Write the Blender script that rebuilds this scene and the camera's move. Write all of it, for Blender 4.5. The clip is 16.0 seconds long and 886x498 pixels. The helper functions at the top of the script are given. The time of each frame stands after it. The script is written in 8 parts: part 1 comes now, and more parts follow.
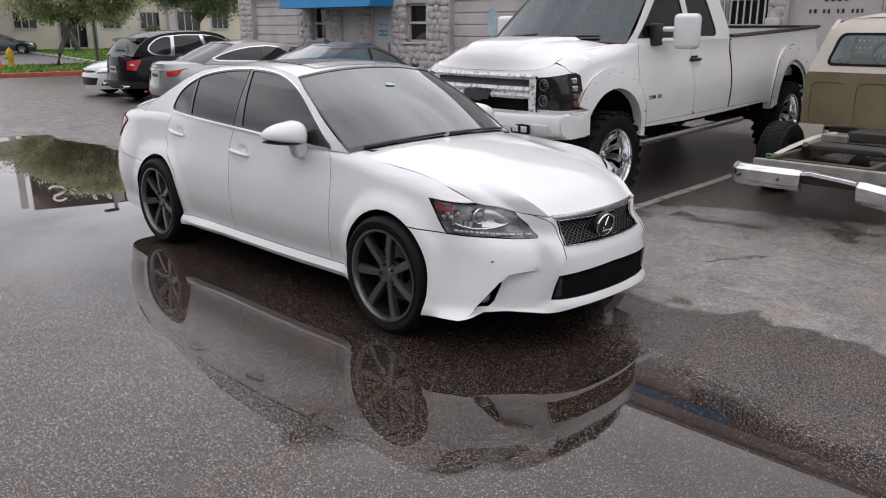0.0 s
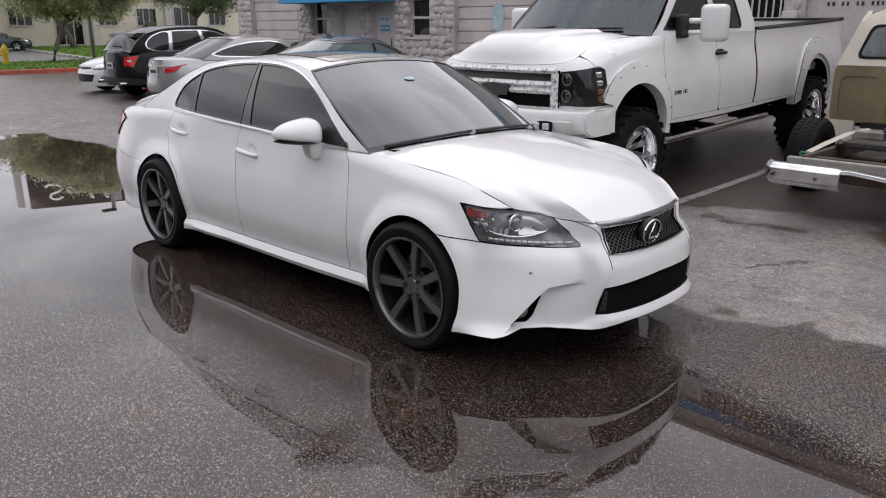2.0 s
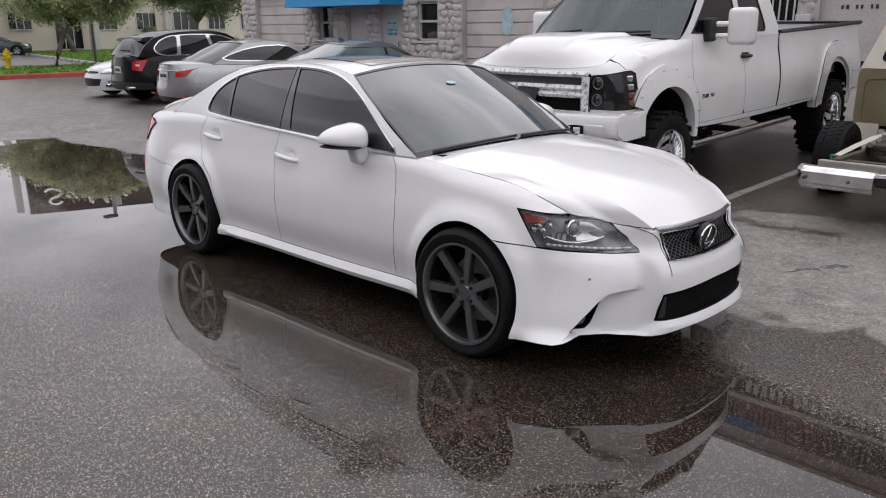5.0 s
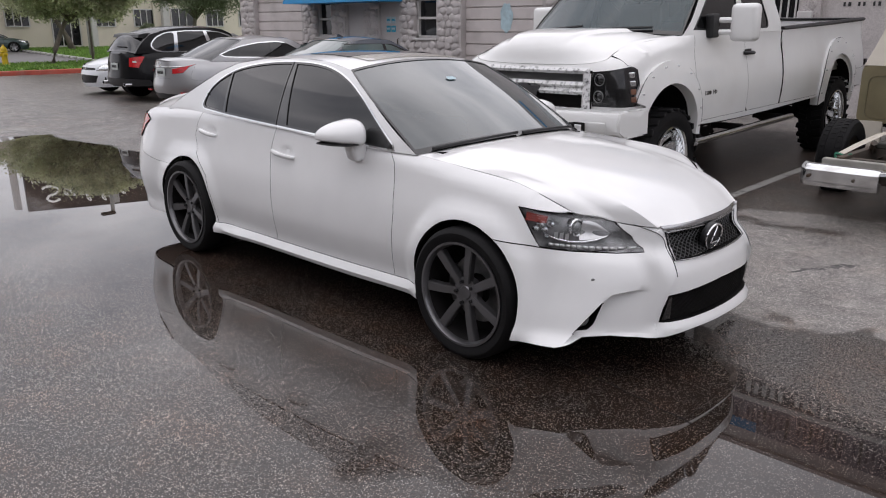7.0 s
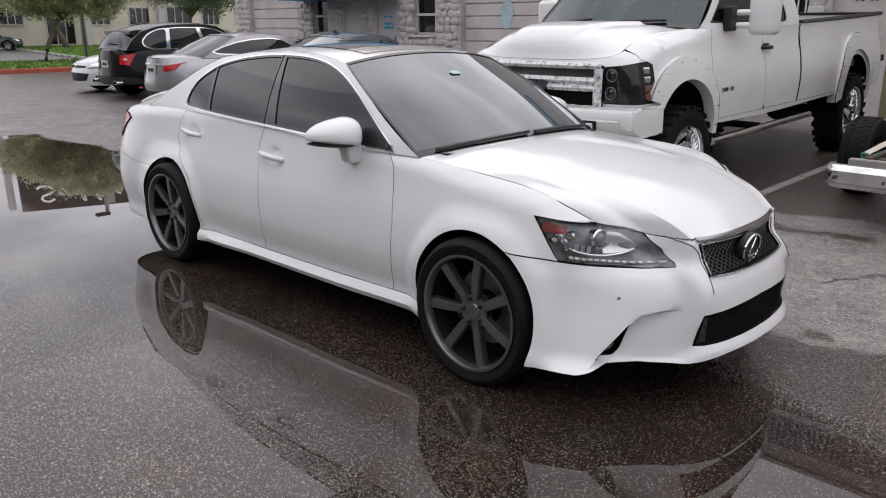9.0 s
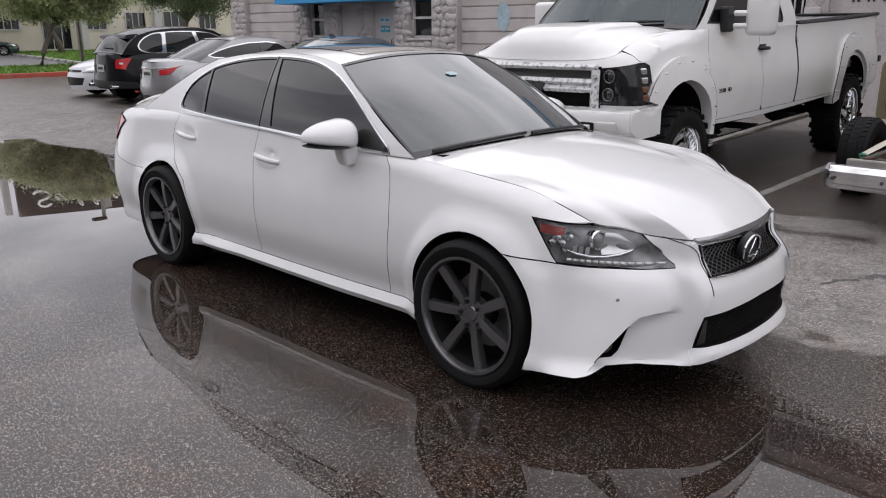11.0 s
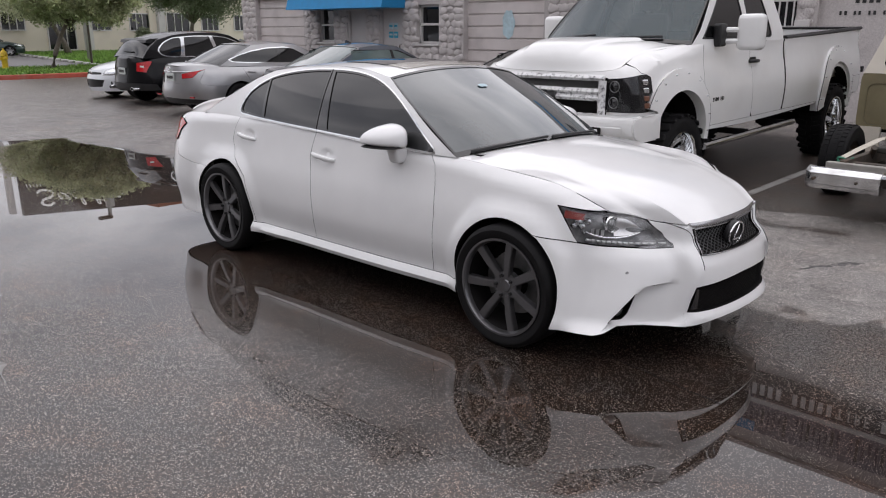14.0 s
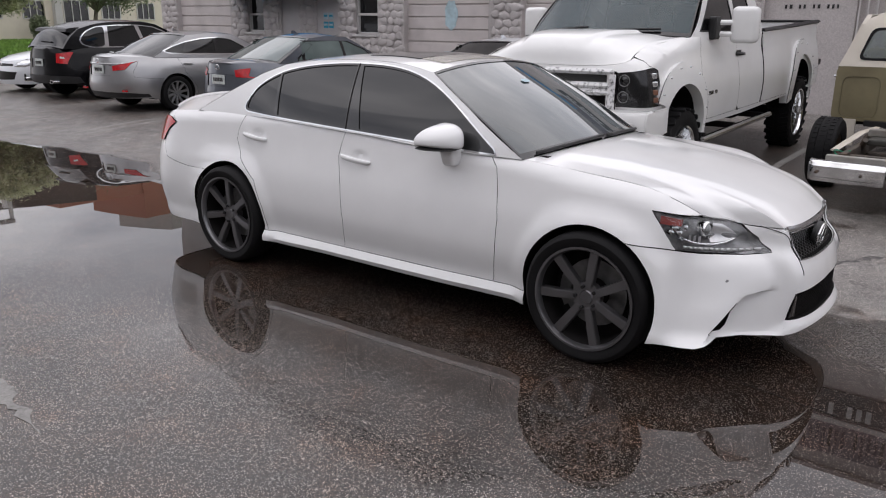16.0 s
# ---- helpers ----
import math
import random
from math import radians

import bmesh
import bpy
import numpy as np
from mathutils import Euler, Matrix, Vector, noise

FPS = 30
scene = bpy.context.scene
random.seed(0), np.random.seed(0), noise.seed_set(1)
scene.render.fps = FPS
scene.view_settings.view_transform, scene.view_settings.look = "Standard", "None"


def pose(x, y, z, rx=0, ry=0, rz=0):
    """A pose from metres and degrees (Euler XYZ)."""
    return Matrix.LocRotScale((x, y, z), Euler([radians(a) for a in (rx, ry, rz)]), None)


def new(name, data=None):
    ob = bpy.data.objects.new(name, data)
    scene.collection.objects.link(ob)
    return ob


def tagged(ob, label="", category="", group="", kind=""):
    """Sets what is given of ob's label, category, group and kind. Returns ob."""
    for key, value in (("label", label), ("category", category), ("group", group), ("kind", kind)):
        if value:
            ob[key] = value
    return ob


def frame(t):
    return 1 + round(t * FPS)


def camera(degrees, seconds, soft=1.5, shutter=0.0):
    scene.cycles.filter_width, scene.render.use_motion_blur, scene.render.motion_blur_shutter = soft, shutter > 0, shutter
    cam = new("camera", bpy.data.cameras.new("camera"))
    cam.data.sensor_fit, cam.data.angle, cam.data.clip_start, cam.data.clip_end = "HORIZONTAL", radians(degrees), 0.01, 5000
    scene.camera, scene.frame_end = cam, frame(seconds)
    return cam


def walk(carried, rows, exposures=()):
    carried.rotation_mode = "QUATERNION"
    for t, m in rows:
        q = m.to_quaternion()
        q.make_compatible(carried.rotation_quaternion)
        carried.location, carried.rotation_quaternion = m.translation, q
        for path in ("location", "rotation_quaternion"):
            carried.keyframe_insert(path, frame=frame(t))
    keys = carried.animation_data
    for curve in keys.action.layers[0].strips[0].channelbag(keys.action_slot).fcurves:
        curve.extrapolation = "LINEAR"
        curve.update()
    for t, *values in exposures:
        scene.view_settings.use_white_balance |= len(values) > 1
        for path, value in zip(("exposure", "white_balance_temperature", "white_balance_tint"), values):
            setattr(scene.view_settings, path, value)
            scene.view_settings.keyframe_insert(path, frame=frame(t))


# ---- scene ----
cam = camera(59.3, 16.0, soft=1.1)
METRES, EYE, TILT, LEAN, TURN = 3.52, 1.71, -15.85, 0.0, 45.3
EAST, NORTH = 4.667, -3.602
ROWS = [
    (0.0, 0.0, 0.0, 0.0, 0.0, 0.0, -0.0),
    (0.5, -0.0214, 0.0153, 0.0038, -0.07, -0.05, -0.03),
    (1.0, -0.0376, 0.031, 0.0054, -0.09, -0.07, 0.02),
    (1.5, -0.0481, 0.0668, 0.0086, -0.12, -0.14, 0.09),
    (2.0, -0.0489, 0.1095, 0.0184, -0.18, -0.23, 0.16),
    (2.5, -0.0578, 0.1302, 0.0184, -0.24, -0.2, 0.02),
    (3.0, -0.0877, 0.1413, 0.0256, -0.27, -0.14, -0.03),
    (3.5, -0.1157, 0.1433, 0.0291, -0.3, -0.07, 0.06),
    (4.0, -0.1278, 0.1336, 0.0275, -0.32, 0.02, 0.2),
    (6.5, -0.1257, 0.115, 0.0152, -0.47, -0.07, 0.36),
    (7.0, -0.1326, 0.1497, 0.0246, -0.52, -0.14, 0.24),
    (7.5, -0.1395, 0.1768, 0.031, -0.54, -0.15, 0.32),
    (8.0, -0.138, 0.2256, 0.0377, -0.59, -0.24, 0.37),
    (8.5, -0.1421, 0.2599, 0.0429, -0.67, -0.25, 0.29),
    (11.0, -0.1403, 0.2793, 0.0411, -0.87, 0.04, 0.57),
    (11.5, -0.1339, 0.2551, 0.0435, -0.93, 0.12, 0.54),
    (12.0, -0.1518, 0.2124, 0.041, -0.99, 0.23, 0.39),
    (12.5, -0.1694, 0.1694, 0.0388, -1.02, 0.3, 0.45),
    (13.0, -0.1629, 0.1177, 0.0282, -1.02, 0.35, 0.64),
    (13.5, -0.167, 0.0755, 0.0138, -1.08, 0.34, 0.47),
    (14.0, -0.2102, 0.0697, 0.0122, -1.15, 0.18, 0.22),
    (14.5, -0.272, 0.0787, 0.0174, -1.18, 0.06, 0.26),
    (15.0, -0.3228, 0.1182, 0.0267, -5.23, -0.18, 1.13),
    (15.5, -0.3812, 0.1735, 0.0423, -6.06, -0.44, 1.23),
    (16.0, -0.4433, 0.1882, 0.0457, -7.71, -0.58, 1.69),
]
walk(cam, [(t, pose(EAST, NORTH, EYE, TILT, LEAN, TURN) @ pose(METRES * x, METRES * y, METRES * z, 90 + pitch, roll, yaw)) for t, x, y, z, yaw, pitch, roll in ROWS],
     exposures=[(0.0, 0.12, 6350, 16.0), (16.0, 0.12, 6350, 16.0)])

# ---- light: an overcast morning after rain ----
SUN_UP, SUN_ROUND = 80.0, -40.0
world = bpy.data.worlds.new("world")
scene.world = world
world.use_nodes = True
wn = world.node_tree
wn.nodes.clear()


def wnode(kind):
    return wn.nodes.new(kind)


sky = wnode("ShaderNodeTexSky")
sky.sky_type, sky.sun_disc = "NISHITA", False
sky.sun_elevation, sky.sun_rotation = radians(SUN_UP), radians(SUN_ROUND)
sky.air_density, sky.dust_density = 1.0, 2.0
where = wnode("ShaderNodeTexCoord")
stretch = wnode("ShaderNodeMapping")
stretch.inputs["Scale"].default_value = (1.0, 1.0, 2.6)
cloud = wnode("ShaderNodeTexNoise")
cloud.inputs["Scale"].default_value = 2.6
cloud.inputs["Detail"].default_value = 7
cloud.inputs["Roughness"].default_value = 0.55
cloud.inputs["Distortion"].default_value = 0.4
shade = wnode("ShaderNodeValToRGB")
shade.color_ramp.elements[0].position = 0.33
shade.color_ramp.elements[0].color = (6.2, 6.4, 6.8, 1)
shade.color_ramp.elements[1].position = 0.66
shade.color_ramp.elements[1].color = (14.5, 14.4, 14.2, 1)
blend = wnode("ShaderNodeMixRGB")
blend.inputs[0].default_value = 0.88
back = wnode("ShaderNodeBackground")
back.inputs["Strength"].default_value = 0.095
out = wnode("ShaderNodeOutputWorld")
for a, b in ((where.outputs["Generated"], stretch.inputs["Vector"]), (stretch.outputs["Vector"], cloud.inputs["Vector"]),
             (cloud.outputs["Fac"], shade.inputs["Fac"]), (sky.outputs["Color"], blend.inputs[1]),
             (shade.outputs["Color"], blend.inputs[2]), (blend.outputs["Color"], back.inputs["Color"]),
             (back.outputs["Background"], out.inputs["Surface"])):
    wn.links.new(a, b)
sun = new("sun", bpy.data.lights.new("sun", "SUN"))
sun.data.energy, sun.data.angle, sun.data.color = 0.85, radians(120), (1.0, 0.96, 0.9)
sun.rotation_euler = (radians(90 - SUN_UP), 0, radians(180 - SUN_ROUND))


# ---- materials ----
def material(name, colour, rough=0.5, metal=0.0, coat=0.0, vary=0.12, scale=6.0, grain=0.0, grain_scale=120.0,
             dirt=None, dirt_amount=0.0, dirt_scale=1.5, transmission=0.0, rough_vary=0.1, each=0.0, alpha=1.0, emit=0.0):
    """A principled material with colour mottled at two scales, a bump of fine grain, and patches of dirt."""
    m = bpy.data.materials.new(name)
    m.use_nodes = True
    t = m.node_tree
    p = t.nodes["Principled BSDF"]
    p.inputs["Metallic"].default_value = metal
    p.inputs["Coat Weight"].default_value = coat
    p.inputs["Coat Roughness"].default_value = 0.03
    p.inputs["Transmission Weight"].default_value = transmission
    p.inputs["Alpha"].default_value = alpha
    where = t.nodes.new("ShaderNodeTexCoord")
    big = t.nodes.new("ShaderNodeTexNoise")
    big.inputs["Scale"].default_value, big.inputs["Detail"].default_value = scale, 6
    fine = t.nodes.new("ShaderNodeTexNoise")
    fine.inputs["Scale"].default_value, fine.inputs["Detail"].default_value = grain_scale, 3
    for n in (big, fine):
        t.links.new(where.outputs["Object"], n.inputs["Vector"])
    ramp = t.nodes.new("ShaderNodeValToRGB")
    ramp.color_ramp.elements[0].position, ramp.color_ramp.elements[1].position = 0.3, 0.7
    ramp.color_ramp.elements[0].color = (*[c * (1 - vary) for c in colour], 1)
    ramp.color_ramp.elements[1].color = (*[min(1, c * (1 + vary)) for c in colour], 1)
    t.links.new(big.outputs["Fac"], ramp.inputs["Fac"])
    last = ramp.outputs["Color"]
    if grain:
        speck = t.nodes.new("ShaderNodeMixRGB")
        speck.blend_type = "OVERLAY"
        speck.inputs[0].default_value = min(1, grain * 1.5)
        t.links.new(last, speck.inputs[1])
        t.links.new(fine.outputs["Fac"], speck.inputs[2])
        last = speck.outputs[0]
        bump = t.nodes.new("ShaderNodeBump")
        bump.inputs["Strength"].default_value, bump.inputs["Distance"].default_value = grain, 0.01
        t.links.new(fine.outputs["Fac"], bump.inputs["Height"])
        t.links.new(bump.outputs["Normal"], p.inputs["Normal"])
    if each:
        info = t.nodes.new("ShaderNodeObjectInfo")
        hsv = t.nodes.new("ShaderNodeHueSaturation")
        span = t.nodes.new("ShaderNodeMapRange")
        span.inputs["To Min"].default_value, span.inputs["To Max"].default_value = 1 - each, 1 + each
        t.links.new(info.outputs["Random"], span.inputs["Value"])
        t.links.new(span.outputs["Result"], hsv.inputs["Value"])
        t.links.new(last, hsv.inputs["Color"])
        last = hsv.outputs["Color"]
    if dirt:
        spots = t.nodes.new("ShaderNodeTexNoise")
        spots.inputs["Scale"].default_value, spots.inputs["Detail"].default_value = dirt_scale, 8
        t.links.new(where.outputs["Object"], spots.inputs["Vector"])
        edge = t.nodes.new("ShaderNodeMapRange")
        edge.inputs["From Min"].default_value, edge.inputs["From Max"].default_value = 0.5, 0.72
        edge.inputs["To Max"].default_value = dirt_amount
        t.links.new(spots.outputs["Fac"], edge.inputs["Value"])
        stain = t.nodes.new("ShaderNodeMixRGB")
        stain.inputs[2].default_value = (*dirt, 1)
        t.links.new(edge.outputs["Result"], stain.inputs[0])
        t.links.new(last, stain.inputs[1])
        last = stain.outputs[0]
    t.links.new(last, p.inputs["Base Color"])
    gloss = t.nodes.new("ShaderNodeMapRange")
    gloss.inputs["To Min"].default_value = max(0.0, rough * (1 - rough_vary))
    gloss.inputs["To Max"].default_value = min(1.0, rough * (1 + rough_vary))
    t.links.new(big.outputs["Fac"], gloss.inputs["Value"])
    t.links.new(gloss.outputs["Result"], p.inputs["Roughness"])
    if emit:
        t.links.new(last, p.inputs["Emission Color"])
        p.inputs["Emission Strength"].default_value = emit
    return m


PEARL = material("pearl_white_paint", (0.80, 0.80, 0.80), 0.32, coat=1.0, vary=0.015, grain=0.01, grain_scale=900)
TRUCK_WHITE = material("truck_white_paint", (0.80, 0.80, 0.79), 0.3, coat=0.9, vary=0.02, dirt=(0.45, 0.43, 0.4), dirt_amount=0.15, dirt_scale=3)
SILVER = material("silver_paint", (0.36, 0.36, 0.367), 0.30, 0.8, coat=0.9, vary=0.03, grain=0.02, grain_scale=900)
BLACK_PAINT = material("black_paint", (0.004, 0.004, 0.005), 0.22, coat=0.1, vary=0.1)
GREY_PAINT = material("blue_grey_paint", (0.09, 0.10, 0.12), 0.3, 0.5, coat=1.0, vary=0.05)
GREEN_PAINT = material("dark_green_paint", (0.05, 0.08, 0.075), 0.3, 0.3, coat=0.8)
HATCH_WHITE = material("compact_white_paint", (0.72, 0.74, 0.77), 0.3, coat=0.9, vary=0.02)
GOLD_PAINT = material("faded_olive_gold_paint", (0.215, 0.185, 0.105), 0.5, 0.1, coat=0.15, vary=0.12, scale=4, grain=0.05,
                      dirt=(0.12, 0.09, 0.05), dirt_amount=0.5, dirt_scale=2.2)
CREAM_PAINT = material("aged_cream_paint", (0.62, 0.57, 0.49), 0.45, coat=0.2, vary=0.05, dirt=(0.4, 0.34, 0.26), dirt_amount=0.3, dirt_scale=2)
BLACK_TRIM = material("black_plastic_trim", (0.012, 0.012, 0.013), 0.45, vary=0.2, grain=0.08, grain_scale=400)
GLOSS_BLACK = material("gloss_black_trim", (0.008, 0.008, 0.009), 0.12, coat=0.6)
DARK = material("dark_underbody_and_shade", (0.012, 0.011, 0.011), 0.9, vary=0.3)
RUBBER = material("tyre_rubber", (0.0065, 0.0062, 0.0068), 0.68, vary=0.25, grain=0.15, grain_scale=180)
GUNMETAL = material("gunmetal_wheel", (0.165, 0.162, 0.168), 0.30, 0.8, coat=0.35, vary=0.06)
DISC = material("brake_disc_steel", (0.22, 0.22, 0.22), 0.4, 0.9, vary=0.2, scale=20)
CHROME = material("chrome", (0.78, 0.79, 0.8), 0.08, 1.0, vary=0.04, rough_vary=0.4)
OLD_CHROME = material("weathered_chrome", (0.7, 0.71, 0.72), 0.14, 1.0, vary=0.08, dirt=(0.2, 0.16, 0.12), dirt_amount=0.35, dirt_scale=5)
STEEL = material("rusty_frame_steel", (0.085, 0.073, 0.062), 0.65, 0.5, vary=0.3, scale=8, grain=0.1, dirt=(0.12, 0.06, 0.03), dirt_amount=0.6, dirt_scale=6)
TINT = material("tinted_glass", (0.006, 0.0065, 0.007), 0.03, coat=0.0, vary=0.02, rough_vary=0.2)
SCREEN_GLASS = material("windscreen_glass", (0.056, 0.070, 0.074), 0.03, coat=1.0, vary=0.45, scale=1.1, rough_vary=0.2)
LENS = material("clear_lamp_lens", (0.97, 0.98, 0.98), 0.02, transmission=1.0, vary=0.0, coat=0.55)
LENS.node_tree.nodes["Principled BSDF"].inputs["IOR"].default_value = 1.02  # a thin clear cover, hardly bending the view
TINT.node_tree.nodes["Principled BSDF"].inputs["IOR"].default_value = 1.62
RED_LENS = material("red_lamp_lens", (0.46, 0.010, 0.014), 0.12, coat=0.5, vary=0.35, scale=26)
AMBER = material("amber_lens", (0.17, 0.075, 0.045), 0.15, coat=0.7, vary=0.15, scale=30)
REFLECTOR = material("lamp_reflector", (0.75, 0.76, 0.77), 0.14, 1.0, vary=0.1, scale=30)
PLATE = material("number_plate", (0.55, 0.58, 0.56), 0.4, vary=0.2, scale=25)
SPECKLE = material("black_splash_on_white_vinyl", (0.75, 0.75, 0.75), 0.4, coat=0.3, vary=0.02, dirt=(0.02, 0.02, 0.02), dirt_amount=1.0, dirt_scale=26)
for low, level in ((BLACK_PAINT, 0.2), (RED_LENS, 0.3), (DARK, 0.1), (RUBBER, 0.22)):
    low.node_tree.nodes["Principled BSDF"].inputs["Specular IOR Level"].default_value = level
PEARL.node_tree.nodes["Principled BSDF"].inputs["Coat Roughness"].default_value = 0.09  # pearl coat, slightly hazed


# ---- building tools ----
from mathutils.geometry import delaunay_2d_cdt


def part(name, bm, mat, parent=None, label="", smooth=False, angle=None):
    """Links a bmesh as one mesh object, under a thing or a part if one is given."""
    me = bpy.data.meshes.new(name)
    bm.normal_update()
    bm.to_mesh(me)
    bm.free()
    me.materials.append(mat)
    # folded panel edges get the dark material, standing for shade in the gaps
    if len(me.polygons) and max(p.material_index for p in me.polygons) > 0:
        me.materials.append(DARK)
    if smooth:
        me.shade_smooth()
        if angle:
            me.set_sharp_from_angle(angle=radians(angle))
    ob = new(name, me)
    if parent is not None:
        ob.parent = parent
    if label:
        ob["label"] = label
    return ob


def thing(name, m, label, category, group="", kind=""):
    ob = new(name)
    ob.matrix_basis = m
    return tagged(ob, label, category, group, kind)


def box(bm, x0, x1, y0, y1, z0, z1, bevel=0.0, seg=2):
    vs = [bm.verts.new((x, y, z)) for x in (x0, x1) for y in (y0, y1) for z in (z0, z1)]
    fs = [bm.faces.new([vs[i] for i in f]) for f in ((0, 1, 3, 2), (4, 6, 7, 5), (0, 4, 5, 1), (2, 3, 7, 6), (0, 2, 6, 4), (1, 5, 7, 3))]
    if bevel:
        bmesh.ops.bevel(bm, geom=list({e for f in fs for e in f.edges}), offset=bevel, segments=seg, profile=0.5, affect="EDGES")
    return bm


def boxed(*args, **kw):
    return box(bmesh.new(), *args, **kw)


def tube(bm, pts, r, n=8, closed=False, flat=None):
    """A round bar swept along points; r a number or one for each point."""
    pts = [Vector(p) for p in pts]
    rings = []
    count = len(pts)
    for i, p in enumerate(pts):
        a = pts[(i - 1) % count] if (i or closed) else p
        b = pts[(i + 1) % count] if (i < count - 1 or closed) else p
        d = (b - a).normalized()
        up = Vector((0, 0, 1)) if abs(d.z) < 0.95 else Vector((0, 1, 0))
        u = d.cross(up).normalized()
        v = u.cross(d).normalized()
        rr = r[i] if isinstance(r, (list, tuple)) else r
        rv = rr * (flat or 1)
        rings.append([bm.verts.new(p + u * rr * math.cos(2 * math.pi * k / n) + v * rv * math.sin(2 * math.pi * k / n)) for k in range(n)])
    for i in range(count if closed else count - 1):
        A, B = rings[i], rings[(i + 1) % count]
        for k in range(n):
            bm.faces.new((A[k], A[(k + 1) % n], B[(k + 1) % n], B[k]))
    if not closed:
        bm.faces.new(rings[0][::-1])
        bm.faces.new(rings[-1])
    return bm


def lathe(bm, profile, n=48, axis="y", closed=False, m=None):
    """Turns a profile of (radius, height along the axis)."""
    rows = []
    for r, h in profile:
        row = []
        for k in range(n):
            c, s = math.cos(2 * math.pi * k / n) * r, math.sin(2 * math.pi * k / n) * r
            p = Vector((c, h, s) if axis == "y" else (c, s, h) if axis == "z" else (h, c, s))
            row.append(bm.verts.new(m @ p if m else p))
        rows.append(row)
    for i in range(len(rows) if closed else len(rows) - 1):
        A, B = rows[i], rows[(i + 1) % len(rows)]
        for k in range(n):
            bm.faces.new((A[k], A[(k + 1) % n], B[(k + 1) % n], B[k]))
    return bm


def prism(bm, poly, place, depth):
    """A polygon in two coordinates given thickness; place(a, b, d) gives the point at depth d."""
    A = [bm.verts.new(place(a, b, 0)) for a, b in poly]
    B = [bm.verts.new(place(a, b, depth)) for a, b in poly]
    bm.faces.new(A)
    bm.faces.new(B[::-1])
    for i in range(len(poly)):
        j = (i + 1) % len(poly)
        bm.faces.new((A[j], A[i], B[i], B[j]))
    bmesh.ops.recalc_face_normals(bm, faces=bm.faces[:])
    return bm


def line(points, x):
    """A smooth curve through (x, value) pairs, held level past its ends."""
    pts = points
    if x <= pts[0][0]:
        return pts[0][1]
    if x >= pts[-1][0]:
        return pts[-1][1]
    i = next(k for k in range(len(pts) - 1) if x <= pts[k + 1][0])
    x0, y0 = pts[i]
    x1, y1 = pts[i + 1]
    s0 = (y1 - pts[i - 1][1]) / (x1 - pts[i - 1][0]) if i else (y1 - y0) / (x1 - x0)
    s1 = (pts[i + 2][1] - y0) / (pts[i + 2][0] - x0) if i + 2 < len(pts) else (y1 - y0) / (x1 - x0)
    h = x1 - x0
    u = (x - x0) / h
    return ((2 * u ** 3 - 3 * u ** 2 + 1) * y0 + (u ** 3 - 2 * u ** 2 + u) * h * s0 + (3 * u ** 2 - 2 * u ** 3) * y1 + (u ** 3 - u ** 2) * h * s1)


def poly_at(pts, v):
    """The point at v (0 to 1) along a line of points."""
    pts = [Vector(p) for p in pts]
    d = [0.0]
    for a, b in zip(pts, pts[1:]):
        d.append(d[-1] + (b - a).length)
    t = v * d[-1]
    return Vector(tuple(line([(dd, p[c]) for dd, p in zip(d, pts)], t) for c in range(3)))


def dense(poly, step):
    out = []
    for i, p in enumerate(poly):
        q = poly[(i + 1) % len(poly)]
        n = max(1, int(math.hypot(q[0] - p[0], q[1] - p[1]) / step + 0.5))
        out += [(p[0] + (q[0] - p[0]) * k / n, p[1] + (q[1] - p[1]) * k / n) for k in range(n)]
    return out


def rounded(poly, r, n=4):
    """The polygon with its corners rounded by about r."""
    out = []
    for i, p in enumerate(poly):
        a, b = poly[i - 1], poly[(i + 1) % len(poly)]
        la, lb = math.hypot(a[0] - p[0], a[1] - p[1]), math.hypot(b[0] - p[0], b[1] - p[1])
        ra, rb = min(r, la * 0.45), min(r, lb * 0.45)
        u = (p[0] + (a[0] - p[0]) * ra / la, p[1] + (a[1] - p[1]) * ra / la)
        v = (p[0] + (b[0] - p[0]) * rb / lb, p[1] + (b[1] - p[1]) * rb / lb)
        for k in range(n + 1):
            s = k / n
            out.append(tuple((1 - s) ** 2 * u[c] + 2 * s * (1 - s) * p[c] + s * s * v[c] for c in (0, 1)))
    return out


def inset(poly, d):
    """The polygon moved inwards by d (outwards where d is negative)."""
    area = sum(p[0] * q[1] - q[0] * p[1] for p, q in zip(poly, poly[1:] + poly[:1]))
    sg = 1 if area > 0 else -1
    out = []
    for i, p in enumerate(poly):
        a, b = poly[i - 1], poly[(i + 1) % len(poly)]
        u = Vector((p[0] - a[0], p[1] - a[1])).normalized()
        v = Vector((b[0] - p[0], b[1] - p[1])).normalized()
        n = Vector((-u.y - v.y, u.x + v.x)) * sg
        n = n.normalized() / max(0.5, n.length / 2)
        out.append((p[0] + n.x * d, p[1] + n.y * d))
    return out


def inside(poly, P):
    """Which of the points P lie in the polygon."""
    x, y = P[:, 0], P[:, 1]
    hit = np.zeros(len(P), bool)
    for i in range(len(poly)):
        (x0, y0), (x1, y1) = poly[i - 1], poly[i]
        if y0 == y1:
            continue
        hit ^= ((y0 > y) != (y1 > y)) & (x < (x1 - x0) * (y - y0) / (y1 - y0) + x0)
    return hit


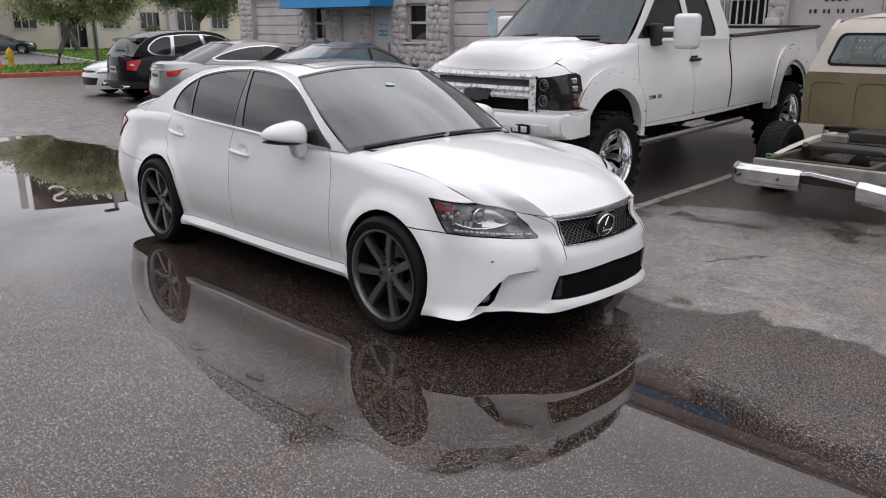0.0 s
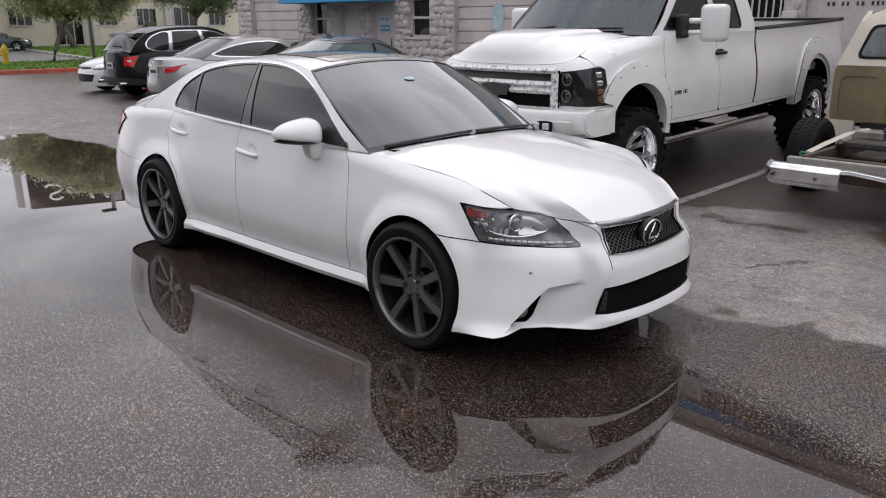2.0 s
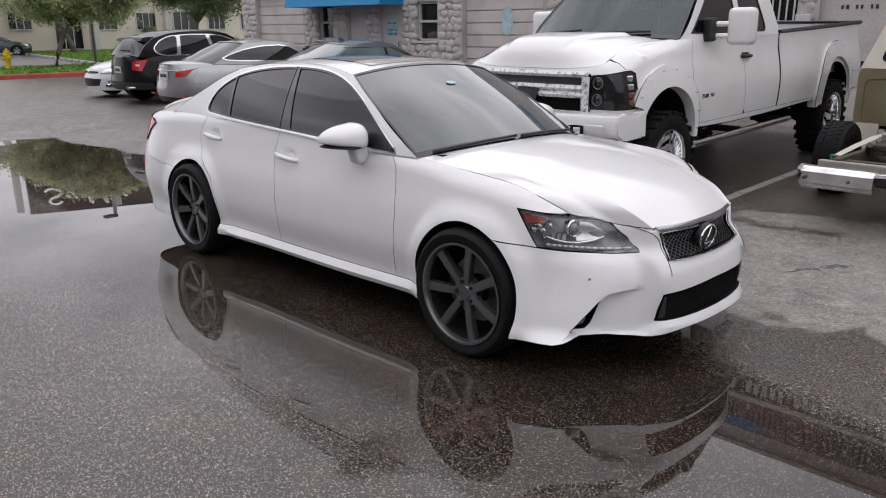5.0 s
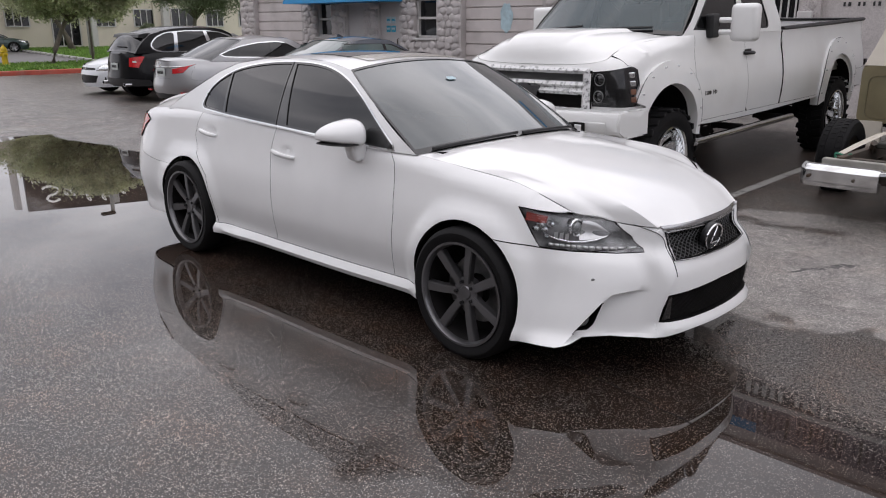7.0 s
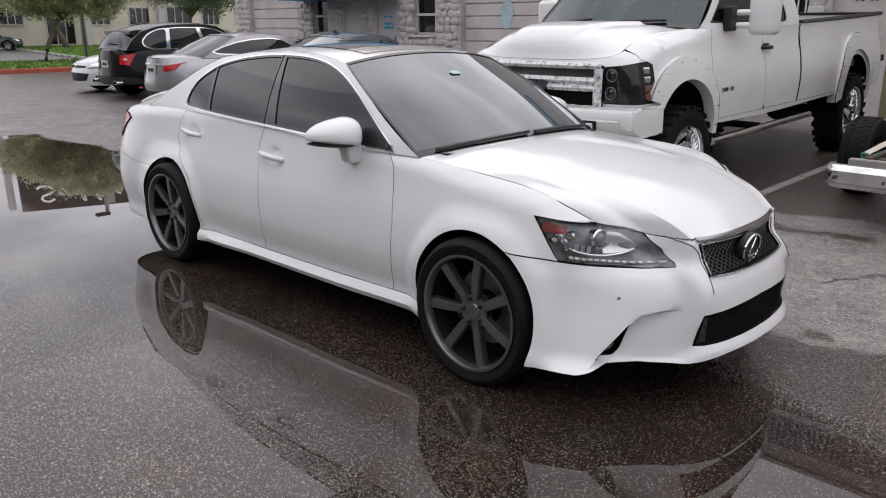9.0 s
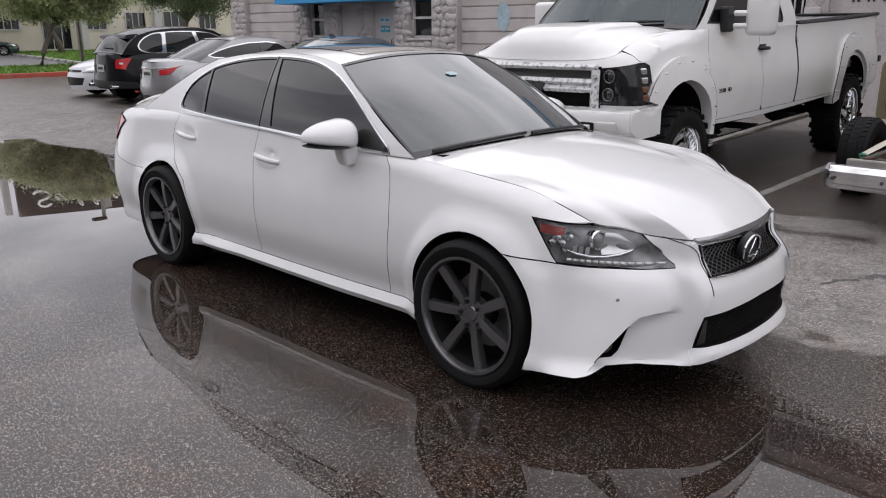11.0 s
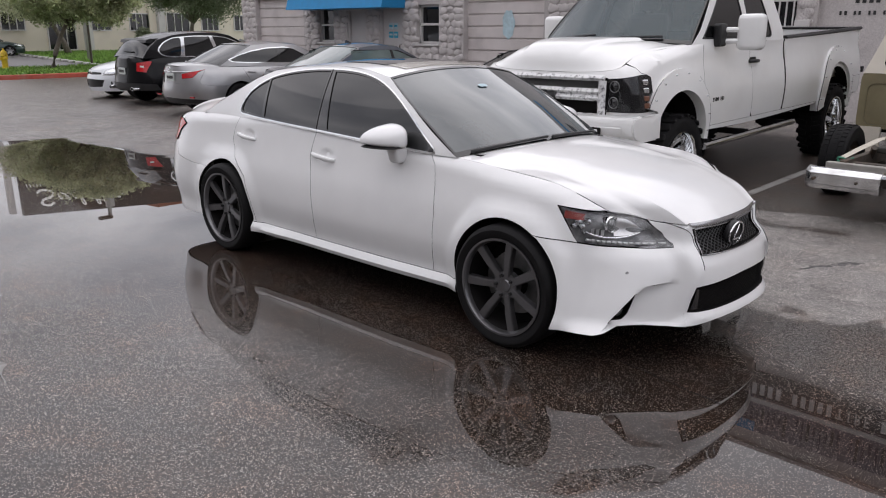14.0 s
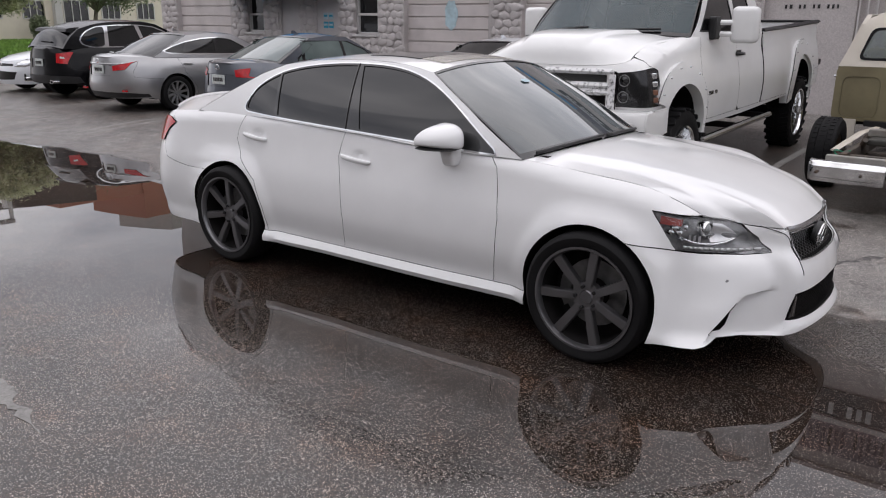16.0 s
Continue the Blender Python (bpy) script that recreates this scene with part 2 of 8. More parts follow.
def cut(polys, step=0.04):
    """Cuts a flat pattern of panels. polys: (name, polygon), a later one taking its area from those before; a name of None is a hole."""
    polys = [(n, dense(p, step)) for n, p in polys]
    pts, edges = [], []
    for _, p in polys:
        base = len(pts)
        pts += p
        edges += [(base + i, base + (i + 1) % len(p)) for i in range(len(p))]
    A = np.array(pts)
    lo, hi = A.min(0), A.max(0)
    xs, ys = np.arange(lo[0] + step / 2, hi[0], step), np.arange(lo[1] + step / 2, hi[1], step)
    G = np.array([(x + (step / 2 if j % 2 else 0), y) for j, y in enumerate(ys) for x in xs])
    if len(G):
        near = np.array([(np.abs(A - g) ** 2).sum(1).min() for g in G]) if len(G) * len(A) < 4e7 else np.ones(len(G))
        G = G[near > (0.45 * step) ** 2]
        pts = pts + [tuple(g) for g in G]
    res = delaunay_2d_cdt([Vector(p) for p in pts], edges, [], 0, 1e-6)
    V, F = np.array([tuple(v) for v in res[0]]), res[2]
    C = np.array([V[list(f)].mean(0) for f in F])
    owner = np.full(len(F), -1)
    for i, (_, p) in enumerate(polys):
        owner[inside(p, C)] = i
    found = {}
    for i, (n, _) in enumerate(polys):
        if n is not None:
            found.setdefault(n, []).extend(F[k] for k in np.nonzero(owner == i)[0])
    return V, found


def skin(V, faces, fn, gap=0.0013, lip=0.012, lift=0.0, dark=True, core=(-0.5, 0.0, 0.7)):
    """Lays a cut panel on the surface fn(a, b), with a gap at its border and the border folded in by lip."""
    bm = bmesh.new()
    used = {}
    for f in faces:
        ids = []
        for i in f:
            if i not in used:
                used[i] = bm.verts.new(fn(*V[i]))
            ids.append(used[i])
        try:
            bm.faces.new(ids)
        except ValueError:
            pass
    bm.normal_update()
    if sum(f.normal.dot(f.calc_center_median() - Vector(core)) * f.calc_area() for f in bm.faces) < 0:
        bmesh.ops.reverse_faces(bm, faces=bm.faces[:])
        bm.normal_update()
    if lift:
        for v in bm.verts:
            v.co += v.normal * lift
    rim = [e for e in bm.edges if e.is_boundary]
    if gap:
        moves = {}
        for e in rim:
            f = e.link_faces[0]
            mid = (e.verts[0].co + e.verts[1].co) / 2
            d = f.normal.cross(e.verts[1].co - e.verts[0].co).normalized()
            if d.dot(f.calc_center_median() - mid) < 0:
                d = -d
            for v in e.verts:
                moves.setdefault(v, []).append(d)
        for v, ds in moves.items():
            d = sum(ds, Vector())
            if d.length > 1e-6:
                v.co += d.normalized() * gap
    if lip:
        got = bmesh.ops.extrude_edge_only(bm, edges=rim)
        ends = {v for v in got["geom"] if isinstance(v, bmesh.types.BMVert)}
        # the fold is coloured dark in place of the shade between panels
        if dark:
            for f in got["geom"]:
                if isinstance(f, bmesh.types.BMFace):
                    f.material_index = 1
        home = {}
        for v in ends:
            for e in v.link_edges:
                o = e.other_vert(v)
                if o not in ends:
                    home[v] = o
        normals = {v: home[v].normal.copy() for v in ends if v in home}
        for v, n in normals.items():
            z = home[v].co.z
            v.co -= n * lip
            v.co.z = min(max(v.co.z, z - 0.010), z + 0.004)
    return bm


def mirrored(bm):
    other = bm.copy()
    for v in other.verts:
        v.co.y = -v.co.y
    bmesh.ops.reverse_faces(other, faces=other.faces[:])
    return other


def pair(name, bm, mat, parent, label="", smooth=True, angle=40):
    """A part of the car's one side and its mirror image on the other."""
    twin = mirrored(bm)
    return part(name, bm, mat, parent, label, smooth, angle), part(name, twin, mat, parent, label, smooth, angle)


def sheet(bm, fn, na, nb, a0=0.0, a1=1.0, b0=0.0, b1=1.0):
    rows = [[bm.verts.new(fn(a0 + (a1 - a0) * i / na, b0 + (b1 - b0) * j / nb)) for j in range(nb + 1)] for i in range(na + 1)]
    for i in range(na):
        for j in range(nb):
            bm.faces.new((rows[i][j], rows[i + 1][j], rows[i + 1][j + 1], rows[i][j + 1]))
    return bm


# ---- ground ----
def rise(x, y):
    """The lot climbs gently to the workshop and dips to a drain where the puddle stands."""
    k = min(1.0, max(0.0, (x + 6.2) / 2.6))
    t = min(max(y - 2.2, 0.0), 8.3)
    ease = lambda q: (lambda c: c * c * (3 - 2 * c))(min(1.0, max(0.0, q)))
    q = max(0.0, -2.3 - x)
    dip = 0.018 * (q - 0.5 * (1 - math.exp(-q / 0.5))) if x > -9.8 else 0.126 * (1 - ease((-9.8 - x) / 3.2))
    return k * 0.024 * (t - 0.4 * (1 - math.exp(-t / 0.4))) - dip * ease((3.6 - y) / 2.0) * ease((y + 4.2) / 2.6)


def wetness(x, y):
    """How much of the surface stands under water, 0 to 1; its lane also stands for shade."""
    n1 = noise.noise((x * 0.55, y * 0.55, 3.1)) * 0.5 + noise.noise((x * 1.7, y * 1.7, 8.4)) * 0.22
    n2 = noise.noise((x * 4.5, y * 4.5, 1.7)) * 0.12 + noise.noise((x * 11, y * 11, 5.7)) * 0.06
    shore = 0.78 + 0.14 * math.exp(-((x + 7.7) / 0.9) ** 2) + 0.05 * (x - 2) * (x > 2) + 0.25 * math.exp(-((x + 6.5) / 2.0) ** 2) + (n1 + n2) * 0.45 + n2 * 1.2 * (x > 1.5) - 2.0 * min(1.0, max(0.0, (-9.25 - x) / 0.7))
    edge = min(1.0, max(0.0, (shore - y) / 0.16 + 0.5))
    deep = 1.0 - min(1.0, max(0.0, (-0.55 - y + 0.18 * (x + 1) * (x < -1) + n1 * 0.9) / 1.9))
    right = min(1.0, max(0.0, 0.5 + (-0.16 - 0.26 * (x - 2.67) - y + n2 * 0.8) / 0.45)) if x > 1.6 else 1.0
    blend = min(1.0, max(0.0, (x - 1.6) / 0.9))
    film = 0.50 + 0.42 * deep
    film = film * (1 - blend) + (0.46 + 0.46 * right * deep) * blend
    near = line([(-14.0, 1.6), (-9.7, 1.2), (-9.45, 0.85), (-9.15, 0.25), (-8.2, -0.27), (-7.6, -0.45), (-6.4, -0.85), (-5.7, -0.95), (-3.3, -0.94), (-2.2, -1.25), (-1.2, -1.7)], x) + n2 * 0.25
    left = min(1.0, max(0.0, (-1.2 - x) / 1.5))
    over = min(1.0, max(0.0, (y - near) / line([(-4.0, 0.14), (-2.0, 0.9)], x) + 0.5))
    film = film + ((line([(-2.6, 0.56), (-1.5, 0.70)], y) + (1.05 - line([(-2.6, 0.56), (-1.5, 0.70)], y)) * over) - film) * left
    # damp past a ragged edge, also darkening for shade under and between the trucks
    inner = line([(-3.2, 2.6), (0.0, 3.0), (0.7, 3.2), (1.2, 3.46), (2.0, 3.60), (2.7, 3.68), (4.0, 3.9)], x)
    lane = min(1.0, max(0.0, (y - inner + n1 * 0.45 + n2 * 2.2) / 0.10)) * min(1.0, max(0.0, (x + 3.2 + n1) / 0.8)) * min(1.0, max(0.0, (3.4 - x) / 0.8))
    lane *= min(1.0, max(0.0, (9.5 - y) / 2.0))
    if x > 0.0 and inner - 0.75 < y < inner + 0.3:
        blot = noise.noise((x * 2.1, y * 4.2, 6.3)) + n2 * 1.5
        lane = max(lane, 0.85 * min(1.0, max(0.0, (blot - 0.22) / 0.08)) * min(1.0, (y - inner + 0.75) / 0.2))
    far_lot = 0.21 * min(1.0, max(0.0, (-3.4 - x + n1) / 1.6)) * (1 - edge)
    return max(0.0, min(1.0, edge * film + (n1 + n2) * 0.10 * edge) + (0.30 * lane + far_lot) * (1 - edge))


def shore_place(x, y, z):
    """The place on the level plan of the lot for a point lying z below it."""
    q = 1.66 / (1.66 - min(z, 0.0))
    return 3.6 + (x - 3.6) * q, -3.3 + (y + 3.3) * q


def wet_asphalt():
    m = bpy.data.materials.new("wet_asphalt")
    m.use_nodes = True
    t = m.node_tree
    p = t.nodes["Principled BSDF"]
    p.inputs["IOR"].default_value = 1.55
    N, L = t.nodes.new, t.links.new
    where = N("ShaderNodeTexCoord")
    wet = N("ShaderNodeAttribute")
    wet.attribute_name = "wet"

    def tex(kind, scale, detail=4, rough=0.6):
        n = N(kind)
        n.inputs["Scale"].default_value = scale
        if kind == "ShaderNodeTexNoise":
            n.inputs["Detail"].default_value, n.inputs["Roughness"].default_value = detail, rough
        L(where.outputs["Object"], n.inputs["Vector"])
        return n

    def ramp(src, stops):
        n = N("ShaderNodeValToRGB")
        while len(n.color_ramp.elements) < len(stops):
            n.color_ramp.elements.new(0.5)
        for e, (pos, c) in zip(n.color_ramp.elements, stops):
            e.position, e.color = pos, (*c, 1) if len(c) == 3 else (c[0],) * 3 + (1,)
        L(src, n.inputs["Fac"])
        return n.outputs["Color"]

    def mix(a, b, f, mode="MIX"):
        n = N("ShaderNodeMixRGB")
        n.blend_type = mode
        for s, v in ((1, a), (2, b), (0, f)):
            if isinstance(v, (int, float)):
                n.inputs[s].default_value = v if s == 0 else (v, v, v, 1)
            elif isinstance(v, tuple):
                n.inputs[s].default_value = (*v, 1)
            else:
                L(v, n.inputs[s])
        return n.outputs[0]

    def mathn(op, a, b=0.0, c=None):
        n = N("ShaderNodeMath")
        n.operation = op
        for i, v in enumerate((a, b) if c is None else (a, b, c)):
            if isinstance(v, (int, float)):
                n.inputs[i].default_value = v
            else:
                L(v, n.inputs[i])
        return n.outputs[0]

    patch = tex("ShaderNodeTexNoise", 0.45, 6).outputs["Fac"]
    stain = tex("ShaderNodeTexNoise", 2.3, 8, 0.65).outputs["Fac"]
    grit = tex("ShaderNodeTexNoise", 60, 3).outputs["Fac"]
    chips = tex("ShaderNodeTexVoronoi", 160)
    dust = tex("ShaderNodeTexVoronoi", 320)
    dry = ramp(stain, [(0.30, (0.13, 0.123, 0.119)), (0.46, (0.20, 0.190, 0.184)), (0.56, (0.235, 0.225, 0.217)), (0.72, (0.29, 0.278, 0.266))])
    dry = mix(dry, ramp(patch, [(0.35, (0.75, 0.73, 0.71)), (0.65, (1.1, 1.1, 1.1))]), 1.0, "MULTIPLY")
    dry = mix(dry, ramp(tex("ShaderNodeTexNoise", 13.0, 9, 0.72).outputs["Fac"], [(0.36, (0.66,)), (0.5, (1.0,)), (0.64, (1.32,))]), 1.0, "MULTIPLY")
    soaked = ramp(stain, [(0.30, (0.016, 0.0112, 0.0090)), (0.6, (0.033, 0.0238, 0.0198)), (0.75, (0.050, 0.0375, 0.031))])
    ragged = tex("ShaderNodeTexNoise", 7.0, 8, 0.7).outputs["Fac"]
    soak = N("ShaderNodeClamp")
    L(mathn("MULTIPLY_ADD", mathn("MULTIPLY_ADD", ragged, 0.5, wet.outputs["Fac"]), 7.0, -2.6), soak.inputs["Value"])
    damp_base = ramp(stain, [(0.30, (0.033, 0.0270, 0.0238)), (0.6, (0.054, 0.0455, 0.0405)), (0.75, (0.074, 0.0635, 0.0575))])
    flood = N("ShaderNodeClamp")
    L(mathn("MULTIPLY_ADD", mathn("MULTIPLY_ADD", ragged, 0.15, wet.outputs["Fac"]), 2.6, -1.45), flood.inputs["Value"])
    base = mix(dry, mix(damp_base, soaked, flood.outputs[0]), soak.outputs[0])
    pale = mathn("GREATER_THAN", chips.outputs["Color"], 0.83)
    chip_core = mathn("LESS_THAN", chips.outputs["Distance"], 0.36)
    spread = mathn("MULTIPLY_ADD", patch, 1.6, -0.15)
    chip = mathn("MULTIPLY", mathn("MULTIPLY", pale, chip_core), spread)
    specks = mathn("MULTIPLY", mathn("GREATER_THAN", dust.outputs["Color"], 0.82), 0.80)
    base = mix(base, (0.54, 0.515, 0.49), mathn("MINIMUM", mathn("MULTIPLY", chip, mathn("MULTIPLY_ADD", flood.outputs[0], -0.75, 1.3)), 1.0))
    base = mix(base, (0.42, 0.40, 0.38), mathn("MULTIPLY", specks, mathn("MULTIPLY_ADD", flood.outputs[0], -0.55, mathn("MULTIPLY_ADD", soak.outputs[0], -0.20, 1.0))))
    base = mix(base, ramp(grit, [(0.3, (0.42,)), (0.7, (1.55,))]), 0.9, "MULTIPLY")
    one = N("ShaderNodeSeparateColor")
    L(dust.outputs["Color"], one.inputs[0])
    base = mix(base, ramp(one.outputs[1], [(0.0, (0.50, 0.49, 0.48)), (0.55, (0.95, 0.94, 0.93)), (0.85, (1.35, 1.33, 1.30)), (1.0, (2.1, 2.05, 2.0))]), mathn("MULTIPLY_ADD", flood.outputs[0], -0.55, 0.9), "MULTIPLY")
    rust = tex("ShaderNodeTexNoise", 2.9, 7, 0.65).outputs["Fac"]
    base = mix(base, ramp(rust, [(0.38, (0.90, 0.92, 0.93)), (0.55, (1.06, 0.98, 0.93)), (0.68, (1.25, 0.98, 0.82))]), mathn("MULTIPLY_ADD", soak.outputs[0], 0.75, 0.2), "MULTIPLY")
    L(base, p.inputs["Base Color"])
    # water covers the grain where it stands deep enough
    grain_height = mathn("ADD", mathn("MULTIPLY", grit, 0.6), mathn("ADD", mathn("MULTIPLY", chips.outputs["Distance"], 0.4), mathn("MULTIPLY", dust.outputs["Distance"], 0.16)))
    cover = mathn("MULTIPLY_ADD", mathn("SUBTRACT", mathn("MULTIPLY", wet.outputs["Fac"], 1.11), grain_height), 5.5, 0.5)
    clamp = N("ShaderNodeClamp")
    L(cover, clamp.inputs["Value"])
    cover = clamp.outputs[0]
    damp = mathn("MULTIPLY_ADD", stain, -0.20, 0.55)
    rough = mix(damp, 0.27, mathn("MINIMUM", mathn("MULTIPLY", wet.outputs["Fac"], 2.0), 1.0))
    L(mix(rough, 0.004, cover), p.inputs["Roughness"])
    bump = N("ShaderNodeBump")
    bump.inputs["Distance"].default_value = 0.006
    L(mathn("MULTIPLY_ADD", cover, -0.62, 0.62), bump.inputs["Strength"])
    L(grain_height, bump.inputs["Height"])
    L(bump.outputs["Normal"], p.inputs["Normal"])
    return m


def spaced(*spans):
    out = []
    for a, b, n in spans:
        out += list(np.linspace(a, b, n, endpoint=False))
    return out + [spans[-1][1]]


gx = spaced((-700, -60, 6), (-60, -14, 40), (-14, 6, 330), (6, 20, 24), (20, 700, 6))
gy = spaced((-700, -20, 6), (-20, -4.6, 20), (-4.6, 2.4, 130), (2.4, 4.6, 46), (4.6, 11, 36), (11, 40, 12), (40, 700, 6))
verts = [(x, y, rise(x, y)) for x in gx for y in gy]
ny = len(gy)
faces = [(i * ny + j, (i + 1) * ny + j, (i + 1) * ny + j + 1, i * ny + j + 1) for i in range(len(gx) - 1) for j in range(ny - 1)]
me = bpy.data.meshes.new("ground")
me.from_pydata(verts, [], faces)
me.attributes.new("wet", "FLOAT", "POINT").data.foreach_set("value", [wetness(*shore_place(x, y, z)) for x, y, z in verts])
me.materials.append(wet_asphalt())
me.shade_smooth()
tagged(new("ground", me), "wet dark asphalt parking lot with a shallow puddle", "ground", kind="structure")

LINE = material("worn_line_paint", (0.34, 0.33, 0.315), 0.5, vary=0.2, scale=9, grain=0.2, grain_scale=80, dirt=(0.08, 0.078, 0.075), dirt_amount=0.85, dirt_scale=9)


FADED_LINE = material("faded_line_paint", (0.30, 0.29, 0.275), 0.6, vary=0.2, scale=9, grain=0.2, grain_scale=80, dirt=(0.10, 0.092, 0.086), dirt_amount=0.9, dirt_scale=2.5)


def stall_line(x, y0, y1, w=0.10):
    bm = sheet(bmesh.new(), lambda a, b: (x - w / 2 + w * a, y0 + (y1 - y0) * b, rise(x, y0 + (y1 - y0) * b) + 0.004), 1, 14)
    ob = part("stall_line", bm, LINE if x > -5 else FADED_LINE)
    tagged(ob, "worn white parking stall line on asphalt", "line", "parking stall lines", "structure")


# marks on the asphalt: a pale scuff and dark stains with ragged rims
SCUFF = material("faded_scuff_paint", (0.22, 0.212, 0.20), 0.5, vary=0.2, scale=12, grain=0.3, grain_scale=90, dirt=(0.075, 0.068, 0.062), dirt_amount=0.75, dirt_scale=26)
OIL = material("dark_oil_stain", (0.075, 0.071, 0.070), 0.5, vary=0.3, scale=14, grain=0.3, grain_scale=90, dirt=(0.19, 0.182, 0.175), dirt_amount=0.9, dirt_scale=24)


def ragged_mark(name, ends, bend, w0, w1, mat, label, seed, gaps=0.12, steps=44):
    """A ragged strip lying on the ground from one end to the other, its half width going from w0 to w1."""
    rng = np.random.RandomState(seed)
    (xa, ya), (xb, yb) = ends
    nx, ny_ = -(yb - ya) / math.hypot(xb - xa, yb - ya), (xb - xa) / math.hypot(xb - xa, yb - ya)
    bm = bmesh.new()
    rims = ([], [])
    wob = [0.0, 0.0]
    for k in range(steps):
        q = k / (steps - 1)
        off = bend * math.sin(math.pi * q)
        for i, sg in enumerate((1, -1)):
            wob[i] = 0.55 * wob[i] + rng.normal(0, 0.42)
            w = (w0 + (w1 - w0) * q) * max(0.12, 0.75 + wob[i]) * min(1.0, 6 * (1 - q) + 0.1) * min(1.0, 6 * q + 0.1)
            x, y = xa + (xb - xa) * q + nx * (off + sg * w), ya + (yb - ya) * q + ny_ * (off + sg * w)
            rims[i].append(bm.verts.new((x, y, rise(x, y) + 0.002)))
    for a, b, c, d in zip(rims[0], rims[0][1:], rims[1][1:], rims[1]):
        if rng.rand() > gaps:
            bm.faces.new((a, b, c, d))
    tagged(part(name, bm, mat), label, "paint mark" if mat == SCUFF else "stain", kind="structure")


ragged_mark("paint_scuff", ((-1.85, -2.56), (-0.02, -2.93)), -0.03, 0.115, 0.018, SCUFF, "pale worn paint scuff on the asphalt", 12)
ragged_mark("oil_stain", ((2.02, 1.74), (2.34, 2.30)), 0.02, 0.012, 0.045, OIL, "dark narrow smear on the pale asphalt", 4, 0.05)
# a joint in the paving, running out from under the car
bm = bmesh.new()
joint = [(1.55 + 0.05 * k, -0.49 - 0.165 * 0.05 * k + 0.004 * math.sin(k * 1.7) + 0.003 * math.sin(k * 0.6)) for k in range(22)]
for (xa, ya), (xb, yb) in zip(joint, joint[1:]):
    bm.faces.new([bm.verts.new((xx, yy, 0.0015)) for xx, yy in ((xa, ya - 0.004), (xb, yb - 0.004), (xb, yb + 0.004), (xa, ya + 0.004))])
tagged(part("paving_joint", bm, DARK), "thin dark joint in the wet asphalt", "paving joint", kind="structure")

for x in (0.68, -2.55, -5.75, -9.0, -9.3, -12.3, -12.6, -15.8):
    stall_line(x, 2.6 if x > -5 else 2.0, 8.6)

# ---- the workshop ----
RENDERED = material("lilac_grey_render", (0.50, 0.465, 0.455), 0.85, vary=0.06, scale=2, grain=0.2, grain_scale=45, dirt=(0.2, 0.18, 0.17), dirt_amount=0.35, dirt_scale=0.8)
STONE = material("painted_field_stone", (0.50, 0.465, 0.455), 0.8, vary=0.10, scale=9, grain=0.45, grain_scale=38, each=0.10, dirt=(0.33, 0.30, 0.295), dirt_amount=0.5, dirt_scale=6)
SHUTTER = material("painted_shutter", (0.58, 0.53, 0.515), 0.55, vary=0.04, scale=3, dirt=(0.27, 0.245, 0.235), dirt_amount=0.4, dirt_scale=1.4)
AWNING = material("blue_awning_canvas", (0.008, 0.21, 0.46), 0.65, vary=0.08, grain=0.12, grain_scale=300)
FRAME = material("pale_window_frame", (0.55, 0.53, 0.52), 0.5, vary=0.05)
WINDOW = material("dark_window_glass", (0.012, 0.013, 0.015), 0.05, coat=0.1, vary=0.3, scale=3)
DOORP = material("door_paint", (0.5, 0.475, 0.47), 0.6, vary=0.05, dirt=(0.25, 0.23, 0.22), dirt_amount=0.3)
POSTER = material("poster_blue", (0.03, 0.33, 0.48), 0.5, vary=0.3, scale=30)
PAPER = material("poster_paper", (0.42, 0.55, 0.60), 0.6, vary=0.15, scale=12)
FRONT, BASE, ROOF_Z = 10.45, 0.16, 6.3

workshop = thing("workshop", pose(0, FRONT, 0), "lilac-grey painted workshop with stone piers and roller doors", "building", kind="structure")
# bays along the front: (x0, x1, what)
BAYS = [(-19.1, -18.35, "stone"), (-18.35, -15.72, "shutter"), (-15.72, -15.1, "stone"), (-15.1, -14.35, "window"), (-14.35, -13.75, "stone"),
        (-13.75, -12.95, "door_a"), (-12.95, -12.4, "stone"), (-12.4, -11.5, "door_b"), (-11.5, -10.96, "stone"), (-10.96, -10.15, "window"),
        (-10.15, -9.36, "stone"), (-9.36, -6.85, "shutter"), (-6.85, -6.1, "stone"), (-6.1, -3.2, "shutter"), (-3.2, -2.3, "stone"), (-2.3, -1.45, "bars"), (-1.45, -1.1, "stone"),
        (-1.1, 0.35, "panel"), (0.35, 3.2, "gate"), (3.2, 3.9, "stone"), (3.9, 7.0, "shutter"), (7.0, 14.0, "stone_far")]
part("upper_wall", boxed(-19.1, 14.0, 0.0, 0.35, 2.75, ROOF_Z), RENDERED, workshop)
part("parapet_cap", boxed(-19.2, 14.1, -0.06, 0.41, ROOF_Z, ROOF_Z + 0.1, bevel=0.02), RENDERED, workshop)
part("roof", boxed(-19.1, 14.0, 0.35, 16.0, ROOF_Z - 0.5, ROOF_Z - 0.3), RENDERED, workshop)
part("side_wall", boxed(-19.1, -18.8, 0.35, 16.0, 0.0, ROOF_Z), RENDERED, workshop)
part("inner_dark", boxed(-18.7, 13.9, 0.6, 0.7, 0.0, 2.75), DARK, workshop)
stone_spots = []
